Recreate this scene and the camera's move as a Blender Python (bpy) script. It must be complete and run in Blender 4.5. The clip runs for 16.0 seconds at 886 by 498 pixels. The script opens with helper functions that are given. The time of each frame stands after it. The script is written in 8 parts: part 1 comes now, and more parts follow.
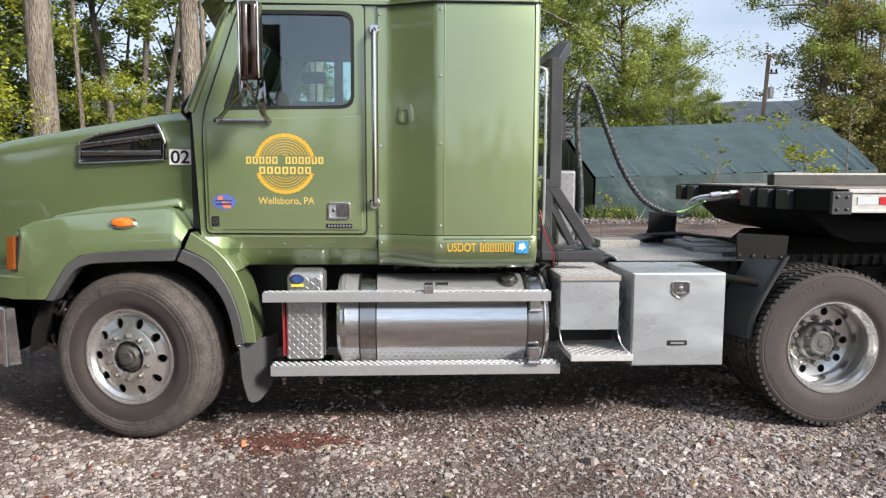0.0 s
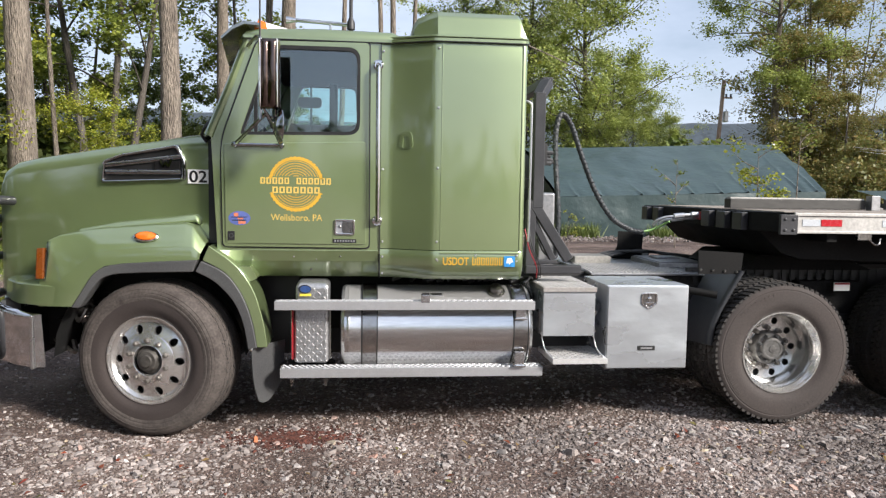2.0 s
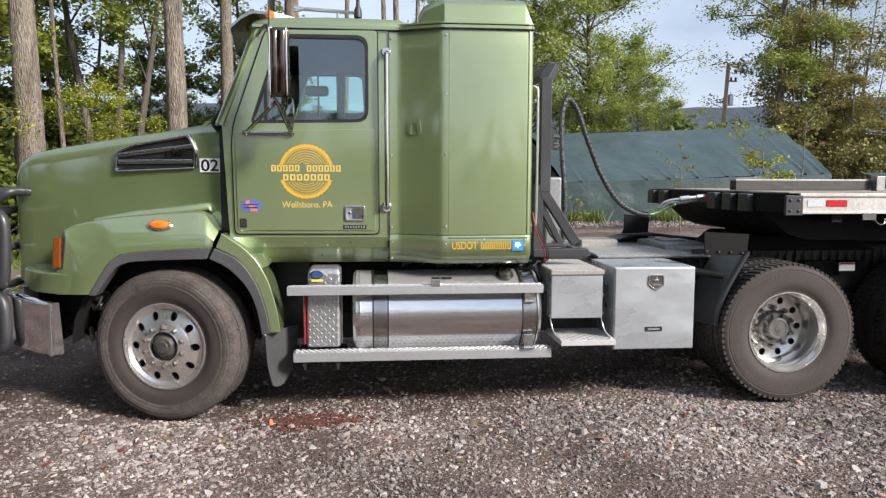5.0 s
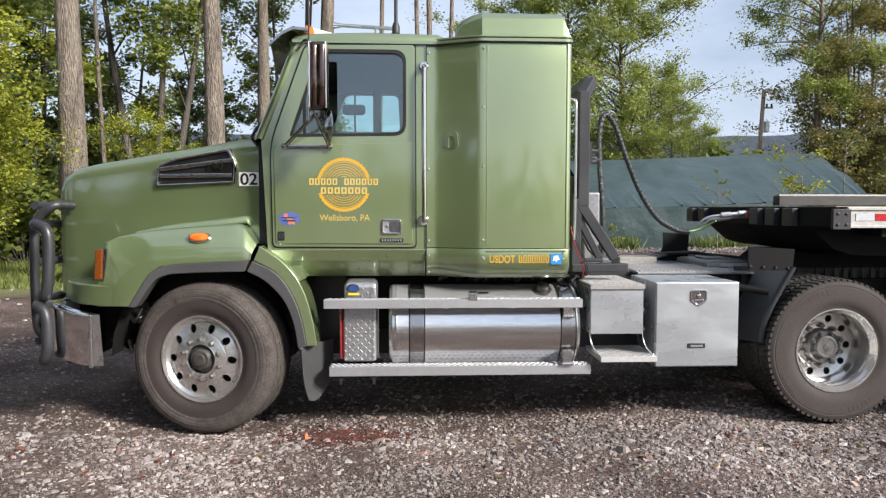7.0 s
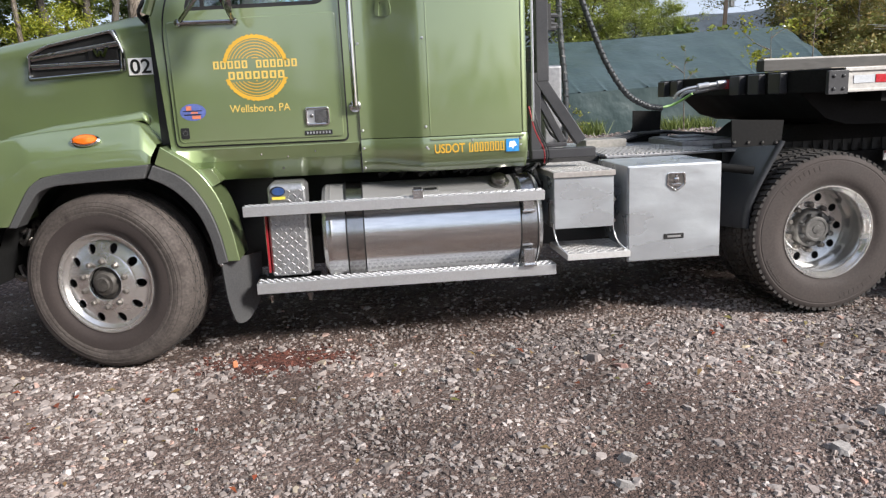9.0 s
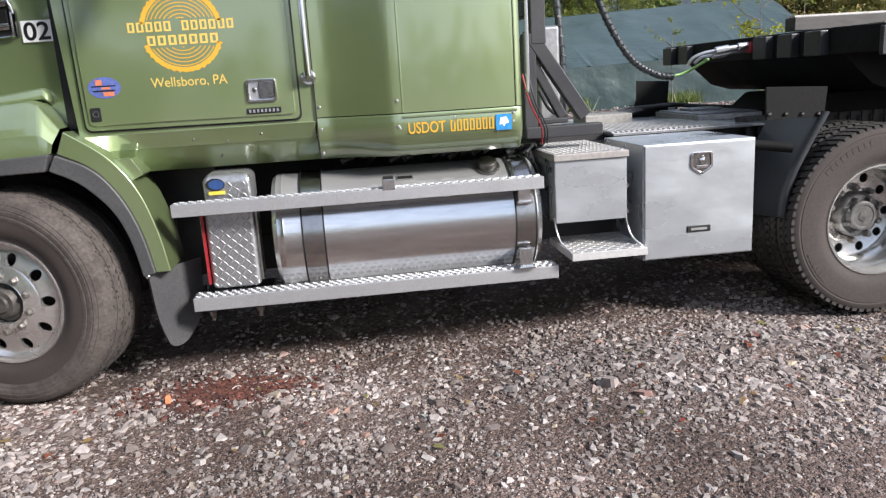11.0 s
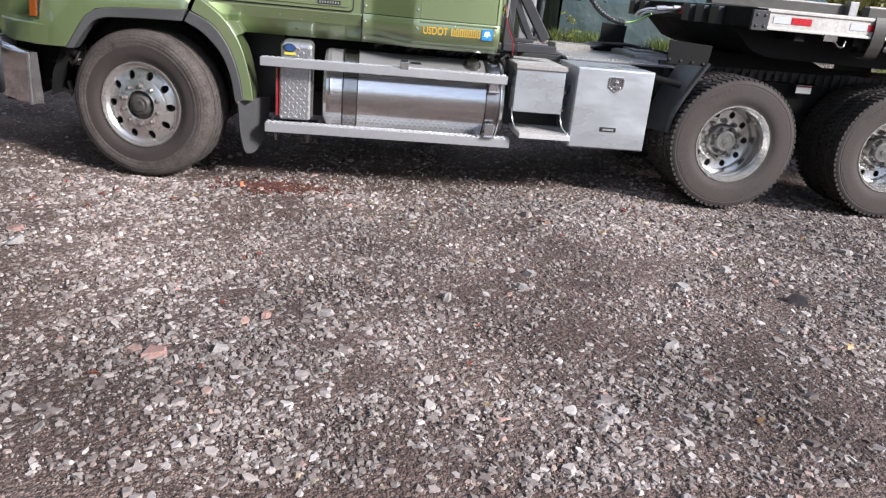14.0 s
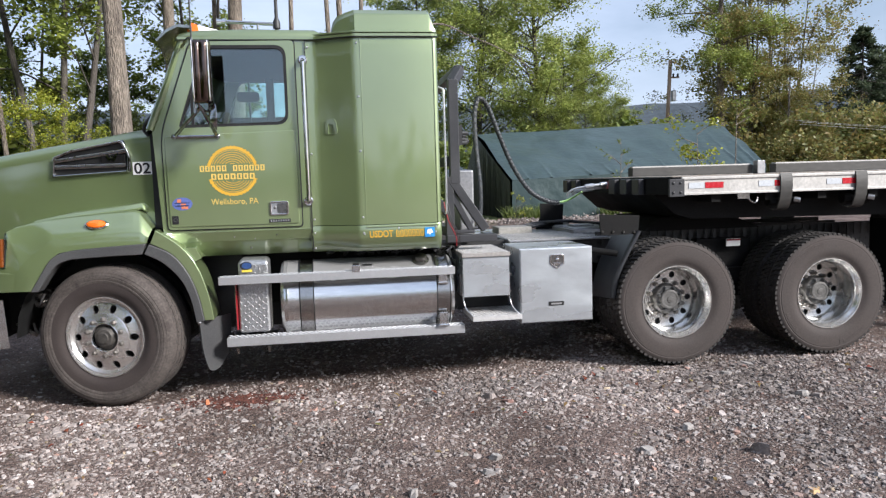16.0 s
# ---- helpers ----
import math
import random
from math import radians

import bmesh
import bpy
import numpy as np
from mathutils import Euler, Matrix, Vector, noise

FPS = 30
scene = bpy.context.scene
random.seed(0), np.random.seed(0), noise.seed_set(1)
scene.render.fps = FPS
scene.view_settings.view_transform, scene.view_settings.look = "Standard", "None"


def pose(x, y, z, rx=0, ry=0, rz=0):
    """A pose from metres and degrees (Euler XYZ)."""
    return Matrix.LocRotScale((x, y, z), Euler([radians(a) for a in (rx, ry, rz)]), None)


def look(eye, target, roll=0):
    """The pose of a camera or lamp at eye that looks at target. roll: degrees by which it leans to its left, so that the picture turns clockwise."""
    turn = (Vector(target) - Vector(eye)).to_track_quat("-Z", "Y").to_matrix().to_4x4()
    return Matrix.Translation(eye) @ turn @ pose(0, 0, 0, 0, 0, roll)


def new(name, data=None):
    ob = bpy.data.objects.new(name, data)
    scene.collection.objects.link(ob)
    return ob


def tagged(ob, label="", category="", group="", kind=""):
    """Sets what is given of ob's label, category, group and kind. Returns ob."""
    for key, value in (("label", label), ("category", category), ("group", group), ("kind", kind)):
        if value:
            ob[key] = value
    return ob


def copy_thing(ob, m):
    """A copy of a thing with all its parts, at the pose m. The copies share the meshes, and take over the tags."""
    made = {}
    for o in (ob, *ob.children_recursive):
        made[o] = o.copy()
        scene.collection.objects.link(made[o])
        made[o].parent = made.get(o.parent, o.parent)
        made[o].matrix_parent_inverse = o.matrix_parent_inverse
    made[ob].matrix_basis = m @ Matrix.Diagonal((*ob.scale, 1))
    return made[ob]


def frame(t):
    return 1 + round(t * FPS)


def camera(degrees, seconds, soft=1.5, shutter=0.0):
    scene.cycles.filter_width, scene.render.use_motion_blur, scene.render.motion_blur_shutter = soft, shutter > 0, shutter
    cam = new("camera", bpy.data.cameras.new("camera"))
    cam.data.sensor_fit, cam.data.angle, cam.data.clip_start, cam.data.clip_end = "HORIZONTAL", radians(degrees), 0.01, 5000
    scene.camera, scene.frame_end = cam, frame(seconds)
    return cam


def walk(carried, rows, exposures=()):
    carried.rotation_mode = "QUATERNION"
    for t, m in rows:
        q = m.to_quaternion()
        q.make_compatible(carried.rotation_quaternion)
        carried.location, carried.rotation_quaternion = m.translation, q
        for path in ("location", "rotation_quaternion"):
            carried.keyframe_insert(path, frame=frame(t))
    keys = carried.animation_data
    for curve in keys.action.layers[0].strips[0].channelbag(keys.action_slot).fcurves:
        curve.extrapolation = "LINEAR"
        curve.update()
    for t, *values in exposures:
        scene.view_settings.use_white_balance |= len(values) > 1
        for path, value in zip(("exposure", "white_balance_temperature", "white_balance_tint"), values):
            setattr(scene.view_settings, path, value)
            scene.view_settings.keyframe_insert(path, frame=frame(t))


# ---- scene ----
cam = camera(62.2, 16.0, 1.3)
PATH = [
    (0, (-0.193, 0.199, 1.695), (-0.094, 2.186, 1.49), 0.2),
    (0.5, (-0.274, -0.053, 1.74), (-0.079, 1.933, 1.599), 0.3),
    (1, (-0.421, -0.231, 1.727), (-0.175, 1.748, 1.588), 0.8),
    (1.5, (-0.439, -0.284, 1.734), (-0.196, 1.695, 1.58), 1.1),
    (2, (-0.461, -0.297, 1.724), (-0.258, 1.687, 1.565), 0.9),
    (2.5, (-0.477, -0.291, 1.722), (-0.298, 1.694, 1.551), 0.6),
    (3, (-0.484, -0.299, 1.717), (-0.317, 1.686, 1.535), 0.3),
    (3.5, (-0.49, -0.345, 1.715), (-0.314, 1.638, 1.521), 0.1),
    (5.8, (-0.509, -0.371, 1.699), (-0.317, 1.611, 1.513), 0.2),
    (6, (-0.512, -0.367, 1.697), (-0.33, 1.616, 1.516), 0.2),
    (6.5, (-0.51, -0.348, 1.674), (-0.357, 1.64, 1.512), 0.1),
    (7, (-0.535, -0.332, 1.591), (-0.431, 1.662, 1.478), 0.1),
    (7.5, (-0.517, -0.328, 1.546), (-0.401, 1.657, 1.333), -0.9),
    (8, (-0.5, -0.207, 1.548), (-0.358, 1.764, 1.242), -1.9),
    (8.5, (-0.414, 0.081, 1.511), (-0.274, 2.047, 1.172), -2.2),
    (8.7, (-0.378, 0.196, 1.511), (-0.216, 2.155, 1.147), -2.2),
    (10.8, (-0.189, 1.267, 1.425), (0.038, 3.203, 0.978), -3.7),
    (11, (-0.219, 1.213, 1.444), (0.004, 3.15, 0.997), -3.6),
    (11.5, (-0.412, 0.931, 1.469), (-0.207, 2.876, 1.05), -2.6),
    (12, (-0.514, 0.628, 1.514), (-0.375, 2.583, 1.118), -0.3),
    (12.5, (-0.531, 0.262, 1.508), (-0.552, 2.178, 0.937), -0.2),
    (13, (-0.522, -0.111, 1.477), (-0.585, 1.77, 0.8), 0.6),
    (13.5, (-0.546, -0.488, 1.492), (-0.54, 1.354, 0.712), 1.9),
    (14, (-0.36, -0.767, 1.516), (-0.118, 1.104, 0.852), 5.4),
    (14.5, (-0.263, -0.921, 1.55), (-0.029, 0.964, 0.922), 1.9),
    (15, (-0.226, -0.937, 1.59), (0.019, 1.006, 1.184), -1.3),
    (15.5, (-0.203, -0.941, 1.624), (0.073, 1.021, 1.356), -3.1),
    (16, (-0.222, -0.95, 1.631), (0.073, 1.019, 1.445), -1.7),
]
walk(cam, [(t, look(eye, target, roll)) for t, eye, target, roll in PATH], exposures=[(0.0, 0.93, 6330, 9), (1.0, 0.85, 6350, 10.5), (3.0, 0.87, 6350, 10.5), (6.5, 0.81, 6320, 11), (8.5, 0.80, 6300, 11), (11.0, 0.93, 6110, 12), (12.5, 0.92, 6090, 12), (14.0, 0.90, 6010, 13), (15.0, 0.86, 6020, 11), (15.5, 0.88, 6010, 9), (16.0, 0.82, 6030, 11)])

# ---- light ----
SUN_EL, SUN_AZ = 30.0, 50.0    # height, and turn from behind the viewer towards the trailer
sun_way = Vector((math.sin(radians(SUN_AZ)) * math.cos(radians(SUN_EL)), -math.cos(radians(SUN_AZ)) * math.cos(radians(SUN_EL)), math.sin(radians(SUN_EL))))
world = bpy.data.worlds.new("sky")
scene.world = world
world.use_nodes = True
wn, wl = world.node_tree.nodes, world.node_tree.links
sky = wn.new("ShaderNodeTexSky")
sky.sky_type, sky.sun_disc = "NISHITA", False
sky.sun_elevation, sky.sun_rotation = radians(SUN_EL), math.atan2(sun_way.x, sun_way.y)
sky.air_density, sky.dust_density, sky.ozone_density = 1.0, 2.0, 1.0
tc = wn.new("ShaderNodeTexCoord")
mp = wn.new("ShaderNodeMapping")
mp.inputs["Scale"].default_value = (1.0, 1.0, 3.2)
cl = wn.new("ShaderNodeTexNoise")
cl.inputs["Scale"].default_value, cl.inputs["Detail"].default_value, cl.inputs["Roughness"].default_value = 2.2, 6.0, 0.55
ramp = wn.new("ShaderNodeValToRGB")
ramp.color_ramp.elements[0].position, ramp.color_ramp.elements[1].position = 0.36, 0.66
ramp.color_ramp.elements[0].color, ramp.color_ramp.elements[1].color = (0.35, 0.35, 0.35, 1), (0.85, 0.85, 0.85, 1)
cmix = wn.new("ShaderNodeMixRGB")
cmix.inputs[2].default_value = (7.0, 7.8, 9.4, 1)
wl.new(tc.outputs["Generated"], mp.inputs[0]); wl.new(mp.outputs[0], cl.inputs["Vector"]); wl.new(cl.outputs[0], ramp.inputs[0])
wl.new(ramp.outputs[0], cmix.inputs[0]); wl.new(sky.outputs[0], cmix.inputs[1])
wl.new(cmix.outputs[0], wn["Background"].inputs[0])
wn["Background"].inputs[1].default_value = 0.071
lamp = bpy.data.lights.new("sun", "SUN")
lamp.energy, lamp.angle, lamp.color = 4.6, radians(12.0), (1.0, 0.94, 0.85)
sun = new("sun", lamp)
sun.matrix_world = look((0, 0, 30), Vector((0, 0, 30)) - sun_way)


# ---- materials ----
def surface(name, c1, c2, rough=0.5, metal=0.0, scales=(1.5, 40.0), bump=0.1, coat=0.0, rvar=0.12, grain=0.25, stretch=(1, 1, 1), island=0.0, depth=0.004):
    """Two-scale mottled surface: c1 to c2 in broad patches, fine grain in value, roughness and relief."""
    m = bpy.data.materials.new(name)
    m.use_nodes = True
    n, l = m.node_tree.nodes, m.node_tree.links
    b = n["Principled BSDF"]
    co = n.new("ShaderNodeTexCoord")
    mapping = n.new("ShaderNodeMapping")
    mapping.inputs["Scale"].default_value = stretch
    l.new(co.outputs["Object"], mapping.inputs[0])
    big, fine = n.new("ShaderNodeTexNoise"), n.new("ShaderNodeTexNoise")
    big.inputs["Scale"].default_value, big.inputs["Detail"].default_value = scales[0], 5
    fine.inputs["Scale"].default_value, fine.inputs["Detail"].default_value = scales[1], 4
    l.new(mapping.outputs[0], big.inputs["Vector"]); l.new(mapping.outputs[0], fine.inputs["Vector"])
    spread = n.new("ShaderNodeMapRange")
    spread.inputs[1].default_value, spread.inputs[2].default_value = 0.32, 0.68
    l.new(big.outputs[0], spread.inputs[0])
    mix = n.new("ShaderNodeMixRGB")
    mix.inputs[1].default_value, mix.inputs[2].default_value = (*c1, 1), (*c2, 1)
    l.new(spread.outputs[0], mix.inputs[0])
    val = n.new("ShaderNodeMapRange")
    val.inputs[1].default_value, val.inputs[2].default_value = 0.25, 0.75
    val.inputs[3].default_value, val.inputs[4].default_value = 1 - grain, 1 + grain
    l.new(fine.outputs[0], val.inputs[0])
    hsv = n.new("ShaderNodeHueSaturation")
    l.new(mix.outputs[0], hsv.inputs["Color"])
    if island:
        geo = n.new("ShaderNodeNewGeometry")
        iv = n.new("ShaderNodeMapRange")
        iv.inputs[3].default_value, iv.inputs[4].default_value = 1 - island, 1 + island
        l.new(geo.outputs["Random Per Island"], iv.inputs[0])
        mul = n.new("ShaderNodeMath"); mul.operation = "MULTIPLY"
        l.new(iv.outputs[0], mul.inputs[0]); l.new(val.outputs[0], mul.inputs[1])
        l.new(mul.outputs[0], hsv.inputs["Value"])
    else:
        l.new(val.outputs[0], hsv.inputs["Value"])
    l.new(hsv.outputs[0], b.inputs["Base Color"])
    r = n.new("ShaderNodeMapRange")
    r.inputs[1].default_value, r.inputs[2].default_value = 0.25, 0.75
    r.inputs[3].default_value, r.inputs[4].default_value = max(0.02, rough - rvar), min(1, rough + rvar)
    l.new(big.outputs[0], r.inputs[0]); l.new(r.outputs[0], b.inputs["Roughness"])
    b.inputs["Metallic"].default_value = metal
    if coat:
        b.inputs["Coat Weight"].default_value, b.inputs["Coat Roughness"].default_value = coat, 0.12
    if bump:
        bn = n.new("ShaderNodeBump")
        bn.inputs["Strength"].default_value, bn.inputs["Distance"].default_value = bump, depth
        l.new(fine.outputs[0], bn.inputs["Height"]); l.new(bn.outputs[0], b.inputs["Normal"])
    return m


PAINT = surface("green_metallic_paint", (0.188, 0.243, 0.111), (0.199, 0.256, 0.118), 0.44, 0.6, (0.8, 3.0), 0.012, 1.0, 0.03, 0.03, depth=0.01)
PAINT.node_tree.nodes["Principled BSDF"].inputs["Coat Roughness"].default_value = 0.075
PAINT.node_tree.nodes["Principled BSDF"].inputs["Coat IOR"].default_value = 2.2
GRIP = surface("worn_grip_aluminium", (0.42, 0.42, 0.43), (0.34, 0.34, 0.35), 0.5, 0.7, (9, 120), 0.05, rvar=0.08, grain=0.12)
RIBM = surface("scuffed_rib_aluminium", (0.5, 0.49, 0.485), (0.4, 0.39, 0.385), 0.5, 0.25, (9, 120), 0.05, grain=0.12)
STEPA = surface("bright_step_aluminium", (0.60, 0.60, 0.61), (0.52, 0.52, 0.53), 0.4, 0.8, (7, 120), 0.06, rvar=0.08, grain=0.08)
BLACK = surface("black_plastic", (0.018, 0.018, 0.019), (0.028, 0.028, 0.029), 0.5, 0, (2, 80), 0.1)
FLARE = surface("grey_black_flare", (0.045, 0.045, 0.047), (0.06, 0.06, 0.06), 0.55, 0, (2, 90), 0.12)
FRAME = surface("black_steel", (0.006, 0.006, 0.0065), (0.011, 0.0105, 0.010), 0.65, 0, (3, 60), 0.12, grain=0.35)
FRAME.node_tree.nodes["Principled BSDF"].inputs["Specular IOR Level"].default_value = 0.15
RACKM = surface("black_coated_steel", (0.024, 0.024, 0.027), (0.032, 0.032, 0.036), 0.42, 0, (3, 120), 0.08)
WORN = surface("scuffed_rubber", (0.078, 0.065, 0.058), (0.048, 0.039, 0.035), 0.9, 0, (9, 60), 0.25, grain=0.35)
SIDEWALL = surface("dark_sidewall_rubber", (0.034, 0.0255, 0.0235), (0.042, 0.032, 0.029), 0.8, 0, (4, 70), 0.08, grain=0.12)
RAILM = surface("satin_black_rail", (0.018, 0.0175, 0.018), (0.027, 0.026, 0.026), 0.55, 0, (3, 60), 0.15, grain=0.3)
WHEELF = surface("brushed_aluminium_wheel", (0.80, 0.785, 0.77), (0.68, 0.665, 0.65), 0.24, 0.9, (4, 70), 0.04, rvar=0.08, grain=0.10)
WHEELD = surface("dusty_aluminium_wheel", (0.82, 0.81, 0.79), (0.66, 0.65, 0.63), 0.22, 0.88, (5, 60), 0.05, rvar=0.1, grain=0.12)
RUBBER = surface("dusty_rubber", (0.037, 0.029, 0.0265), (0.05, 0.040, 0.0365), 0.85, 0, (3.5, 70), 0.15, grain=0.18)
TREAD = surface("tread_rubber", (0.02, 0.018, 0.017), (0.042, 0.037, 0.034), 0.85, 0, (5, 60), 0.2, grain=0.3)
ALU = surface("polished_aluminium", (0.74, 0.74, 0.74), (0.64, 0.64, 0.64), 0.27, 1.0, (5, 90), 0.05, rvar=0.08, grain=0.1)
DULL = surface("dull_aluminium", (0.66, 0.66, 0.67), (0.52, 0.52, 0.53), 0.4, 1.0, (7, 120), 0.1, rvar=0.1, grain=0.12)
TANK = surface("brushed_aluminium_tank", (0.80, 0.80, 0.80), (0.72, 0.72, 0.72), 0.24, 0.52, (2.2, 60), 0.05, rvar=0.07, grain=0.08, stretch=(0.15, 1, 1))
TANKBOX = surface("smudged_aluminium_sheet", (0.56, 0.585, 0.615), (0.43, 0.452, 0.475), 0.33, 0.7, (3.4, 9), 0.16, rvar=0.2, grain=0.07, stretch=(0.7, 1, 1.4), depth=0.012)
def dull_top(m, col=(0.16, 0.158, 0.155)):
    """Darker, rougher and less metallic on faces that look up."""
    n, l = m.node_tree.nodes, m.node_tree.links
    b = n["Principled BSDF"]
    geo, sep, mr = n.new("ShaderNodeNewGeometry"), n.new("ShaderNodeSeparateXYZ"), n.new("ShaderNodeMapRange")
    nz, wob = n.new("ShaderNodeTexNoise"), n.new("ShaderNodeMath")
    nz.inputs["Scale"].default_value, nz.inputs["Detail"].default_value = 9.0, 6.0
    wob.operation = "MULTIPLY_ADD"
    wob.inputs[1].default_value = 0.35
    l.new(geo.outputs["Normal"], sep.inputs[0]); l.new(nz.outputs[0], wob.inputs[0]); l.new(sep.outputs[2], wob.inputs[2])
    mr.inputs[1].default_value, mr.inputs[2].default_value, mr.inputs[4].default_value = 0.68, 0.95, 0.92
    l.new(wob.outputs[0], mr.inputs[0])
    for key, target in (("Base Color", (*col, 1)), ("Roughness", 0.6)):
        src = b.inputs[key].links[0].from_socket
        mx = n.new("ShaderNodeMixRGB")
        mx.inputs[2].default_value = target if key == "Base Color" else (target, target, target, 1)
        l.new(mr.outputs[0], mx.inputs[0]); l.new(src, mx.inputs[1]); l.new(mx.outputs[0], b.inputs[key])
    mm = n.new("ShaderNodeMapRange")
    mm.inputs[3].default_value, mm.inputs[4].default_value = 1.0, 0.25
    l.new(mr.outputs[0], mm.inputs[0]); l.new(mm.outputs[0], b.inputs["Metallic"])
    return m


dull_top(TANK)
BATT = surface("tread_plate_box", (0.52, 0.52, 0.53), (0.4, 0.4, 0.41), 0.4, 0.9, (4, 40), 0.1, rvar=0.12, grain=0.2)
DECKA = surface("weathered_tread_aluminium", (0.36, 0.36, 0.37), (0.26, 0.26, 0.265), 0.45, 0.9, (4, 40), 0.1, rvar=0.12, grain=0.2)
CHROME = surface("chrome", (0.75, 0.75, 0.76), (0.7, 0.7, 0.7), 0.07, 1.0, (3, 30), 0.0, rvar=0.03, grain=0.03)
NUTM = surface("dull_steel_nut", (0.2, 0.185, 0.17), (0.12, 0.108, 0.098), 0.5, 0.6, (20, 90), 0.1)
LIDM = surface("dusty_tread_lid", (0.4, 0.375, 0.36), (0.3, 0.28, 0.265), 0.5, 0.55, (6, 50), 0.1, rvar=0.12, grain=0.2)
FENDB = surface("satin_black_fender", (0.022, 0.023, 0.026), (0.031, 0.032, 0.036), 0.38, 0, (3, 60), 0.06)
STRAPT = surface("polished_steel_strap", (0.52, 0.51, 0.5), (0.42, 0.41, 0.4), 0.2, 1.0, (6, 60), 0.05, rvar=0.08, grain=0.1)
STRAP = surface("dark_steel_strap", (0.3, 0.29, 0.28), (0.22, 0.21, 0.2), 0.3, 1.0, (6, 60), 0.06)
RED = surface("red_paint", (0.27, 0.016, 0.022), (0.22, 0.014, 0.02), 0.4, 0, (3, 40), 0.05)
AMBER = surface("amber_lens", (0.75, 0.16, 0.01), (0.62, 0.12, 0.01), 0.15, 0, (20, 90), 0.2, coat=0.6)
AMBERD = surface("dark_amber_lens", (0.17, 0.045, 0.006), (0.12, 0.03, 0.006), 0.32, 0, (20, 90), 0.2)
GOLD = surface("gold_decal", (0.56, 0.33, 0.032), (0.51, 0.3, 0.028), 0.4, 0, (6, 60), 0.0, grain=0.05)
GOLDP = surface("pale_gold_decal", (0.62, 0.44, 0.10), (0.58, 0.40, 0.09), 0.4, 0, (6, 60), 0.0, grain=0.05)
WHITE = surface("white_sticker", (0.84, 0.83, 0.81), (0.78, 0.77, 0.75), 0.4, 0, (6, 60), 0.02, grain=0.05)
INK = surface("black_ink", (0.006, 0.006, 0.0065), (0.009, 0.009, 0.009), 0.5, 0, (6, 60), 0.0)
BLUE = surface("blue_sticker", (0.03, 0.24, 0.56), (0.03, 0.21, 0.5), 0.35, 0, (6, 60), 0.0)
BLUED = surface("blue_decal", (0.08, 0.11, 0.3), (0.09, 0.12, 0.33), 0.4, 0, (6, 60), 0.0)
YELLOW = surface("yellow_sticker", (0.7, 0.55, 0.06), (0.65, 0.5, 0.06), 0.4, 0, (6, 60), 0.0)
ORANGE = surface("orange_decal", (0.5, 0.16, 0.08), (0.46, 0.14, 0.08), 0.4, 0, (6, 60), 0.0)
REFR = surface("red_reflector", (0.42, 0.012, 0.02), (0.36, 0.01, 0.02), 0.25, 0, (30, 200), 0.1)
REFW = surface("white_reflector", (0.5, 0.52, 0.55), (0.42, 0.44, 0.47), 0.3, 0, (30, 200), 0.1)
DECK = surface("worn_white_rail", (0.5, 0.485, 0.46), (0.37, 0.355, 0.34), 0.45, 0.3, (3, 40), 0.1, grain=0.2)
PLANK = surface("weathered_deck_wood", (0.30, 0.26, 0.22), (0.22, 0.19, 0.165), 0.8, 0, (2, 30), 0.3, grain=0.3, stretch=(0.2, 1, 1))
TIMBER = surface("grey_steel_beam", (0.038, 0.036, 0.034), (0.056, 0.053, 0.049), 0.6, 0.1, (3, 40), 0.2, grain=0.25, stretch=(0.3, 1, 1))
HOSE = surface("hose_rubber", (0.025, 0.03, 0.034), (0.04, 0.046, 0.05), 0.45, 0, (6, 80), 0.2)
GREENH = surface("green_hose", (0.27, 0.46, 0.14), (0.22, 0.4, 0.12), 0.35, 0, (6, 80), 0.0)
TARP = surface("green_tarpaulin", (0.030, 0.051, 0.053), (0.04, 0.064, 0.066), 0.42, 0, (0.35, 1.6), 0.5, rvar=0.1, grain=0.10, depth=0.12)
TARPD = surface("black_tarpaulin", (0.018, 0.02, 0.021), (0.03, 0.033, 0.034), 0.45, 0, (0.6, 3.0), 0.6, grain=0.3, stretch=(2.5, 2.5, 0.25), depth=0.1)
BARK = surface("grey_brown_bark", (0.25, 0.21, 0.168), (0.125, 0.102, 0.083), 0.9, 0, (3.2, 16), 1.0, grain=0.6, stretch=(2.6, 2.6, 0.5), depth=0.09)
BARKD = surface("dark_bark", (0.11, 0.095, 0.08), (0.06, 0.052, 0.045), 0.9, 0, (1.6, 14), 0.9, grain=0.4, stretch=(2, 2, 0.5), depth=0.04)
POLEW = surface("pole_wood", (0.42, 0.32, 0.26), (0.33, 0.2, 0.145), 0.85, 0, (1, 12), 0.4, stretch=(2, 2, 0.2))
HILLM = surface("distant_wooded_hill", (0.026, 0.037, 0.048), (0.037, 0.049, 0.062), 1.0, 0, (0.02, 0.16), 0.3, grain=0.5, depth=2.0)
SEATM = surface("grey_seat_fabric", (0.07, 0.07, 0.072), (0.05, 0.05, 0.052), 0.8, 0, (4, 90), 0.1)
LINER = surface("dark_headliner", (0.028, 0.028, 0.03), (0.02, 0.02, 0.021), 0.9, 0, (4, 60), 0.1)
TRIM = surface("grey_interior_trim", (0.2, 0.2, 0.2), (0.16, 0.16, 0.16), 0.7, 0, (4, 60), 0.1)
RUSTY = surface("brick_chip", (0.45, 0.17, 0.08), (0.38, 0.13, 0.06), 0.85, 0, (12, 80), 0.4)
WOODCHIP = surface("pale_wood_splinter", (0.5, 0.33, 0.17), (0.42, 0.26, 0.13), 0.8, 0, (12, 80), 0.3)


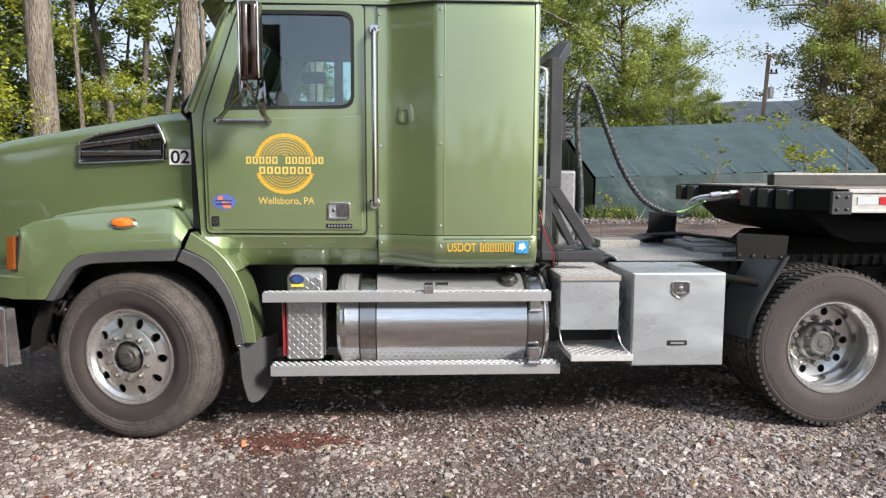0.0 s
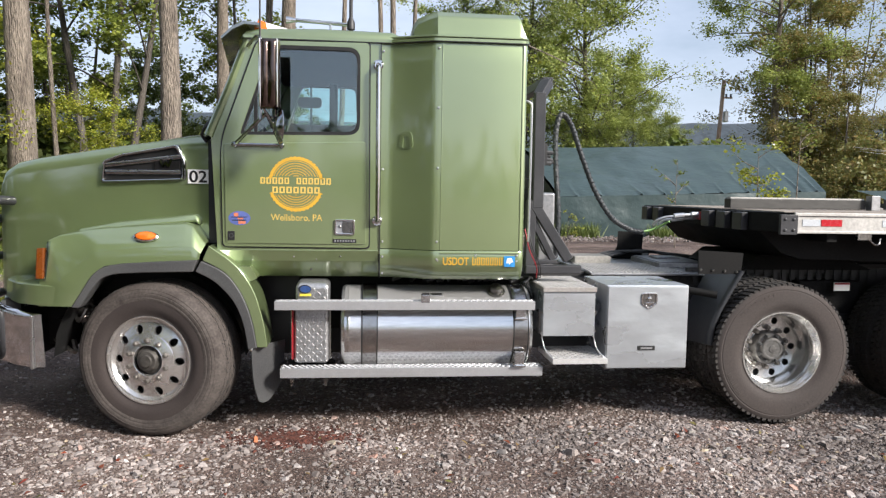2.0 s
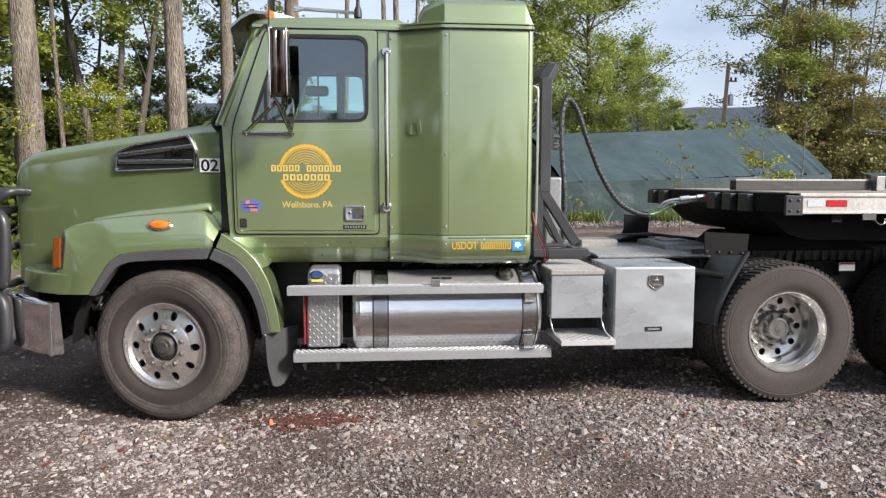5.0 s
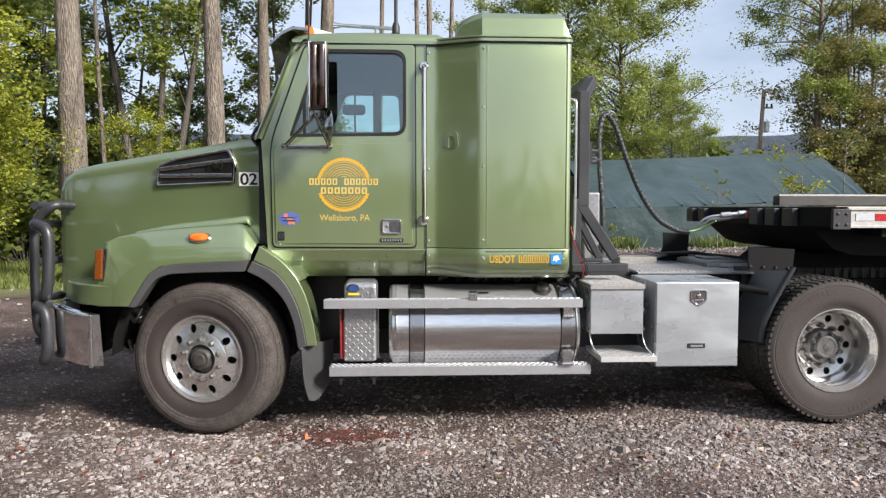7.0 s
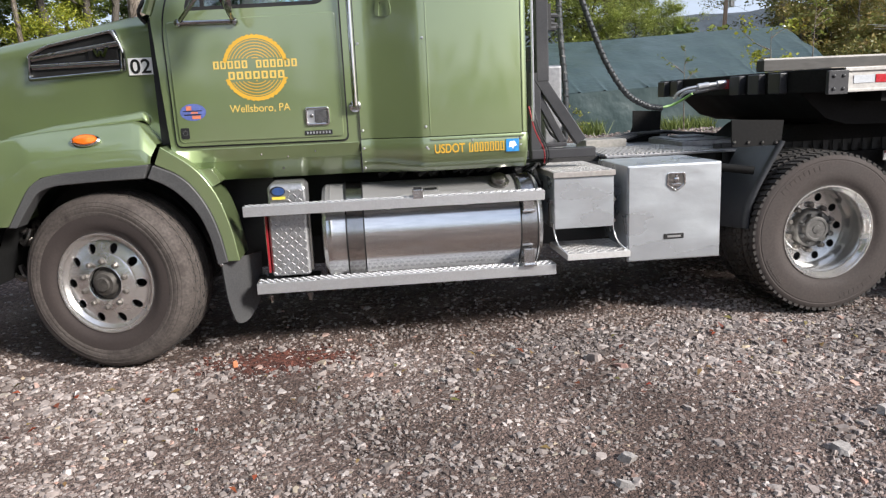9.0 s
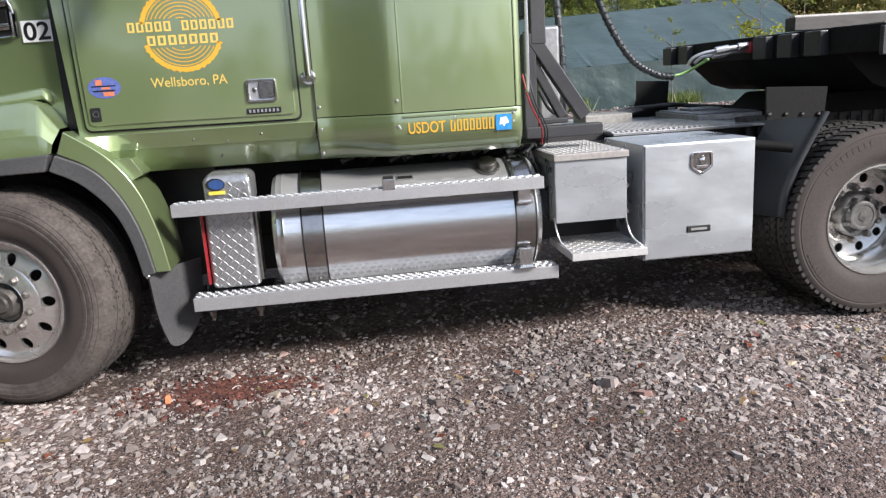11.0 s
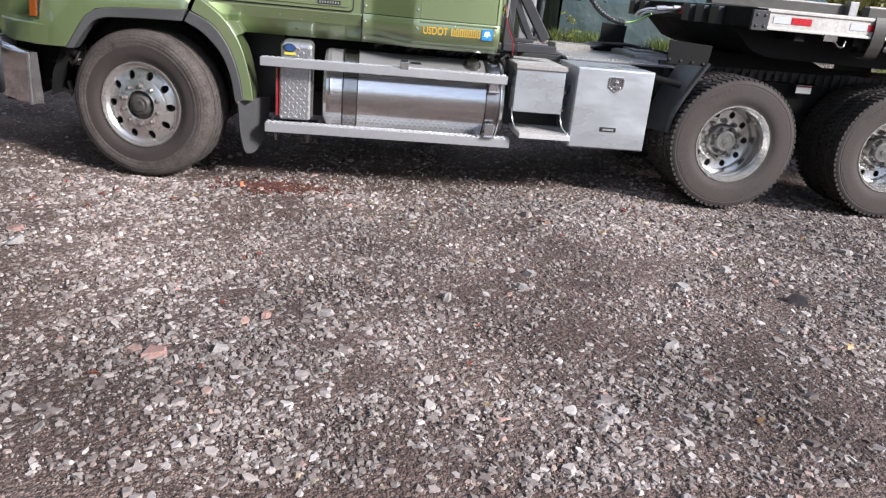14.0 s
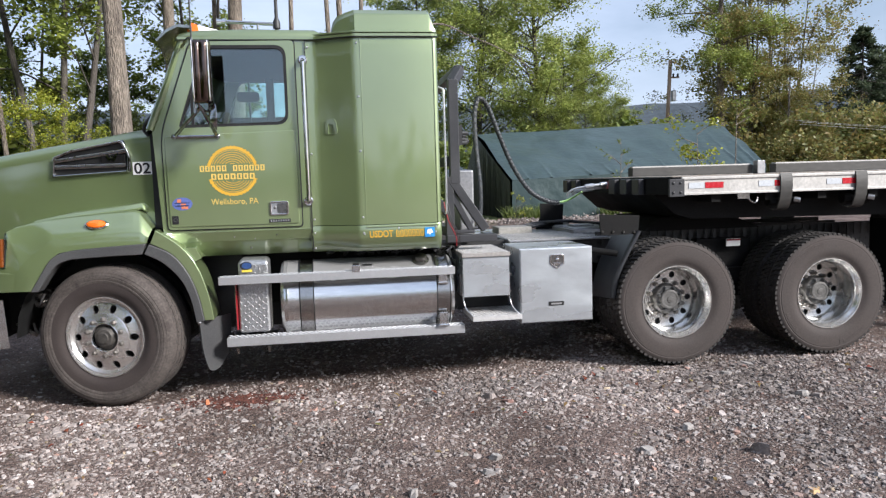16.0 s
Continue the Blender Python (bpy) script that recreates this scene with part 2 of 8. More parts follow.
def glass(name, tint, rough=0.0):
    m = bpy.data.materials.new(name)
    m.use_nodes = True
    n, l = m.node_tree.nodes, m.node_tree.links
    n.remove(n["Principled BSDF"])
    fres = n.new("ShaderNodeFresnel"); fres.inputs[0].default_value = 1.95
    tr, gl, mx = n.new("ShaderNodeBsdfTransparent"), n.new("ShaderNodeBsdfGlossy"), n.new("ShaderNodeMixShader")
    tr.inputs[0].default_value = (*tint, 1)
    gl.inputs["Roughness"].default_value = rough
    gl.inputs["Color"].default_value = (0.95, 0.97, 1, 1)
    l.new(fres.outputs[0], mx.inputs[0]); l.new(tr.outputs[0], mx.inputs[1]); l.new(gl.outputs[0], mx.inputs[2])
    l.new(mx.outputs[0], n["Material Output"].inputs[0])
    return m


GLASS = glass("tinted_cab_glass", (0.84, 0.95, 0.945))
GLASSF = glass("clear_glass", (0.72, 0.86, 0.86))


def leafmat(name, cols):
    """Thin leaves: colour varied from leaf to leaf, with light coming through."""
    m = bpy.data.materials.new(name)
    m.use_nodes = True
    n, l = m.node_tree.nodes, m.node_tree.links
    geo, rp = n.new("ShaderNodeNewGeometry"), n.new("ShaderNodeValToRGB")
    el = rp.color_ramp.elements
    while len(el) < len(cols):
        el.new(0.5)
    for i, c in enumerate(cols):
        el[i].position, el[i].color = i / (len(cols) - 1), (*c, 1)
    l.new(geo.outputs["Random Per Island"], rp.inputs[0])
    co, nz = n.new("ShaderNodeTexCoord"), n.new("ShaderNodeTexNoise")
    nz.inputs["Scale"].default_value = 0.5
    l.new(co.outputs["Object"], nz.inputs["Vector"])
    hv, mr = n.new("ShaderNodeHueSaturation"), n.new("ShaderNodeMapRange")
    mr.inputs[1].default_value, mr.inputs[2].default_value, mr.inputs[3].default_value, mr.inputs[4].default_value = 0.3, 0.7, 0.7, 1.3
    l.new(nz.outputs[0], mr.inputs[0]); l.new(mr.outputs[0], hv.inputs["Value"]); l.new(rp.outputs[0], hv.inputs["Color"])
    b = n["Principled BSDF"]
    b.inputs["Roughness"].default_value = 0.55
    l.new(hv.outputs[0], b.inputs["Base Color"])
    tl, mx = n.new("ShaderNodeBsdfTranslucent"), n.new("ShaderNodeMixShader")
    mx.inputs[0].default_value = 0.42
    l.new(hv.outputs[0], tl.inputs[0]); l.new(b.outputs[0], mx.inputs[1]); l.new(tl.outputs[0], mx.inputs[2])
    l.new(mx.outputs[0], n["Material Output"].inputs[0])
    return m


LEAF_A = leafmat("mid_green_leaves", [(0.125, 0.17, 0.03), (0.185, 0.23, 0.042), (0.25, 0.275, 0.052), (0.135, 0.185, 0.036)])
LEAF_B = leafmat("bush_leaves", [(0.09, 0.13, 0.025), (0.135, 0.178, 0.034), (0.19, 0.215, 0.042), (0.1, 0.145, 0.03)])
LEAF_Y = leafmat("yellow_green_leaves", [(0.205, 0.25, 0.03), (0.30, 0.335, 0.036), (0.37, 0.355, 0.042), (0.19, 0.245, 0.033)])
LEAF_D = leafmat("dark_green_leaves", [(0.075, 0.105, 0.028), (0.115, 0.15, 0.038), (0.15, 0.185, 0.044), (0.095, 0.125, 0.033)])
LEAF_R = leafmat("turning_leaves", [(0.165, 0.185, 0.055), (0.22, 0.215, 0.068), (0.27, 0.19, 0.062), (0.145, 0.185, 0.055)])
NEEDLE = leafmat("dark_needles", [(0.04, 0.058, 0.032), (0.06, 0.085, 0.045), (0.085, 0.1, 0.055)])
LEAF_M = leafmat("light_green_leaves", [(0.18, 0.232, 0.056), (0.255, 0.308, 0.072), (0.35, 0.372, 0.1), (0.195, 0.255, 0.062)])
GRASSM = leafmat("grass_blades", [(0.12, 0.17, 0.03), (0.18, 0.22, 0.045), (0.22, 0.22, 0.07), (0.09, 0.14, 0.03)])


# ---- shape helpers ----
def finish(me, angle=35):
    me.polygons.foreach_set("use_smooth", [True] * len(me.polygons))
    me.set_sharp_from_angle(angle=radians(angle))


def thing(name, at, label, category, group="", kind=""):
    ob = new(name)
    ob.empty_display_size = 0.2
    ob.location = at
    return tagged(ob, label, category, group, kind)


def part(name, bm, material, parent=None, label="", bevel=0.0, smooth=35):
    """Links a bmesh, drawn in world places, as one mesh under a thing or a part."""
    me = bpy.data.meshes.new(name)
    bmesh.ops.recalc_face_normals(bm, faces=bm.faces)
    bm.to_mesh(me)
    bm.free()
    me.materials.append(material)
    finish(me, smooth)
    ob = new(name, me)
    if parent:
        ob.parent = parent
        ob.matrix_parent_inverse = Matrix.Translation(parent.location).inverted()
    if bevel:
        mod = ob.modifiers.new("edge", "BEVEL")
        mod.width, mod.segments, mod.limit_method, mod.angle_limit, mod.harden_normals = bevel, 2, "ANGLE", radians(40), True
    if label:
        tagged(ob, label)
    return ob


def own(name, bm, material, label, category, group="", kind="", bevel=0.0, smooth=35):
    return tagged(part(name, bm, material, None, "", bevel, smooth), label, category, group, kind)


def again(ob, m, parent=None):
    """One more piece on the same mesh, moved by m from the first one's place."""
    o = ob.copy()
    scene.collection.objects.link(o)
    o.parent = parent or ob.parent
    o.matrix_parent_inverse = ob.matrix_parent_inverse.copy()
    o.matrix_basis = m @ ob.matrix_basis
    return o


def box(bm, x0, x1, y0, y1, z0, z1, m=None):
    vs = [bm.verts.new((x, y, z)) for x in (x0, x1) for y in (y0, y1) for z in (z0, z1)]
    for f in ((0, 1, 3, 2), (4, 6, 7, 5), (0, 4, 5, 1), (2, 3, 7, 6), (0, 2, 6, 4), (1, 5, 7, 3)):
        bm.faces.new([vs[i] for i in f])
    if m:
        bmesh.ops.transform(bm, matrix=m, verts=vs)
    return vs


def boxes(*dims):
    bm = bmesh.new()
    for d in dims:
        box(bm, *d)
    return bm


def beam(bm, a, b, w, h):
    """A square bar from a to b; w across (level), h upright."""
    a, b = Vector(a), Vector(b)
    d = b - a
    q = d.to_track_quat("Y", "Z").to_matrix().to_4x4()
    return box(bm, -w / 2, w / 2, 0, d.length, -h / 2, h / 2, Matrix.Translation(a) @ q)


def rounded(pts, r, seg=5):
    """A polygon with its corners rounded; r may be one number or one for each corner."""
    out = []
    n = len(pts)
    for i in range(n):
        p, a, b = Vector(pts[i]), Vector(pts[i - 1]), Vector(pts[(i + 1) % n])
        rr = r[i] if isinstance(r, (list, tuple)) else r
        u, v = (a - p), (b - p)
        k = min(rr, u.length * 0.49, v.length * 0.49)
        if k < 1e-4:
            out.append(tuple(p))
            continue
        s, e = p + u.normalized() * k, p + v.normalized() * k
        for j in range(seg + 1):
            t = j / seg
            out.append(tuple((1 - t) ** 2 * s + 2 * t * (1 - t) * p + t * t * e))
    return out


def prism(bm, outer, y0, y1, holes=(), m=None):
    """An outline in x and z, with holes, drawn out from y0 to y1."""
    edges, first = [], []
    for loop in (outer, *holes):
        vs = [bm.verts.new((p[0], y0, p[1])) for p in loop]
        first += vs
        edges += [bm.edges.new((vs[i - 1], vs[i])) for i in range(len(vs))]
    made = bmesh.ops.triangle_fill(bm, edges=edges, use_beauty=True, use_dissolve=False)["geom"]
    faces = [f for f in made if isinstance(f, bmesh.types.BMFace)]
    if not holes:
        bmesh.ops.dissolve_limit(bm, angle_limit=0.001, verts=first, edges=list({e for f in faces for e in f.edges if len(e.link_faces) == 2}))
    faces = list({f for v in first for f in v.link_faces})
    ext = bmesh.ops.extrude_face_region(bm, geom=faces)["geom"]
    vs2 = [v for v in ext if isinstance(v, bmesh.types.BMVert)]
    bmesh.ops.translate(bm, vec=(0, y1 - y0, 0), verts=vs2)
    if m:
        bmesh.ops.transform(bm, matrix=m, verts=first + vs2)
    return first + vs2


def loft(bm, rings, close=True, caps=True):
    rows = [[bm.verts.new(p) for p in ring] for ring in rings]
    n = len(rows[0])
    for a, b in zip(rows, rows[1:]):
        for i in range(n if close else n - 1):
            j = (i + 1) % n
            bm.faces.new((a[i], a[j], b[j], b[i]))
    if caps and close:
        bm.faces.new(rows[0][::-1])
        bm.faces.new(rows[-1])
    return [v for r in rows for v in r]


def lathe(bm, profile, n=48, m=None, closed=False):
    """A profile of (radius, y) turned round the y axis, then moved by m."""
    rings = []
    for r, y in profile:
        rings.append([(r * math.cos(2 * math.pi * i / n), y, r * math.sin(2 * math.pi * i / n)) for i in range(n)])
    if closed:
        rings.append(rings[0])
    vs = loft(bm, rings, True, False)
    if closed:
        bmesh.ops.remove_doubles(bm, verts=vs, dist=1e-5)
        vs = [v for v in vs if v.is_valid]
    if m:
        bmesh.ops.transform(bm, matrix=m, verts=vs)
    return vs


def smoothline(pts, steps=6):
    """A smooth line through the points (Catmull-Rom)."""
    P = [Vector(p) for p in pts]
    P = [2 * P[0] - P[1]] + P + [2 * P[-1] - P[-2]]
    out = []
    for i in range(1, len(P) - 2):
        for k in range(steps):
            t = k / steps
            a, b, c, d = P[i - 1], P[i], P[i + 1], P[i + 2]
            out.append(0.5 * ((2 * b) + (c - a) * t + (2 * a - 5 * b + 4 * c - d) * t * t + (3 * b - a - 3 * c + d) * t ** 3))
    out.append(P[-2])
    return out


def tube(bm, pts, r, n=10, caps=True):
    """A round pipe along the points; r one number or one for each point."""
    P = [Vector(p) for p in pts]
    up = Vector((0.13, 0.21, 0.97)).normalized()
    rings = []
    for i, p in enumerate(P):
        d = (P[min(i + 1, len(P) - 1)] - P[max(i - 1, 0)]).normalized()
        s = d.cross(up)
        if s.length < 0.1:
            s = d.cross(Vector((1, 0, 0)))
        s.normalize()
        t = s.cross(d)
        rr = r[i] if isinstance(r, (list, tuple)) else r
        rings.append([p + rr * (math.cos(2 * math.pi * k / n) * s + math.sin(2 * math.pi * k / n) * t) for k in range(n)])
    return loft(bm, rings, True, caps)


def piped(pts, r, n=10, bend=0):
    bm = bmesh.new()
    tube(bm, smoothline(pts, bend) if bend else pts, r, n)
    return bm


def bolt(bm, x, y, z, r, h):
    """A domed head facing the viewer's side (towards -y)."""
    lathe(bm, [(r, 0), (r, -h * 0.5), (r * 0.6, -h), (0.0005, -h)], 8, Matrix.Translation((x, y, z)))


def lettering(body, x0, z0, width, height, y, bold=False):
    """Words in the built-in font, upright, facing -y, fitted to a width and height."""
    cu = bpy.data.curves.new("words", "FONT")
    cu.body, cu.extrude, cu.offset = body, 0.0, 0.018 if bold else 0.0
    ob = bpy.data.objects.new("words", cu)
    me = bpy.data.meshes.new_from_object(ob)
    bm = bmesh.new()
    bm.from_mesh(me)
    bpy.data.objects.remove(ob)
    xs, ys = [v.co.x for v in bm.verts], [v.co.y for v in bm.verts]
    lx, hx, ly, hy = min(xs), max(xs), min(ys), max(ys)
    for v in bm.verts:
        v.co = ((v.co.x - lx) / (hx - lx) * width + x0, y, (v.co.y - ly) / (hy - ly) * height + z0)
    return bm


def from_arrays(name, verts, faces, material, size, flat=False):
    """A mesh from numpy corners and faces that all have the same number of sides."""
    me = bpy.data.meshes.new(name)
    nf = len(faces)
    me.vertices.add(len(verts)); me.loops.add(nf * size); me.polygons.add(nf)
    me.vertices.foreach_set("co", verts.astype(np.float32).ravel())
    me.loops.foreach_set("vertex_index", faces.astype(np.int32).ravel())
    me.polygons.foreach_set("loop_start", np.arange(0, nf * size, size, dtype=np.int32))
    me.materials.append(material)
    me.update(calc_edges=True)
    if flat:
        me.polygons.foreach_set("use_smooth", [False] * nf)
    return me


# ---- the tractor ----
CY = 6.17          # its middle line
DOOR_Y = 5.0       # outer face of the cab
SIDE_Y = 4.875     # outer face of the sleeper
truck = thing("semi_truck", (0.5, CY, 0), "olive green day-cab tractor with sleeper box parked on gravel", "truck")


def far_side(ob, name=None):
    """A mirror twin of a part on the far side."""
    bm = bmesh.new()
    bm.from_mesh(ob.data)
    for v in bm.verts:
        v.co.y = 2 * CY - v.co.y
    bmesh.ops.reverse_faces(bm, faces=bm.faces)
    tw = part(name or ob.name.split(".")[0], bm, ob.data.materials[0], ob.parent)
    for mod in ob.modifiers:
        m2 = tw.modifiers.new("edge", "BEVEL")
        m2.width, m2.segments, m2.limit_method, m2.angle_limit, m2.harden_normals = mod.width, 2, "ANGLE", radians(40), True
    return tw


# cab walls, with the window openings cut through
cab_out = rounded([(-1.52, 1.275), (-1.56, 2.09), (-1.315, 2.765), (-0.375, 2.765), (-0.375, 1.275)], [0.02, 0.03, 0.06, 0.0, 0.0])
win = rounded([(-1.335, 2.112), (-1.13, 2.69), (-0.547, 2.69), (-0.548, 2.128)], [0.03, 0.05, 0.075, 0.075], 6)
door_hole = rounded([(-1.36, 2.09), (-1.145, 2.715), (-0.525, 2.715), (-0.525, 2.105)], [0.03, 0.06, 0.09, 0.09], 6)
bm = bmesh.new()
prism(bm, cab_out, DOOR_Y + 0.012, DOOR_Y + 0.06, [door_hole])
part("cab_side", bm, PAINT, truck, bevel=0.006)
far_hole = rounded([(-1.37, 2.09), (-1.14, 2.735), (-0.53, 2.735), (-0.525, 2.105)], [0.03, 0.06, 0.09, 0.09], 6)
bm = bmesh.new()
prism(bm, rounded([(-1.52, 1.09), (-1.56, 2.09), (-1.29, 2.80), (-0.375, 2.80), (-0.375, 1.085)], 0.03), 2 * CY - DOOR_Y - 0.06, 2 * CY - DOOR_Y - 0.012, [far_hole])
part("cab_side", bm, PAINT, truck, bevel=0.006)

door_out = rounded([(-1.478, 1.308), (-1.49, 2.04), (-1.235, 2.742), (-0.462, 2.75), (-0.457, 1.303)], [0.035, 0.12, 0.05, 0.03, 0.035], 6)
bm = bmesh.new()
prism(bm, door_out, DOOR_Y - 0.006, DOOR_Y + 0.03, [door_hole])
door = part("door", bm, PAINT, truck, "olive green cab door with gold round emblem", bevel=0.007)
# dark shut line behind the door's edge
bm = bmesh.new()
grow = [(x + (0.009 if x > -0.9 else -0.009), z + (0.009 if z > 2 else -0.009)) for x, z in door_out]
prism(bm, grow, DOOR_Y + 0.004, DOOR_Y + 0.0115, [door_hole])
part("door_seal", bm, INK, door, "black rubber shut line")
bm = bmesh.new()
prism(bm, door_hole, DOOR_Y - 0.004, DOOR_Y + 0.04, [win])
part("window_seal", bm, INK, door, "black rubber window seal", bevel=0.004)
bm = bmesh.new()
prism(bm, win, DOOR_Y + 0.016, DOOR_Y + 0.022)
pane = part("window_pane", bm, GLASS, door, "tinted side window glass")
pane.visible_shadow = False
bm = bmesh.new()
prism(bm, far_hole, 2 * CY - DOOR_Y - 0.03, 2 * CY - DOOR_Y - 0.024)
pane = part("window_pane", bm, GLASS, truck, "tinted far side window glass")
pane.visible_shadow = False
bm = boxes((-1.262, -1.24, DOOR_Y + 0.006, DOOR_Y + 0.03, 2.11, 2.40))
part("vent_bar", bm, INK, door)
# recessed lines pressed in the door: a shallow raised belt
bm = bmesh.new()
prism(bm, rounded([(-1.46, 1.33), (-1.47, 2.03), (-0.48, 2.06), (-0.475, 1.325)], 0.03), DOOR_Y - 0.015, DOOR_Y - 0.003)
part("door_skin", bm, PAINT, door, bevel=0.009)

# rocker panel under the door and the lower valance under the sleeper
bm = bmesh.new()
prism(bm, rounded([(-1.50, 1.2), (-1.50, 1.285), (-0.385, 1.285), (-0.385, 1.2)], 0.01), DOOR_Y - 0.004, DOOR_Y + 0.03)
for v in bm.verts:
    v.co.y += 0.42 * (1.285 - v.co.z)
part("rocker_panel", bm, PAINT, truck, bevel=0.005)
bm = bmesh.new()
lower = [(DOOR_Y + 0.033, 1.202), (DOOR_Y + 0.043, 1.188), (DOOR_Y + 0.073, 1.15), (DOOR_Y + 0.125, 1.088), (DOOR_Y + 0.15, 1.08), (DOOR_Y + 0.16, 1.2)]
loft(bm, [[(x, y, z) for y, z in lower] for x in (-1.50, -0.385)])
part("sill", bm, PAINT, truck)
bm = bmesh.new()
for x, z in ((-0.99, 1.235), (-0.66, 1.24), (-0.83, 1.215)):
    bolt(bm, x, DOOR_Y - 0.004 + 0.42 * (1.285 - z), z, 0.006, 0.004)
bolt(bm, -0.87, DOOR_Y + 0.08, 1.14, 0.008, 0.008)
part("sill_rivets", bm, STRAP, truck)

# sleeper: plan curve from the cab seam, sweeping out to the wider box
plan = [(-0.375, 5.012), (-0.33, 5.012), (-0.305, 5.009), (-0.285, 5.002), (-0.15, 4.941), (-0.03, 4.887), (-0.012, 4.880), (0.006, SIDE_Y + 0.001), (0.03, SIDE_Y), (0.3, SIDE_Y - 0.004), (0.60, SIDE_Y), (0.632, SIDE_Y + 0.004), (0.645, SIDE_Y + 0.014), (0.651, SIDE_Y + 0.03), (0.652, SIDE_Y + 0.06), (0.652, SIDE_Y + 0.2)]
bm = bmesh.new()
rings = []
for z, inset in ((1.30, 0.0), (1.31, 0.0), (2.6, 0.0), (2.76, 0.003), (2.79, 0.012)):
    near = [(x, y + inset, z) for x, y in plan]
    rings.append(near + [(x, 2 * CY - y - inset, z) for x, y in plan[::-1]])
loft(bm, rings, True, True)
part("sleeper_box", bm, PAINT, truck, "olive green sleeper box with swept front corner", smooth=50)
bm = bmesh.new()
rings = []
for z, inset in ((1.295, 0.0), (1.285, -0.004), (1.20, -0.002), (1.175, 0.006), (1.13, 0.032), (1.085, 0.075)):
    near = [(x, y + inset, z) for x, y in plan]
    rings.append(near + [(x, 2 * CY - y - inset, z) for x, y in plan[::-1]])
loft(bm, rings, True, True)
part("lower_valance", bm, PAINT, truck, smooth=50)
bm = boxes((0.045, 0.62, SIDE_Y - 0.012, SIDE_Y + 0.01, 1.275, 1.287))
part("drip_strip", bm, PAINT, truck, bevel=0.003)
bm = boxes((0.044, 0.051, SIDE_Y - 0.003, SIDE_Y + 0.01, 1.3, 2.77), (0.614, 0.621, SIDE_Y - 0.004, SIDE_Y + 0.012, 1.3, 2.77))
part("panel_edge", bm, PAINT, truck, bevel=0.0015)
bm = boxes((-0.380, -0.375, 4.998, 5.02, 1.09, 2.76))
part("panel_seam", bm, INK, truck, "thin dark panel seam")
bm = bmesh.new()
for z in (2.71, 2.30, 1.88, 1.36, 1.235):
    bolt(bm, 0.022, SIDE_Y, z, 0.0085, 0.007)
for z in (2.70, 1.87, 1.35, 1.24, 1.12):
    bolt(bm, -0.36, 5.012, z, 0.0085, 0.007)
for x in (0.3, 0.6):
    bolt(bm, x, SIDE_Y - 0.004, 1.265, 0.008, 0.006)
for x in (0.03, 0.60):
    bolt(bm, x, SIDE_Y + 0.002, 1.225, 0.008, 0.006)
part("rivets", bm, DULL, truck, "small bright dome rivets")
# small lamp and pressed handle mark on the swept corner
bm = bmesh.new()
corner = Matrix.Translation((-0.195, 4.964, 0)) @ Matrix.Rotation(radians(-24.5), 4, "Z") @ Matrix.Translation((0.195, 0, 0))
prism(bm, rounded([(-0.25, 2.02), (-0.236, 2.135), (-0.154, 2.135), (-0.14, 2.02)], 0.03), -0.010, 0.012, [rounded([(-0.222, 2.018), (-0.216, 2.10), (-0.174, 2.10), (-0.168, 2.018)], 0.015)], corner)
cmk = part("corner_latch", bm, PAINT, truck, "raised latch surround on the swept corner", bevel=0.006)
bm = bmesh.new()
prism(bm, rounded([(-0.218, 2.022), (-0.213, 2.096), (-0.177, 2.096), (-0.172, 2.022)], 0.015), -0.002, 0.006, (), corner)
part("latch_cup", bm, STRAP, cmk, "dull metal latch cup")

# roof: low cab cap, drip rail and the raised sleeper cap
def cap_ring(x, w, z1):
    """Flat-sided section of the raised cap: upright side leaning in a little, a chamfer, then the flat top."""
    near = [(x, CY - w, 2.79), (x, CY - w + 0.012, z1 - 0.055), (x, CY - w + 0.02, z1 - 0.042), (x, CY - w + 0.075, z1 - 0.004), (x, CY - w + 0.10, z1)]
    return near + [(a, 2 * CY - y, z) for a, y, z in near[::-1]]

def roof_ring(x, w, z0, z1, r):
    """Half-round shouldered section across the truck at x."""
    pts = []
    for i in range(9):
        a = math.pi / 2 * i / 8
        pts.append((x, CY - w + r - r * math.cos(a), z1 - r + r * math.sin(a)))
    far = [(x, 2 * CY - y, z) for x, y, z in pts[::-1]]
    return [(x, CY - w, z0)] + pts + far + [(x, CY + w, z0)]

bm = bmesh.new()
loft(bm, [roof_ring(-1.36, 1.11, 2.757, 2.778, 0.018), roof_ring(-1.32, 1.15, 2.757, 2.812, 0.045), roof_ring(-1.22, 1.165, 2.757, 2.835, 0.06), roof_ring(-0.8, 1.168, 2.757, 2.848, 0.07), roof_ring(-0.3, 1.168, 2.757, 2.838, 0.06), roof_ring(-0.22, 1.16, 2.757, 2.80, 0.035)])
part("cab_roof", bm, PAINT, truck, smooth=50)
bm = bmesh.new()
for a, b in zip([(-1.33, DOOR_Y + 0.005)] + plan[:-1], plan):
    if b[0] - a[0] > 0.002:
        beam(bm, (a[0], a[1] - 0.004, 2.768), (b[0], b[1] - 0.004, 2.768), 0.02, 0.02)
part("drip_rail", bm, PAINT, truck)
bm = bmesh.new()
for a, b in zip([(-1.31, DOOR_Y + 0.006)] + plan[:-1], plan):
    if b[0] - a[0] > 0.002:
        beam(bm, (a[0], a[1] - 0.007, 2.7555), (b[0], b[1] - 0.007, 2.7555), 0.02, 0.005)
part("drip_seal", bm, INK, truck, "thin black line under the drip rail")
lip = [(x, y - (0.016 if x > -0.2 else 0.006)) for x, y in plan]
bm = bmesh.new()
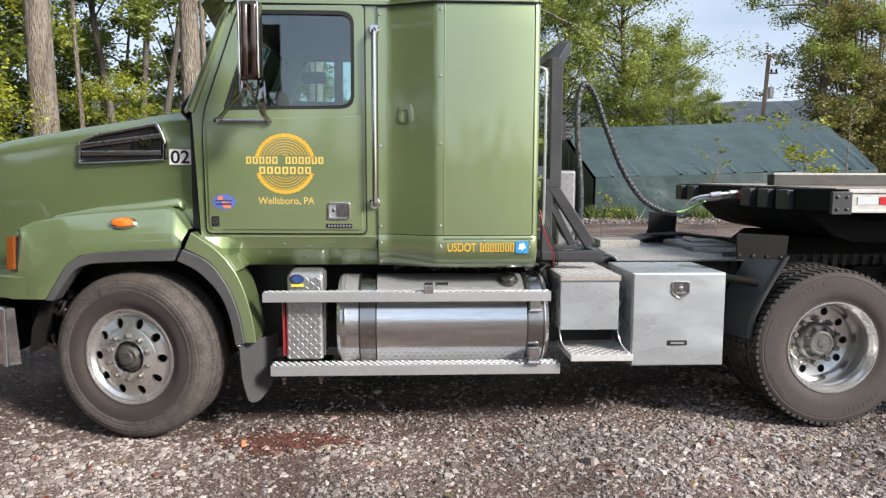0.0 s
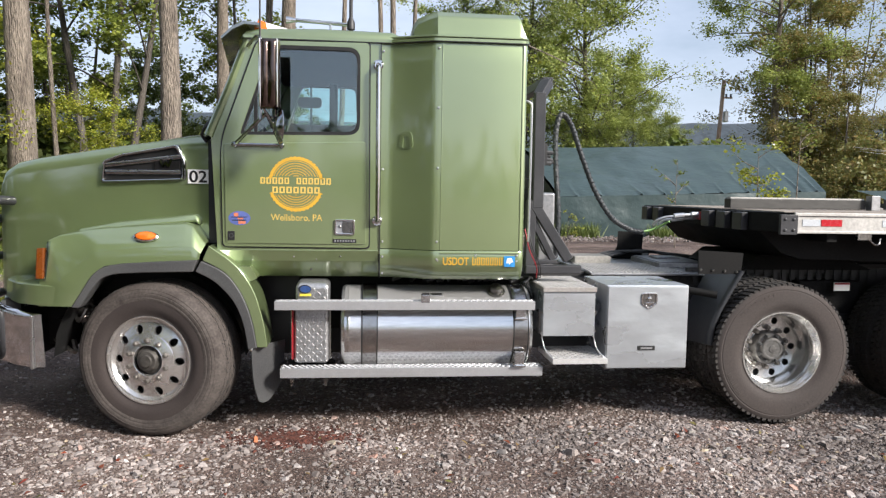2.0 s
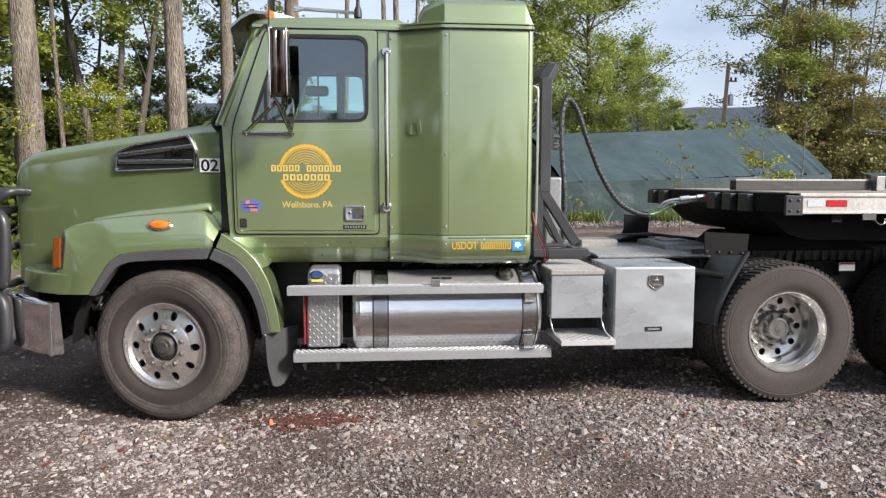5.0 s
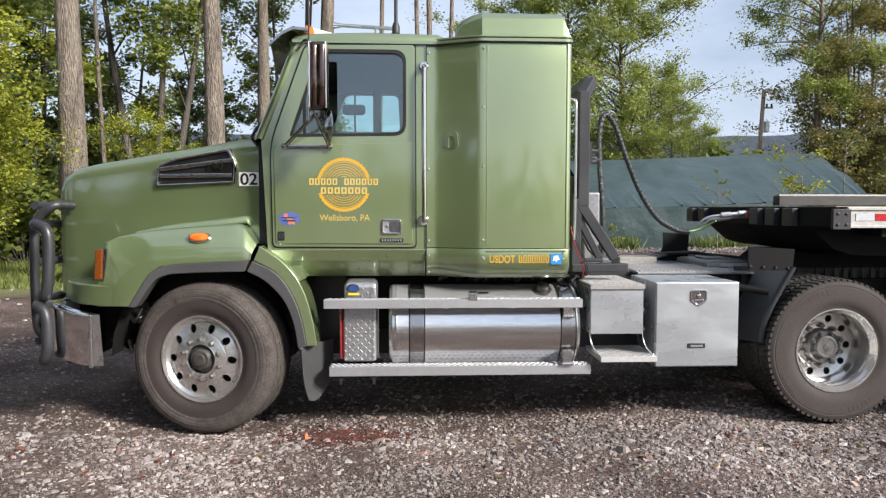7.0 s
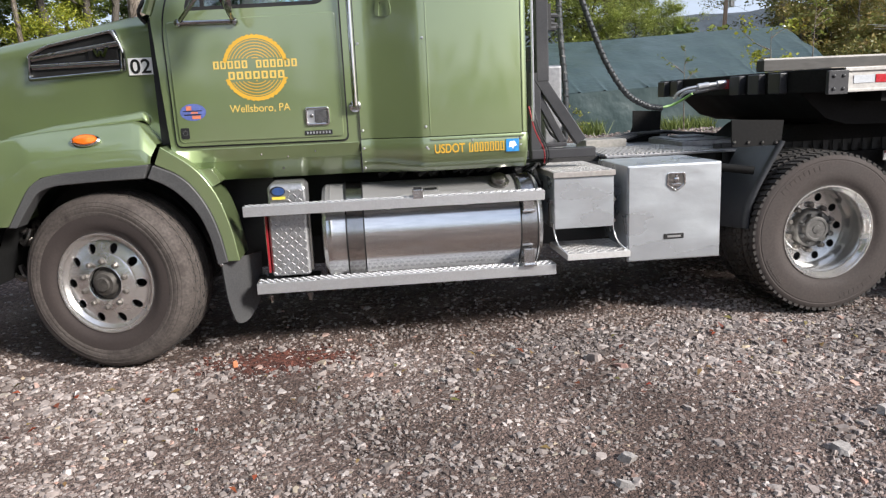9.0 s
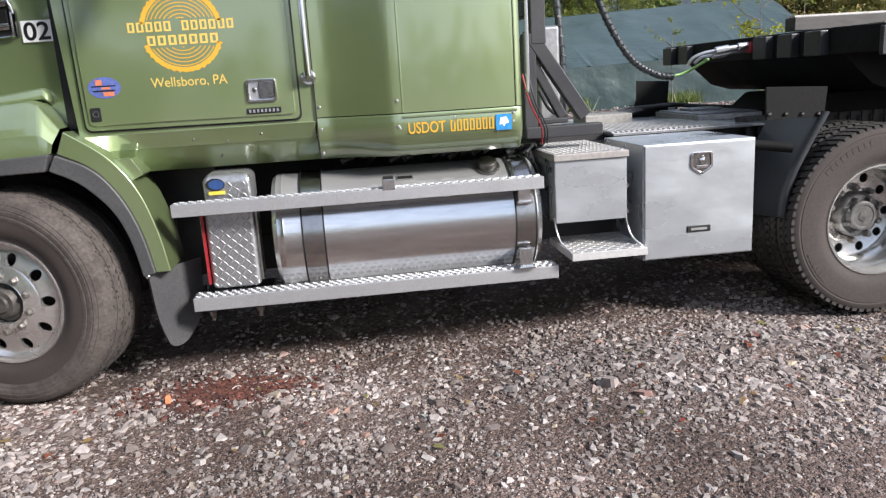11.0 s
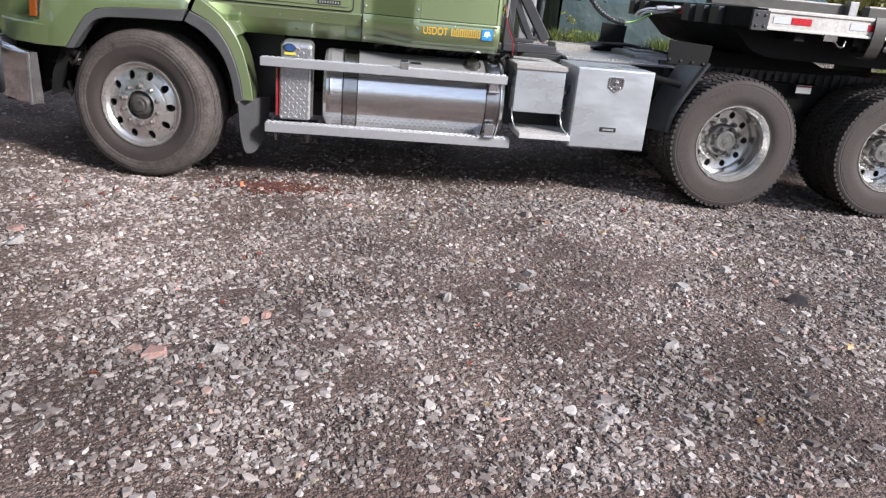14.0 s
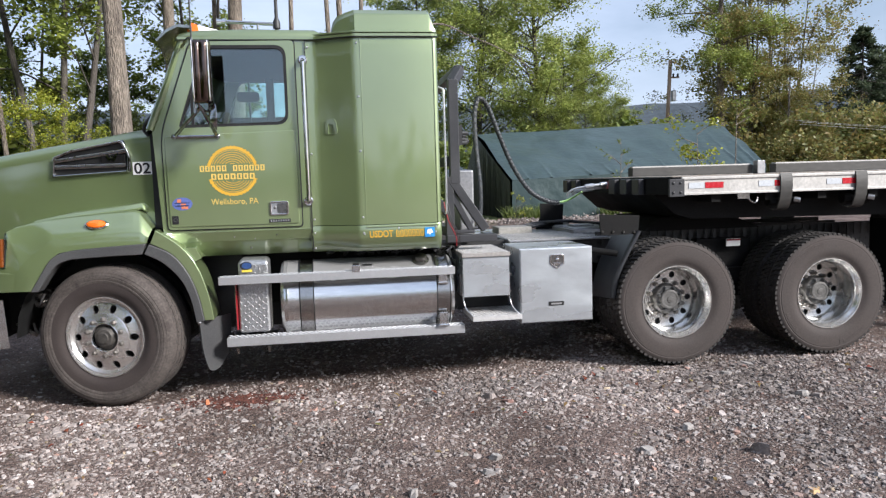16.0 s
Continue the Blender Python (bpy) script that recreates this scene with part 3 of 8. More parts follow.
loft(bm, [[(x, y, z) for x, y in lip] + [(x, 2 * CY - y, z) for x, y in lip[::-1]] for z in (2.785, 2.80)])
part("roof_lip", bm, PAINT, truck, bevel=0.004)
bm = bmesh.new()
loft(bm, [cap_ring(-0.172, 1.165, 2.83), cap_ring(-0.15, 1.178, 2.905), cap_ring(-0.12, 1.193, 2.945), cap_ring(-0.05, 1.225, 2.972), cap_ring(0.006, 1.252, 2.984), cap_ring(0.014, 1.258, 2.985), cap_ring(0.3, 1.258, 2.984), cap_ring(0.59, 1.257, 2.982), cap_ring(0.605, 1.256, 2.972), cap_ring(0.65, 1.25, 2.85)])
part("sleeper_cap", bm, PAINT, truck, "raised olive green sleeper roof cap", smooth=22)

# windscreen, pillars, visor, cowl
def ws(y):
    bow = 0.16 * (1 - abs(y - CY) / 1.15)
    return bow
ys = [CY - 1.13 + 2.26 * i / 8 for i in range(9)]
bm = bmesh.new()
loft(bm, [[(-1.575 - ws(y), y, 2.10) for y in ys], [(-1.31 - ws(y), y, 2.76) for y in ys]], False, False)
g = part("windscreen", bm, GLASSF, truck, "clear windscreen glass")
g.visible_shadow = False
for s in (-1, 1):
    part("pillar", piped([(-1.572, CY + s * 1.14, 2.08), (-1.43, CY + s * 1.13, 2.42), (-1.295, CY + s * 1.125, 2.77)], 0.036, 10), PAINT, truck, "olive green windscreen pillar")
MIRV = surface("dull_visor_metal", (0.5, 0.5, 0.47), (0.4, 0.4, 0.37), 0.16, 1.0, (4, 30), 0.0, rvar=0.05)
bm = bmesh.new()
rows = []
for y in [CY - 1.14 + 2.28 * i / 12 for i in range(13)]:
    b = ws(y)
    rows.append([(-1.22 - b, y, 2.868), (-1.33 - b, y, 2.880), (-1.41 - b, y, 2.842), (-1.49 - b, y, 2.765), (-1.485 - b, y, 2.75), (-1.41 - b, y, 2.818), (-1.33 - b, y, 2.858), (-1.22 - b, y, 2.85)])
loft(bm, rows)
part("sun_visor", bm, MIRV, truck, "polished metal sun visor over the windscreen", smooth=50)
bm = bmesh.new()
loft(bm, [[(-1.62 - ws(y), y, 2.06) for y in ys], [(-1.55 - ws(y), y, 2.105) for y in ys], [(-1.52, y, 2.10) for y in ys], [(-1.52, y, 1.3) for y in ys]], False, False)
part("cowl", bm, BLACK, truck)
bm = bmesh.new()
box(bm, -1.596, -1.53, 5.10, 5.14, 1.32, 2.06)
part("cowl_gap", bm, INK, truck, "dark gap between hood and cab")
bm = bmesh.new()
tube(bm, smoothline([(-1.60, 5.08, 2.04), (-1.63, 5.06, 2.09), (-1.60, 5.05, 2.15), (-1.57, 5.09, 2.20)], 4), 0.012, 6)
part("hood_latch", bm, INK, truck)

# inside of the cab
bm = boxes((-1.5, -0.36, 5.06, 7.28, 1.28, 1.32))
part("cab_floor", bm, SEATM, truck)
bm = boxes((-0.40, -0.375, 5.06, 5.2, 1.3, 2.76), (-0.40, -0.375, 7.1, 7.28, 1.3, 2.76), (-0.40, -0.375, 5.2, 7.1, 2.72, 2.76))
part("bulkhead", bm, TRIM, truck)
for y in (5.28, 6.55):
    bm = boxes((-1.0, -0.5, y, y + 0.52, 1.45, 1.6))
    box(bm, -0.52, -0.42, y + 0.02, y + 0.5, 1.58, 2.12)
    part("cab_seat", bm, SEATM, truck, "dark grey high-backed cab seat", bevel=0.03)
bm = bmesh.new()
lathe(bm, [(0.24, -0.014), (0.256, 0), (0.24, 0.014), (0.224, 0)], 32, Matrix.Translation((-1.17, 5.55, 2.02)) @ Matrix.Rotation(radians(90), 4, "Z") @ Matrix.Rotation(radians(-35), 4, "X"), True)
part("steering_wheel", bm, BLACK, truck)
bm = bmesh.new()
loft(bm, [[(-1.55, y, 2.09), (-1.35, y, 2.10), (-1.24, y, 2.03), (-1.24, y, 1.7), (-1.5, y, 1.6)] for y in (5.08, 7.26)])
part("dashboard", bm, BLACK, truck)
bm = boxes((-1.3, -0.4, 5.08, 7.26, 2.736, 2.75))
part("headliner", bm, LINER, truck)
bm = bmesh.new()
prism(bm, rounded([(-1.16, 2.52), (-1.16, 2.62), (-0.93, 2.62), (-0.93, 2.52)], 0.04), 7.15, 7.2)
part("visor_flap", bm, TRIM, truck)

bm = bmesh.new()
prism(bm, [(-1.34, 2.05), (-1.13, 2.74), (-0.5, 2.74), (-0.5, 2.05)], 7.235, 7.255, [rounded([(-1.25, 2.36), (-1.13, 2.725), (-0.60, 2.725), (-0.58, 2.36)], 0.06)])
part("inner_trim", bm, TRIM, truck, "grey inner trim of the far door")
for x0, x1, y in ((-1.045, -1.028, 7.2), (-0.845, -0.765, 7.0)):
    part("cab_post", boxes((x0, x1, y, y + 0.03, 2.1, 2.735)), TRIM, truck, "grey upright inside the cab", bevel=0.006)
# emblem on the door: growth rings of a log, cut by two lines of wording drawn as bars
EX, EZ = -0.971, 1.752
def ring(bm, r0, r1, band, y, rough=0.0, n=150, side=0):
    for i in range(n):
        a, b = 2 * math.pi * i / n, 2 * math.pi * (i + 1) / n
        if abs(math.sin((a + b) / 2) * (r0 + r1) / 2 + 0.01) < band or side * math.sin((a + b) / 2) < 0:
            continue
        o = r1 + rough * math.sin(i * 1.7) * (0.6 + 0.4 * math.sin(i * 0.37))
        vs = [bm.verts.new((EX + r * math.cos(t), y, EZ + r * math.sin(t))) for r, t in ((r0, a), (o, a), (o, b), (r0, b))]
        bm.faces.new(vs)

EY = DOOR_Y - 0.0165
for side in (1, -1):
    bm = bmesh.new()
    ring(bm, 0.170, 0.193, 0.050, EY, 0.004, side=side)
    part("emblem_arc", bm, GOLD, door, "gold half rim of the round emblem")
bm = bmesh.new()
for k in range(9):
    r = 0.022 + 0.0172 * k
    ring(bm, r, r + 0.0052, 0.066, EY)
part("emblem_ring_mark", bm, GOLD, door, "thin gold growth rings")
def bars(words, x0, x1, z0, z1, y):
    """Wording as plain upright bars, one for each letter."""
    bm = bmesh.new()
    n = len(words)
    step = (x1 - x0) / n
    for i, c in enumerate(words):
        if c != " ":
            a, b = x0 + (i + 0.12) * step, x0 + (i + 0.88) * step
            w = (b - a) * 0.3
            # two uprights with an open middle, closed above and below
            for p, q, r, t in ((a, a + w, z0, z1), (b - w, b, z0, z1), (a + w, b - w, z0, z0 + w * 0.8), (a + w, b - w, z1 - w * 0.8, z1)):
                bm.faces.new([bm.verts.new(v) for v in ((p, y, r), (q, y, r), (q, y, t), (p, y, t))])
    return bm
part("emblem_wordmark", bars("xxxxx xxxxxx", -1.222, -0.722, 1.752, 1.797, EY), GOLDP, door, "pale gold bars of a company name")
part("emblem_wordmark", bars("xxxxxxx", -1.140, -0.800, 1.688, 1.733, EY), GOLDP, door, "pale gold bars of a company name")
part("town_lettering", lettering("Wellsboro, PA", -1.145, 1.487, 0.358, 0.052, EY), GOLDP, door, "pale gold town lettering")
bm = bmesh.new()
bm.faces.new([bm.verts.new((-1.362 + 0.076 * math.cos(a), EY, 1.508 + 0.05 * math.sin(a))) for a in [2 * math.pi * i / 28 for i in range(28)]])
part("oval_sticker", bm, BLUED, door, "small blue oval sticker")
bm = bmesh.new()
for x0, x1, z0, z1 in ((-1.40, -1.37, 1.52, 1.545), (-1.37, -1.32, 1.468, 1.488), (-1.375, -1.335, 1.5, 1.51)):
    bm.faces.new([bm.verts.new(p) for p in ((x0, EY - 0.001, z0), (x1, EY - 0.001, z0), (x1, EY - 0.001, z1), (x0, EY - 0.001, z1))])
part("sticker_marks", bm, ORANGE, door)
bm = bmesh.new()
for x0, x1, z0, z1 in ((-1.42, -1.31, 1.513, 1.518), (-1.415, -1.315, 1.49, 1.497)):
    bm.faces.new([bm.verts.new(p) for p in ((x0, EY - 0.0015, z0), (x1, EY - 0.0015, z0), (x1, EY - 0.0015, z1), (x0, EY - 0.0015, z1))])
part("sticker_marks", bm, INK, door)
bm = bmesh.new()
prism(bm, rounded([(-1.444, 1.352), (-1.444, 1.417), (-1.395, 1.417), (-1.395, 1.352)], 0.008), EY - 0.004, EY + 0.002)
part("vent_plate", bm, INK, door, "small black vent plate", bevel=0.002)
bm = bmesh.new()
lathe(bm, [(0.016, 0), (0.016, -0.003), (0.011, -0.003), (0.011, 0)], 16, Matrix.Translation((-1.419, EY - 0.004, 1.386)))
part("vent_ring", bm, FLARE, door)
# paddle latch and script plate
bm = bmesh.new()
prism(bm, rounded([(-0.702, 1.396), (-0.702, 1.507), (-0.556, 1.507), (-0.556, 1.396)], 0.02), EY - 0.012, EY + 0.004, [rounded([(-0.688, 1.409), (-0.688, 1.494), (-0.57, 1.494), (-0.57, 1.409)], 0.014)])
latch = part("door_latch", bm, CHROME, door, "chrome recessed door latch", bevel=0.004)
bm = boxes((-0.69, -0.568, EY + 0.0, EY + 0.003, 1.405, 1.498))
part("latch_cup", bm, DULL, latch)
bm = bmesh.new()
prism(bm, rounded([(-0.645, 1.412), (-0.645, 1.49), (-0.572, 1.49), (-0.572, 1.412)], 0.012), EY - 0.007, EY)
part("latch_paddle", bm, STRAP, latch, bevel=0.004)
bm = bmesh.new()
bolt(bm, -0.664, EY, 1.455, 0.012, 0.005)
part("lock", bm, STRAP, latch)
bm = boxes((-0.712, -0.545, EY - 0.004, EY + 0.002, 1.34, 1.367))
plate = part("maker_plate", bm, INK, door, "black maker plate with chrome marks", bevel=0.002)
bm = boxes(*[(-0.700 + 0.019 * i, -0.690 + 0.019 * i, EY - 0.0065, EY - 0.003, 1.346, 1.361) for i in range(8)])
part("plate_marks", bm, DULL, plate)
# grab rail at the seam
bm = piped([(-0.400, 4.985, 2.60), (-0.397, 4.93, 2.575), (-0.397, 4.925, 2.5), (-0.396, 4.925, 1.6), (-0.396, 4.93, 1.525), (-0.400, 4.985, 1.50)], 0.017, 12, 4)
rail = part("grab_rail", bm, CHROME, truck, "long vertical chrome grab rail")
for z in (2.60, 1.50):
    bm = bmesh.new()
    lathe(bm, [(0.036, 0.01), (0.036, -0.006), (0.026, -0.014), (0.0005, -0.014)], 18, Matrix.Translation((-0.398, 4.996, z)))
    part("rail_foot", bm, CHROME, rail)

# identification line and square sticker on the valance
UY = SIDE_Y - 0.006
part("registry_lettering", lettering("USDOT", 0.068, 1.195, 0.185, 0.056, UY - 0.001, True), GOLD, truck, "gold registry lettering")
part("registry_number", bars("xxxxxxx", 0.275, 0.50, 1.195, 1.251, UY - 0.001), GOLD, truck, "gold bars in place of a number")
bm = boxes((0.508, 0.588, UY - 0.002, UY + 0.004, 1.185, 1.262))
stick = part("square_sticker", bm, BLUE, truck, "blue and white square sticker")
bm = bmesh.new()
prism(bm, [(0.525, 1.21), (0.53, 1.245), (0.56, 1.25), (0.575, 1.22), (0.555, 1.215), (0.55, 1.2), (0.54, 1.215)], UY - 0.0035, UY - 0.0022)
part("sticker_marks", bm, WHITE, stick)

# hood
def hood_ring(x, w, top, r, bottom, crown=0.05):
    pts = [(x, CY - w, bottom), (x, CY - w, (bottom + top) / 2)]
    for i in range(8):
        a = math.pi / 2 * i / 7
        pts.append((x, CY - w + r - r * math.cos(a), top - r + r * math.sin(a)))
    pts.append((x, CY - w * 0.45, top + crown * 0.8))
    return pts + [(x, CY, top + crown)] + [(px, 2 * CY - y, z) for px, y, z in pts[::-1]]

HY = CY - 5.125
bm = bmesh.new()
HOOD = ((-1.60, 0.0, 2.105, 0.11, 1.3, 0.05), (-1.75, 0.022, 2.092, 0.11, 1.3, 0.05), (-2.0, 0.065, 2.05, 0.11, 1.3, 0.05), (-2.3, 0.122, 2.008, 0.11, 1.2, 0.05), (-2.6, 0.175, 1.962, 0.11, 1.05, 0.05), (-2.86, 0.222, 1.922, 0.11, 0.93, 0.05), (-3.02, 0.25, 1.888, 0.10, 0.93, 0.05), (-3.11, 0.275, 1.84, 0.10, 0.93, 0.05), (-3.15, 0.30, 1.775, 0.10, 0.93, 0.05), (-3.17, 0.33, 1.69, 0.10, 0.93, 0.05))
loft(bm, [hood_ring(x, HY - d, top, r, low, cr) for x, d, top, r, low, cr in HOOD])
hood = part("hood", bm, PAINT, truck, "olive green sloping hood", smooth=60)
bm = bmesh.new()
loft(bm, [[(-3.05, CY - 0.55, 1.0), (-3.05, CY - 0.5, 1.62), (-3.05, CY + 0.5, 1.62), (-3.05, CY + 0.55, 1.0)], [(-3.09, CY - 0.53, 1.0), (-3.08, CY - 0.48, 1.60), (-3.08, CY + 0.48, 1.60), (-3.09, CY + 0.53, 1.0)]])
part("grille_surround", bm, CHROME, hood, bevel=0.01)
for i in range(9):
    bm = boxes((-3.10, -3.085, CY - 0.48, CY + 0.48, 1.03 + 0.062 * i, 1.05 + 0.062 * i))
    part("grille_bar", bm, CHROME, hood)
def along_hood(bm):
    """Turns what was drawn flat into line with the narrowing hood."""
    for v in bm.verts:
        d = (-1.6 - v.co.x) * 0.17
        f = 1 + d / 5.7
        v.co = Vector((-0.45 + (v.co.x + 0.45) * f, v.co.y + (-1.6 + 0.45 - (v.co.x + 0.45) * f) * 0.17, 1.6 + (v.co.z - 1.6) * f))
    return bm

# hood intake: black louvres in a chrome frame
VY = 5.125
DARKC = surface("dark_chrome", (0.33, 0.333, 0.338), (0.4, 0.402, 0.406), 0.09, 1.0, (5, 30), 0.0, rvar=0.03)
v_out = rounded([(-2.345, 1.735), (-2.325, 1.893), (-2.20, 1.945), (-1.80, 2.02), (-1.752, 1.90), (-1.757, 1.765)], 0.02)
v_in = rounded([(-2.312, 1.758), (-2.300, 1.874), (-2.19, 1.922), (-1.825, 1.990), (-1.783, 1.90), (-1.787, 1.784)], 0.02)
def inward(loop, k):
    """The outline drawn in by k towards the opening."""
    return [(a[0] + (b[0] - a[0]) * k, a[1] + (b[1] - a[1]) * k) for a, b in zip(loop, v_in)]
bm = bmesh.new()
rings = [[bm.verts.new((x, y, z)) for x, z in loop] for loop, y in ((v_out, VY + 0.01), (v_out, VY - 0.006), (inward(v_out, 0.3), VY - 0.026), (inward(v_out, 0.55), VY - 0.034), (inward(v_out, 0.8), VY - 0.030), (v_in, VY - 0.014), (v_in, VY + 0.01))]
for ra, rb in zip(rings, rings[1:]):
    for i in range(len(ra)):
        bm.faces.new((ra[i - 1], ra[i], rb[i], rb[i - 1]))
vent = part("hood_intake", along_hood(bm), DARKC, hood, "gloss black louvred hood intake", smooth=25)
# bright beads added along the upper frame as its sky highlight
bm = bmesh.new()
for (a, b), (p, q) in zip(zip(v_out, v_out[1:] + v_out[:1]), zip(inward(v_out, 0.3), inward(v_out, 0.3)[1:] + inward(v_out, 0.3)[:1])):
    if (a[1] + b[1]) / 2 > 1.86:
        tube(bm, [(p[0], VY - 0.027, p[1]), (q[0], VY - 0.027, q[1])], 0.0055, 8)
part("intake_highlight", along_hood(bm), ALU, vent, "thin bright bead standing in for the frame's highlight", smooth=60)
bm = bmesh.new()
prism(bm, v_in, VY - 0.013, VY + 0.004)
part("intake_back", along_hood(bm), INK, vent)
for xa, za, xb, zb in ((-2.305, 1.862, -1.786, 1.932), (-2.306, 1.815, -1.788, 1.822)):
    bm = bmesh.new()
    loft(bm, [[(x, VY + y, z + h) for y, h in ((-0.008, 0.024), (-0.026, 0.014), (-0.034, -0.001), (-0.026, -0.016), (-0.008, -0.02))] for x, z in ((xa, za), (xb, zb))])
    part("louvre", along_hood(bm), DARKC, vent, bevel=0.003)
    # a bright bead makes the louvre's highlight
    bm = bmesh.new()
    tube(bm, [(xa, VY - 0.030, za + 0.011), (xb, VY - 0.030, zb + 0.011)], 0.005, 8)
    part("louvre_highlight", along_hood(bm), ALU, vent, smooth=60)
bm = boxes((-1.97, -1.79, VY - 0.03, VY - 0.006, 1.835, 1.9))
part("mark_plate", along_hood(bm), FRAME, vent, bevel=0.006)
bm = bmesh.new()
for a, b in (((-1.925, 1.905), (-1.905, 1.86)), ((-1.905, 1.86), (-1.888, 1.895)), ((-1.888, 1.895), (-1.87, 1.86)), ((-1.87, 1.86), (-1.848, 1.91))):
    beam(bm, (a[0], VY - 0.036, a[1]), (b[0], VY - 0.036, b[1]), 0.006, 0.014)
part("maker_mark", along_hood(bm), DARKC, vent, "chrome zigzag mark")
# fleet number plate
bm = boxes((-1.742, -1.597, 5.111, 5.122, 1.745, 1.845))
num = part("number_sticker", along_hood(bm), WHITE, hood, "white fleet number sticker reading 02")
part("number_lettering", along_hood(lettering("02", -1.732, 1.752, 0.124, 0.086, 5.1095, True)), INK, num)

# front fenders with arches
FX, FZ = -1.985, 0.52
FY = 4.905
# matched lines from front to back: arch edge, crease above the lip, top edge (with its own setback)
FENDER = [((-2.472, 0.892), (-2.58, 0.893), (-2.70, 0.893), 0.02), ((-2.43, 0.96), (-2.555, 1.04), (-2.69, 1.07), 0.025), ((-2.399, 1.011), (-2.53, 1.085), (-2.648, 1.335), 0.06),
          ((-2.362, 1.07), (-2.47, 1.135), (-2.575, 1.372), 0.08), ((-2.327, 1.121), (-2.391, 1.2), (-2.47, 1.395), 0.09), ((-2.256, 1.172), (-2.313, 1.259), (-2.381, 1.411), 0.095),
          ((-2.141, 1.191), (-2.2, 1.278), (-2.25, 1.425), 0.095), ((-1.909, 1.206), (-1.95, 1.299), (-2.0, 1.447), 0.095), ((-1.72, 1.214), (-1.73, 1.304), (-1.735, 1.463), 0.095),
          ((-1.66, 1.217), (-1.665, 1.302), (-1.68, 1.445), 0.092), ((-1.625, 1.22), (-1.615, 1.262), (-1.592, 1.325), 0.06)]
bm = bmesh.new()
rows = []
for k in range(len(FENDER) - 1):
    for j in range(4):
        t = j / 4
        (aa, ca, ta, da), (ab, cb, tb, db) = FENDER[k], FENDER[k + 1]
        A, C, T = Vector(aa).lerp(Vector(ab), t), Vector(ca).lerp(Vector(cb), t), Vector(ta).lerp(Vector(tb), t)
        d = da + (db - da) * t
        m1, m2 = C.lerp(T, 0.06), C.lerp(T, 0.94)
        rows.append([(A.x, FY + 0.12, A.y), (A.x, FY, A.y), (C.x, FY + 0.003, C.y), (m1.x, FY + 0.006, m1.y), (m2.x, FY + d * 0.9, m2.y), (T.x, FY + d, T.y), (T.x, FY + d + 0.015, T.y + 0.006), (T.x, 5.5, T.y + 0.02)])
A, C, T, d = FENDER[-1]
rows.append([(A[0], FY + 0.12, A[1]), (A[0], FY, A[1]), (C[0], FY + 0.003, C[1]), (C[0] + 0.002, FY + 0.006, C[1] + 0.004), (T[0], FY + d * 0.9, T[1] - 0.004), (T[0], FY + d, T[1]), (T[0], FY + d + 0.015, T[1] + 0.006), (T[0], 5.5, T[1] + 0.02)])
loft(bm, rows, False, False)
fender = part("front_fender", bm, PAINT, truck, "olive green front fender", smooth=28)
far_side(fender)
bm = bmesh.new()
loft(bm, [[(-2.46, FY + 0.004, 0.895), (-2.46, FY + 0.004, 1.03), (-2.46, 5.3, 1.06), (-2.46, 5.3, 0.895)], [(-2.70, FY + 0.01, 0.895), (-2.70, FY + 0.012, 1.045), (-2.70, 5.3, 1.06), (-2.70, 5.3, 0.895)], [(-2.86, FY + 0.08, 0.90), (-2.86, FY + 0.09, 1.05), (-2.86, 5.4, 1.06), (-2.86, 5.4, 0.90)], [(-3.05, FY + 0.32, 0.905), (-3.04, FY + 0.33, 1.05), (-3.0, 5.5, 1.06), (-3.0, 5.5, 0.905)]])
v = part("front_valance", bm, PAINT, truck, bevel=0.015, smooth=50)
far_side(v)
# raised crease over the fender
bm = bmesh.new()
loft(bm, [[(x, FY + 0.17, z), (x, FY + 0.2, z + 0.052), (x, 5.5, z + 0.06), (x, 5.5, z - 0.1)] for x, z in ((-2.5, 1.36), (-2.2, 1.42), (-1.9, 1.452), (-1.69, 1.48), (-1.655, 1.45))])
c = part("fender_crown", bm, PAINT, truck, bevel=0.02, smooth=50)
far_side(c)
# wheel arch flare
flare = rounded([(-2.475, 0.886), (-2.399, 1.009), (-2.33, 1.12), (-2.256, 1.171), (-2.141, 1.19), (-1.909, 1.205), (-1.632, 1.218), (-1.664, 1.135), (-1.95, 1.13), (-2.189, 1.119), (-2.278, 1.088), (-2.346, 0.998), (-2.422, 0.884)], [0, 0, 0.06, 0.06, 0.1, 0.1, 0, 0, 0.1, 0.08, 0.06, 0, 0], 4)
bm = bmesh.new()
prism(bm, flare, FY - 0.016, FY + 0.12)
fl = part("arch_flare", bm, FLARE, truck, "dark grey wheel arch lip", bevel=0.008)
far_side(fl)
# rear quarter of the front fender, fixed to the cab
q_poly = rounded([(-1.56, 1.318), (-1.368, 1.185), (-1.252, 1.011), (-1.188, 0.786), (-1.162, 0.60), (-1.235, 0.60), (-1.264, 0.791), (-1.328, 0.974), (-1.443, 1.136), (-1.605, 1.215)], [0, 0.2, 0.2, 0.2, 0.01, 0, 0.2, 0.2, 0.2, 0], 5)
bm = bmesh.new()
prism(bm, q_poly, FY + 0.004, 5.25)
q = part("rear_quarter_fender", bm, PAINT, truck, bevel=0.018)
far_side(q)
bm = bmesh.new()
prism(bm, rounded([(-1.38, 1.168), (-1.285, 1.168), (-1.236, 1.086), (-1.29, 1.06)], 0.01), FY + 0.05, 5.2)
part("quarter_block", bm, PAINT, truck, bevel=0.015)
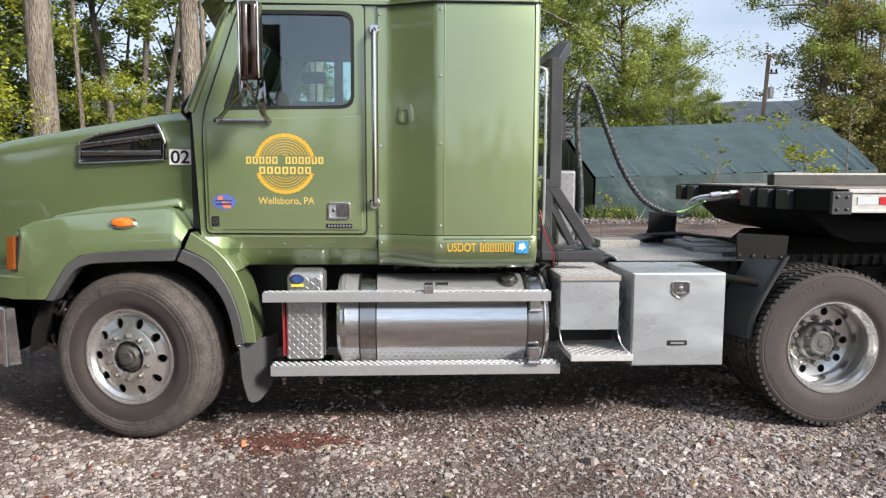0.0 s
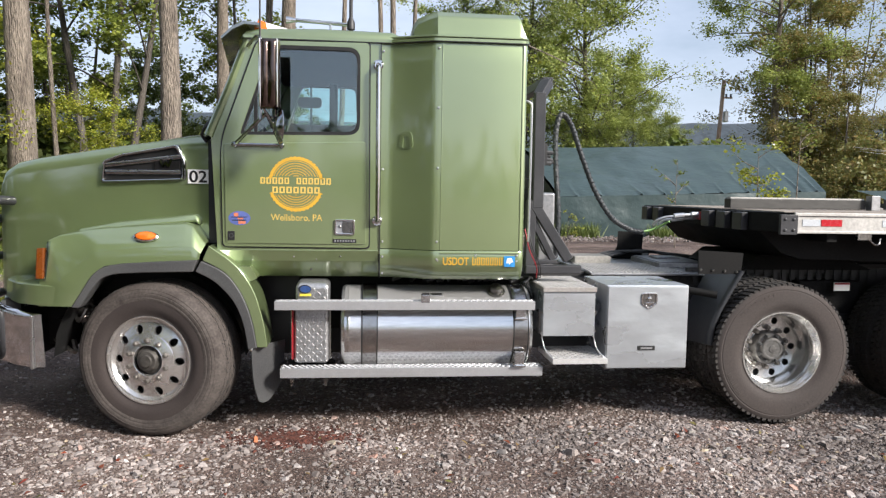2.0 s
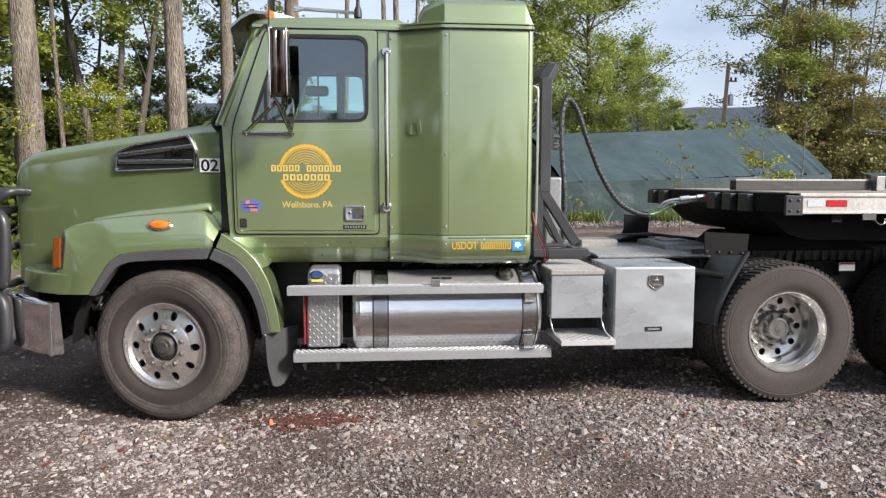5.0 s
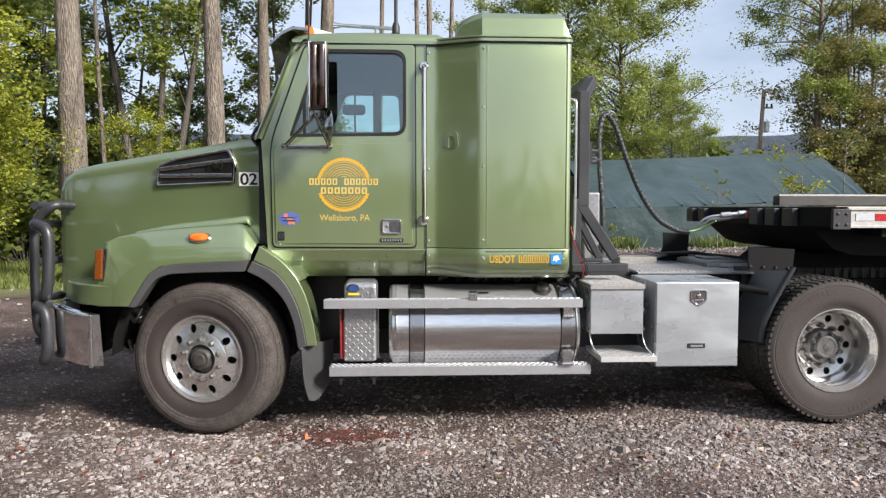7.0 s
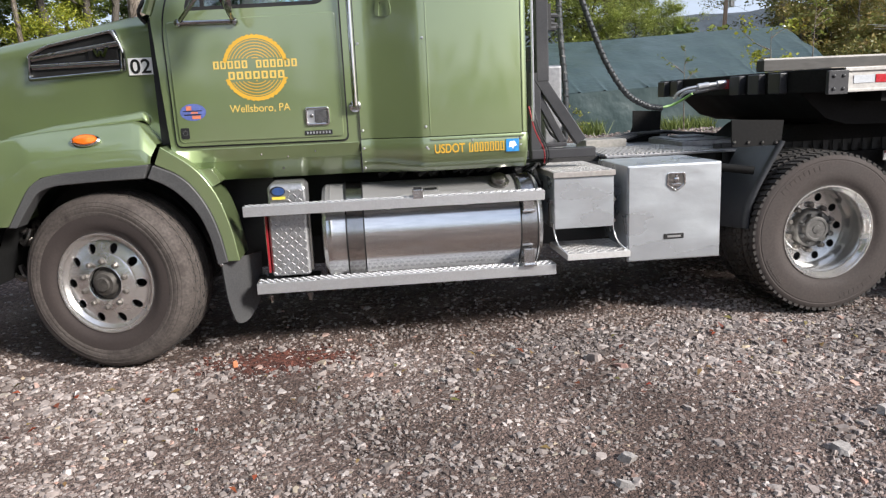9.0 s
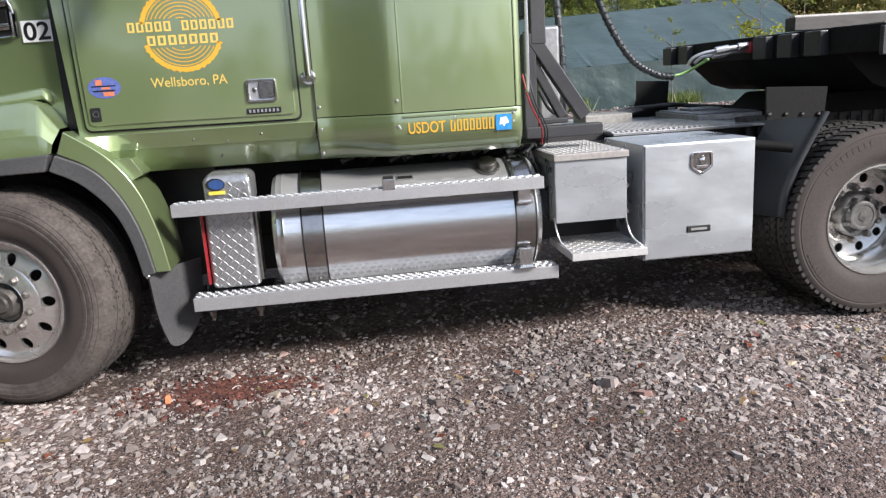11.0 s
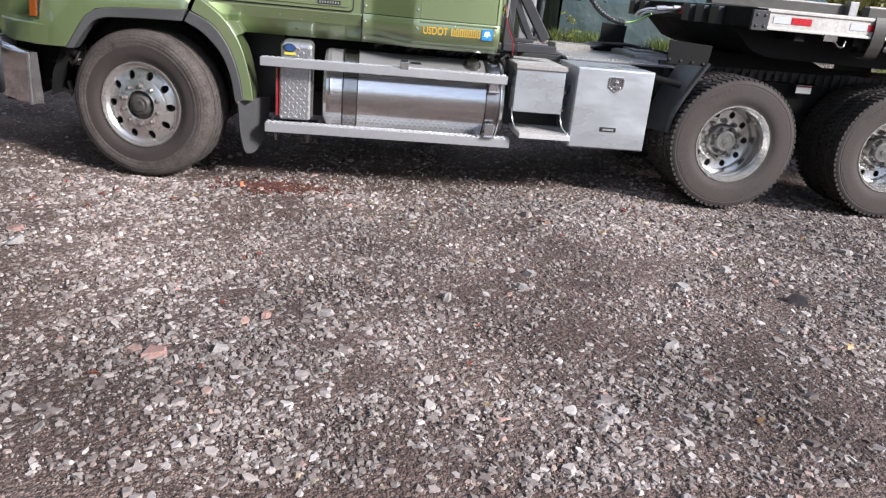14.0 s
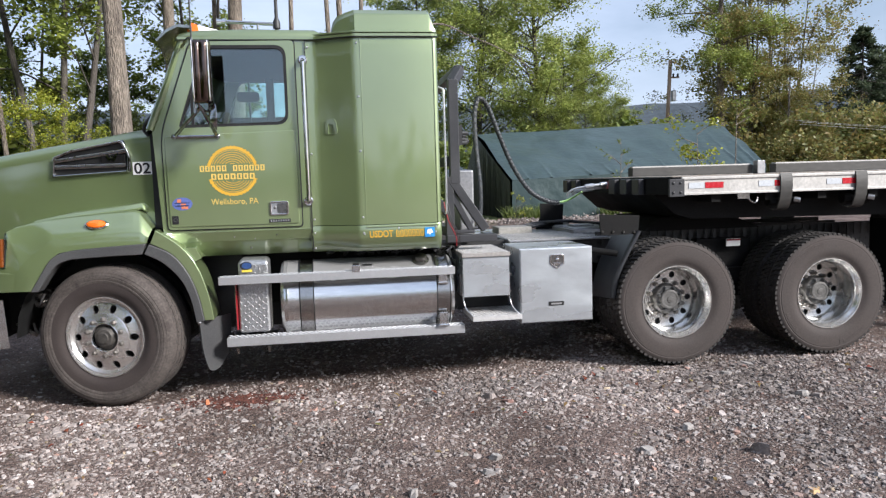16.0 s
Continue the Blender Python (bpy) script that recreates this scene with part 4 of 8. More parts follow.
flare = rounded([(-1.612, 1.212), (-1.443, 1.137), (-1.328, 0.975), (-1.264, 0.791), (-1.233, 0.598), (-1.295, 0.584), (-1.324, 0.771), (-1.388, 0.934), (-1.523, 1.076), (-1.65, 1.137)], [0, 0.2, 0.2, 0.2, 0, 0, 0.2, 0.2, 0.2, 0], 5)
bm = bmesh.new()
prism(bm, flare, FY - 0.012, FY + 0.12)
fl = part("arch_flare", bm, FLARE, truck, "dark grey wheel arch lip", bevel=0.008)
far_side(fl)
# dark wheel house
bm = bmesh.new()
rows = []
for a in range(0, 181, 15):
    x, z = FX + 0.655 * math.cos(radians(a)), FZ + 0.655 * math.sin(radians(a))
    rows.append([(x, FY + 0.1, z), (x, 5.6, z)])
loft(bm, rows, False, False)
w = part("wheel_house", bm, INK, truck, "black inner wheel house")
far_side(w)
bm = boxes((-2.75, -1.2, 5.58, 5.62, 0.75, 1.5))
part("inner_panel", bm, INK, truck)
# added black sheets: they stand in for the deep shade under the truck
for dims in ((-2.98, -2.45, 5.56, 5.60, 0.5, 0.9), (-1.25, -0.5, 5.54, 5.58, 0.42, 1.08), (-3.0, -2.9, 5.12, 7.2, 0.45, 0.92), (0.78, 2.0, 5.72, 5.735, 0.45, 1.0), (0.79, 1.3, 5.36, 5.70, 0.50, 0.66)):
    part("shade_sheet", boxes(dims), INK, truck, "black sheet standing in for the shade under the truck")
# side lamps
bm = bmesh.new()
lathe(bm, [(0.085, 0.004), (0.085, -0.006), (0.072, -0.014), (0.068, -0.006)], 28, Matrix.Translation((-1.985, FY + 0.034, 1.374)) @ Matrix.Rotation(radians(-31), 4, "X") @ Matrix.Diagonal((1, 1, 0.47, 1)))
mk = part("side_marker", bm, CHROME, truck, "chrome rim of an oval amber side marker")
bm = bmesh.new()
lathe(bm, [(0.07, 0), (0.064, -0.014), (0.04, -0.022), (0.0005, -0.025)], 28, Matrix.Translation((-1.985, FY + 0.030, 1.376)) @ Matrix.Rotation(radians(-31), 4, "X") @ Matrix.Diagonal((1, 1, 0.47, 1)))
part("lens", bm, AMBER, mk, "amber lens")
bm = bmesh.new()
loft(bm, [[(-2.70, 5.0, 1.07), (-2.66, 4.915, 1.07), (-2.645, 4.92, 1.07), (-2.64, 5.2, 1.07), (-2.72, 5.2, 1.07)], [(-2.66, 5.02, 1.30), (-2.632, 4.925, 1.335), (-2.62, 4.93, 1.335), (-2.62, 5.2, 1.335), (-2.68, 5.2, 1.30)]])
hl = part("headlamp", bm, GLASSF, truck, "headlamp set in the fender front")
bm = bmesh.new()
loft(bm, [[(-2.716, 4.94, 1.083), (-2.704, 4.902, 1.083), (-2.655, 4.898, 1.083), (-2.65, 4.94, 1.083)], [(-2.704, 4.95, 1.285), (-2.692, 4.905, 1.29), (-2.648, 4.90, 1.295), (-2.643, 4.95, 1.29)]])
part("turn_signal", bm, AMBERD, hl, "amber turn signal", bevel=0.004)

# bumper, bull bar
bm = bmesh.new()
prof = smoothline([(-2.748, 4.93, 0), (-2.86, 4.94, 0.02), (-2.97, 4.965, 0.05), (-3.05, 5.02, 0.075), (-3.10, 5.3, 0.085), (-3.12, 5.7, 0.085), (-3.125, CY, 0.085)], 4)
prof = [tuple(q) for q in prof]
rows = []
for x, y, u in prof + [(x, 2 * CY - y, u) for x, y, u in prof[-2::-1]]:
    e = 0.03 if y < CY else -0.03
    rows.append([(x, y + 0.4 * e, 0.461 + u), (x - 0.004, y - 0.1 * e, 0.60 + u), (x, y, 0.815 + u), (x + 0.008, y + 0.5 * e, 0.828 + u), (x + 0.05, y + e, 0.83 + u), (x + 0.06, y + 2 * e, 0.455 + u)])
loft(bm, rows)
part("bumper", bm, CHROME, truck, "polished steel front bumper", smooth=40)
bm = boxes((-2.762, -2.738, 4.918, 4.99, 0.453, 0.832))
part("bumper_edge", bm, ALU, truck, "bright folded bumper end", bevel=0.006)
bm = bmesh.new()
tube(bm, [(x, y - 0.004, 0.815 + u) for x, y, u in prof[:16]], 0.008, 8)
part("bumper_lip", bm, ALU, truck, "bright rolled upper bumper edge", smooth=60)
for s in (1, -1):
    Y = lambda y: y if s == 1 else 2 * CY - y
    bm = piped([(-3.03, Y(5.34), 1.60), (-3.10, Y(5.2), 1.60), (-3.22, Y(5.2), 1.50), (-3.25, Y(5.2), 1.30), (-3.25, Y(5.2), 0.80), (-3.22, Y(5.2), 0.66), (-3.12, Y(5.2), 0.60)], 0.033, 12, 5)
    g = part("bull_bar", bm, RACKM, truck, "black tubular bull bar")
    bm = piped([(-3.2, Y(5.15), 1.46), (-3.14, Y(5.0), 1.465), (-3.05, Y(4.96), 1.43), (-3.03, Y(4.95), 1.30), (-3.045, Y(4.95), 1.04), (-3.08, Y(4.97), 0.96), (-3.17, Y(5.1), 0.93), (-3.22, Y(5.2), 0.90)], 0.040, 12, 5)
    part("wing_tube", bm, RACKM, g)
    bm = piped([(-3.22, Y(5.2), 0.89), (-3.12, Y(4.97), 0.89), (-3.055, Y(4.93), 0.84), (-3.04, Y(4.92), 0.72), (-3.045, Y(4.92), 0.58), (-3.085, Y(4.95), 0.51), (-3.18, Y(5.15), 0.50)], 0.040, 12, 5)
    part("lower_tube", bm, RACKM, g)
for z in (1.60, 1.46, 1.18, 0.9, 0.6):
    bm = piped([(-3.24, 5.2, z), (-3.24, 7.14, z)], 0.03, 10)
    part("cross_tube", bm, RACKM, truck)
bm = boxes((-3.24, -2.9, 5.16, 5.24, 0.85, 0.90))
part("bar_bracket", bm, DULL, truck)

# mirrors
MIRC = surface("brown_tinted_chrome", (0.17, 0.13, 0.115), (0.12, 0.09, 0.08), 0.14, 1.0, (4, 30), 0.0, rvar=0.04)
bm = bmesh.new()
shell = [(-1.177, 4.71), (-1.174, 4.655), (-1.155, 4.628), (-1.135, 4.622), (-1.118, 4.634), (-1.10, 4.622), (-1.07, 4.625), (-1.05, 4.645), (-1.045, 4.71)]
rings = []
for z, q in ((2.243, 0.7), (2.252, 0.9), (2.27, 1.0), (2.66, 1.0), (2.68, 0.92), (2.69, 0.7)):
    rings.append([(-1.111 + (x + 1.111) * (0.85 + 0.15 * q), 4.70 + (y - 4.70) * q, z) for x, y in shell])
loft(bm, rings)
mir = part("mirror", bm, MIRC, truck, "tall mirror with brown-tinted chrome shell", smooth=60)
for x in (-1.168, -1.058):
    part("mirror_trim", piped([(x, 4.632, 2.25), (x, 4.626, 2.30), (x, 4.626, 2.64), (x, 4.632, 2.685)], 0.007, 8), CHROME, mir)
bm = bmesh.new()
tube(bm, [(-1.172, 4.69, 2.17), (-1.172, 4.69, 2.71)], 0.010, 8)
tube(bm, smoothline([(-1.172, 4.69, 2.70), (-1.22, 4.82, 2.73), (-1.30, 4.99, 2.70)], 4), 0.012, 8)
tube(bm, [(-1.135, 4.69, 2.215), (-1.388, 4.97, 2.022)], 0.013, 8)
tube(bm, [(-1.135, 4.69, 2.215), (-1.07, 4.97, 2.022)], 0.013, 8)
tube(bm, [(-1.40, 4.972, 2.02), (-1.058, 4.972, 2.02)], 0.015, 8)
tube(bm, smoothline([(-1.135, 4.69, 2.21), (-1.10, 4.70, 2.16), (-1.06, 4.69, 2.13)], 3), 0.009, 8)
tube(bm, smoothline([(-1.15, 4.68, 2.24), (-1.11, 4.70, 2.19), (-1.08, 4.72, 2.20), (-1.07, 4.69, 2.24)], 3), 0.008, 8)
for x in (-1.39, -1.07):
    lathe(bm, [(0.022, 0.012), (0.022, -0.012), (0.015, -0.02), (0.0005, -0.022)], 12, Matrix.Translation((x, 4.968, 2.021)))
part("mirror_bracket", bm, DARKC, mir, "dark chrome mirror bracket")
bm = bmesh.new()
lathe(bm, [(0.0005, -0.03), (0.05, -0.024), (0.09, -0.008), (0.113, 0.012), (0.113, 0.018), (0.105, 0.02), (0.0005, 0.014)], 28, Matrix.Translation((-1.05, 4.66, 2.13)) @ Matrix.Rotation(radians(-76), 4, "Z"))
part("convex_mirror", bm, DARKC, mir, "round convex mirror")
bm = bmesh.new()
prism(bm, rounded([(-1.50, 2.205), (-1.50, 2.675), (-1.36, 2.675), (-1.36, 2.205)], 0.03), 7.62, 7.74)
part("mirror", bm, BLACK, truck, bevel=0.03)

# roof lamps, horn tube and whip
bm = bmesh.new()
loft(bm, [[(-1.27, 5.16, 2.83), (-1.27, 5.26, 2.83), (-1.0, 5.24, 2.85), (-1.0, 5.18, 2.85)], [(-1.24, 5.18, 2.915), (-1.24, 5.24, 2.915), (-1.01, 5.22, 2.86), (-1.01, 5.2, 2.86)]])
rl = part("roof_lamp", bm, WHITE, truck, "white roof lamp with orange front", bevel=0.01)
bm = bmesh.new()
loft(bm, [[(-1.285, 5.15, 2.835), (-1.285, 5.27, 2.835), (-1.19, 5.262, 2.845), (-1.19, 5.155, 2.845)], [(-1.255, 5.175, 2.925), (-1.255, 5.245, 2.925), (-1.20, 5.235, 2.905), (-1.20, 5.18, 2.905)]])
part("lens", bm, AMBER, rl, "orange lens", bevel=0.008)
bm = piped([(-1.02, 5.3, 2.955), (-0.62, 5.3, 2.935)], 0.014, 10)
tube(bm, [(-0.75, 5.3, 2.84), (-0.75, 5.3, 2.94)], 0.012, 8)
lathe(bm, [(0.014, 0), (0.02, 0.03), (0.028, 0.07), (0.0005, 0.07)], 12, Matrix.Translation((-1.0, 5.3, 2.954)) @ Matrix.Rotation(radians(90), 4, "Z"))
part("air_horn", bm, CHROME, truck, "thin chrome air horn")
bm = bmesh.new()
tube(bm, [(-1.178, 4.72, 2.6), (-1.178, 4.72, 3.7)], 0.006, 8)
part("antenna", bm, BLACK, truck, "thin black whip antenna on the mirror")
bm = bmesh.new()
tube(bm, [(-0.60, 5.3, 2.84), (-0.60, 5.3, 4.1)], 0.014, 8)
lathe(bm, [(0.03, 0), (0.03, 0.05), (0.014, 0.09)], 12, Matrix.Translation((-0.60, 5.3, 2.90)) @ Matrix.Rotation(radians(90), 4, "X"))
part("antenna", bm, BLACK, truck, "black whip antenna")
bm = bmesh.new()
lathe(bm, [(0.05, -0.05), (0.06, 0), (0.05, 0.05), (0.0005, 0.06)], 16, Matrix.Translation((-0.235, 5.45, 2.84)))
part("roof_beacon", bm, CHROME, truck)

# mud flap
bm = bmesh.new()
fl_pts = rounded([(0, 0.60), (0.02, 0.34), (0.075, 0.178), (0.17, 0.175), (0.31, 0.30), (0.335, 0.60)], [0, 0.1, 0.05, 0.06, 0.1, 0], 5)
prism(bm, fl_pts, 0, 0.012, m=Matrix.Translation((-1.275, FY + 0.01, 0)) @ Matrix.Rotation(radians(52), 4, "Z"))
part("mud_flap", bm, FLARE, truck, "dark rubber mud flap behind the front wheel")
bm = bmesh.new()
bolt(bm, -1.275, FY + 0.0, 0.585, 0.012, 0.01)
part("flap_bolt", bm, ALU, truck)

# chassis
bm = bmesh.new()
for y in (5.74, 6.52):
    part("frame_rail", boxes((-2.8, 5.35, y, y + 0.08, 0.80, 1.06)), RAILM, truck, "black steel frame rail", bevel=0.006)
bm = bmesh.new()
for i in range(46):
    for z in (0.865, 0.93, 1.0):
        bolt(bm, 2.0 + 0.07 * i + (0.035 if z == 0.93 else 0), 5.742, z, 0.015, 0.003)
part("frame_bolts", bm, INK, truck, "rows of dark holes in the frame rail")
bm = boxes((-1.0, 0.7, 5.5, 6.85, 0.62, 1.10), (0.7, 1.95, 5.60, 6.7, 0.75, 1.02), (-2.7, -1.3, 5.66, 6.66, 0.55, 0.95), (-2.1, -1.9, 5.25, 7.1, 0.42, 0.56))
part("engine_underside", bm, FRAME, truck, "dark engine and gearbox underside", bevel=0.03)
bm = bmesh.new()
rnd = random.Random(9)
for i in range(26):
    x, y, z = rnd.uniform(-2.62, -2.42), rnd.uniform(5.2, 5.55), rnd.uniform(0.58, 0.9)
    tube(bm, smoothline([(x, y, z), (x + rnd.uniform(-.1, .1), y, z + rnd.uniform(-.1, .1)), (x + rnd.uniform(-.2, .2), y + 0.1, z + rnd.uniform(-.15, .12))], 4), rnd.uniform(0.006, 0.02), 6)
part("front_plumbing", bm, STRAP, truck, "greasy pipes behind the bumper")
bm = bmesh.new()
for i in range(22):
    x = -0.3 + 1.1 * rnd.random()
    tube(bm, smoothline([(x, 5.1 + 0.2 * rnd.random(), 1.03 + 0.04 * rnd.random()), (x + 0.06, 5.2, 1.07), (x + 0.1 * rnd.random(), 5.32, 1.03)], 4), rnd.uniform(0.008, 0.018), 6)
part("hose_loom", bm, BLACK, truck, "black hoses above the tank")


# wheels
def tyre(bm, R, rim, w, m, square=False):
    """A tyre whose outer wall lies at y = 0 and inner at y = w: flat wall, ribbed shoulder, grooved tread."""
    prof = [(rim - 0.012, 0.03), (rim + 0.004, 0.010), (rim + 0.02, 0.006), (rim + 0.03, -0.002), (rim + 0.07, -0.009), (R - 0.12, -0.010), (R - 0.076, -0.009)]
    if square:
        prof += [(R - 0.05, -0.007), (R - 0.047, -0.0045), (R - 0.042, -0.0045), (R - 0.038, -0.006), (R - 0.016, -0.001), (R - 0.003, 0.010)]
    else:
        prof += [(R - 0.055, -0.006), (R - 0.03, 0.004), (R - 0.014, 0.018), (R - 0.005, 0.035)]
    for g in (0.24, 0.42, 0.58, 0.76):
        prof += [(R, w * g - 0.008), (R - 0.014, w * g - 0.005), (R - 0.014, w * g + 0.005), (R, w * g + 0.008)]
    prof += [(R - 0.005, w - 0.02), (R - 0.03, w - 0.004), (R - 0.1, w + 0.008), (rim + 0.05, w), (rim - 0.012, w - 0.03)]
    lathe(bm, prof, 112, m)

def wall_marks(m, r0, r1, y, spans, parent):
    """Raised moulded marks on a tyre wall: short upright blocks along arcs."""
    bm = bmesh.new()
    for a0, a1, n in spans:
        for k in range(n):
            t0 = radians(a0 + (a1 - a0) * k / n)
            t1 = t0 + radians((a1 - a0) / n * 0.62)
            ring = [(r * math.cos(t), r * math.sin(t)) for r, t in ((r0, t0), (r1, t0), (r1, t1), (r0, t1))]
            loft(bm, [[m @ Vector((x, yy, z)) for x, z in ring] for yy in (y + 0.004, y - 0.0008)])
    return tagged(part("tyre_moulding", bm, RUBBER, parent, "moulded marks on the tyre wall"), kind="stuff")

def tread(bm, R, w, m, n, rows, deep=0.016):
    for k in range(n):
        for j, (a, b, off) in enumerate(rows):
            t0 = 2 * math.pi * (k + off) / n
            t1 = t0 + 2 * math.pi / n * 0.62
            sl = 0.35 * 2 * math.pi / n
            vs = []
            for r in (R - 0.012, R + deep):
                for y, sh in ((a * w, 0), (b * w, sl)):
                    for t in (t0 + sh, t1 + sh):
                        edge = 0.005 if (y < 0.02 or y > w - 0.02) and r > R else 0
                        vs.append(bm.verts.new(m @ Vector(((r - edge) * math.cos(t), y, (r - edge) * math.sin(t)))))
            for f in ((4, 5, 7, 6), (0, 1, 5, 4), (2, 6, 7, 3), (0, 4, 6, 2), (1, 3, 7, 5)):
                bm.faces.new([vs[i] for i in f])

def hole_ring(n, r, rx, rz, k=12, off=0.0):
    out = []
    for i in range(n):
        a = 2 * math.pi * (i + off) / n
        c, s = math.cos(a), math.sin(a)
        loop = []
        for j in range(k):
            b = 2 * math.pi * j / k
            u, v = r + rz * math.cos(b), rx * math.sin(b)
            loop.append((u * c - v * s, u * s + v * c))
        out.append(loop)
    return out

def circle(r, n=48):
    return [(r * math.cos(2 * math.pi * i / n), r * math.sin(2 * math.pi * i / n)) for i in range(n)]

def nuts(parent, m, n, r, y, size, h, name="lug_nut", off=0.5):
    first = None
    for i in range(n):
        a = 2 * math.pi * (i + off) / n
        mm = m @ Matrix.Rotation(-a, 4, "Y") @ Matrix.Translation((r, y, 0))
        if first is None:
            bm = bmesh.new()
            lathe(bm, [(size * 1.25, 0), (size * 1.25, -0.006), (size, -0.008), (size, -h), (size * 0.7, -h - 0.006), (0.0005, -h - 0.006)], 6)
            bmesh.ops.transform(bm, matrix=mm, verts=bm.verts)
            first, m0 = part(name, bm, NUTM if name == "lug_nut" else FLARE, parent), mm
        else:
            again(first, mm @ m0.inverted())

def front_wheel(m):
    bm = bmesh.new()
    for v in prism(bm, circle(0.268), 0.012, 0.03, hole_ring(10, 0.226, 0.027, 0.033) + [circle(0.106, 28)]):
        v.co.y += 0.36 * max(0.0, math.hypot(v.co.x, v.co.z) - 0.19)
    bmesh.ops.transform(bm, matrix=m, verts=bm.verts)
    lathe(bm, [(0.268, 0.055), (0.268, 0.039), (0.276, 0.030), (0.287, 0.016), (0.291, 0.022), (0.300, 0.022), (0.305, 0.006), (0.314, 0.005), (0.318, 0.014), (0.318, 0.035), (0.29, 0.05), (0.28, 0.2)], 72, m)
    lathe(bm, [(0.194, 0.013), (0.187, 0.008), (0.116, 0.006), (0.109, 0.002), (0.106, 0.004), (0.104, 0.03)], 72, m)
    wh = part("wheel", bm, WHEELF, truck, "polished aluminium front wheel with ten hand holes", smooth=40)
    bm = bmesh.new()
    tyre(bm, 0.543, 0.316, 0.37, m)
    part("tyre", bm, SIDEWALL, wh, "dusty black front tyre", smooth=30)
    # scuffed outer band and worn tread, ribbed round the shoulder
    bm = bmesh.new()
    prof = [(0.424, -0.0095), (0.428, -0.0118), (0.446, -0.0125), (0.448, -0.0112), (0.452, -0.0112), (0.454, -0.0122), (0.474, -0.0112), (0.476, -0.0098), (0.480, -0.0096), (0.482, -0.0106), (0.498, -0.006), (0.500, -0.0045), (0.504, -0.0035), (0.506, -0.004), (0.520, 0.004), (0.533, 0.016), (0.541, 0.030), (0.546, 0.048), (0.548, 0.066)]
    for g in (0.088, 0.15, 0.21, 0.27):
        prof += [(0.5485, g - 0.004), (0.541, g - 0.002), (0.541, g + 0.003), (0.5485, g + 0.005)]
    prof += [(0.546, 0.32), (0.535, 0.345), (0.51, 0.362)]
    lathe(bm, prof, 128, m)
    part("worn_tread", bm, WORN, wh, "pale scuffed shoulder and worn tread", smooth=30)
    bm = bmesh.new()
    for y0, dy, n, ln, tw in ((0.074, 0.005, 58, 0.005, 0.5), (0.088, 0.004, 80, 0.010, 0.35), (0.118, 0.006, 58, 0.005, -0.5), (0.15, 0.004, 80, 0.010, -0.35), (0.178, 0.006, 58, 0.005, 0.4), (0.21, 0.004, 80, 0.010, 0.35), (0.235, 0.006, 58, 0.005, -0.4), (0.29, 0.006, 58, 0.005, 0.4)):
        for i in range(n):
            t = 2 * math.pi * (i + rnd.uniform(-.12, .12)) / n
            box(bm, -ln, ln, y0 - dy / 2, y0 + dy / 2, 0.5445, 0.5492, m @ Matrix.Rotation(t, 4, "Y") @ Matrix.Rotation(tw * rnd.uniform(0.5, 1.4), 4, "Z"))
    part("tread_relief", bm, RAILM, wh, "worn pits and sipes in the tread")
    bm = bmesh.new()
    lathe(bm, [(0.104, 0.06), (0.098, 0.03), (0.082, 0.026), (0.076, -0.002), (0.066, -0.014), (0.046, -0.017), (0.04, -0.03), (0.0005, -0.034)], 28, m)
    part("hub_cap", bm, surface("oily_hub", (0.045, 0.04, 0.036), (0.09, 0.083, 0.075), 0.6, 0.4, (20, 90), 0.15), wh, "dark oily hub")
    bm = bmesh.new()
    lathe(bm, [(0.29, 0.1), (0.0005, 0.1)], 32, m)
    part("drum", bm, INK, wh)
    nuts(wh, m, 10, 0.1435, 0.008, 0.0165, 0.026)
    return wh

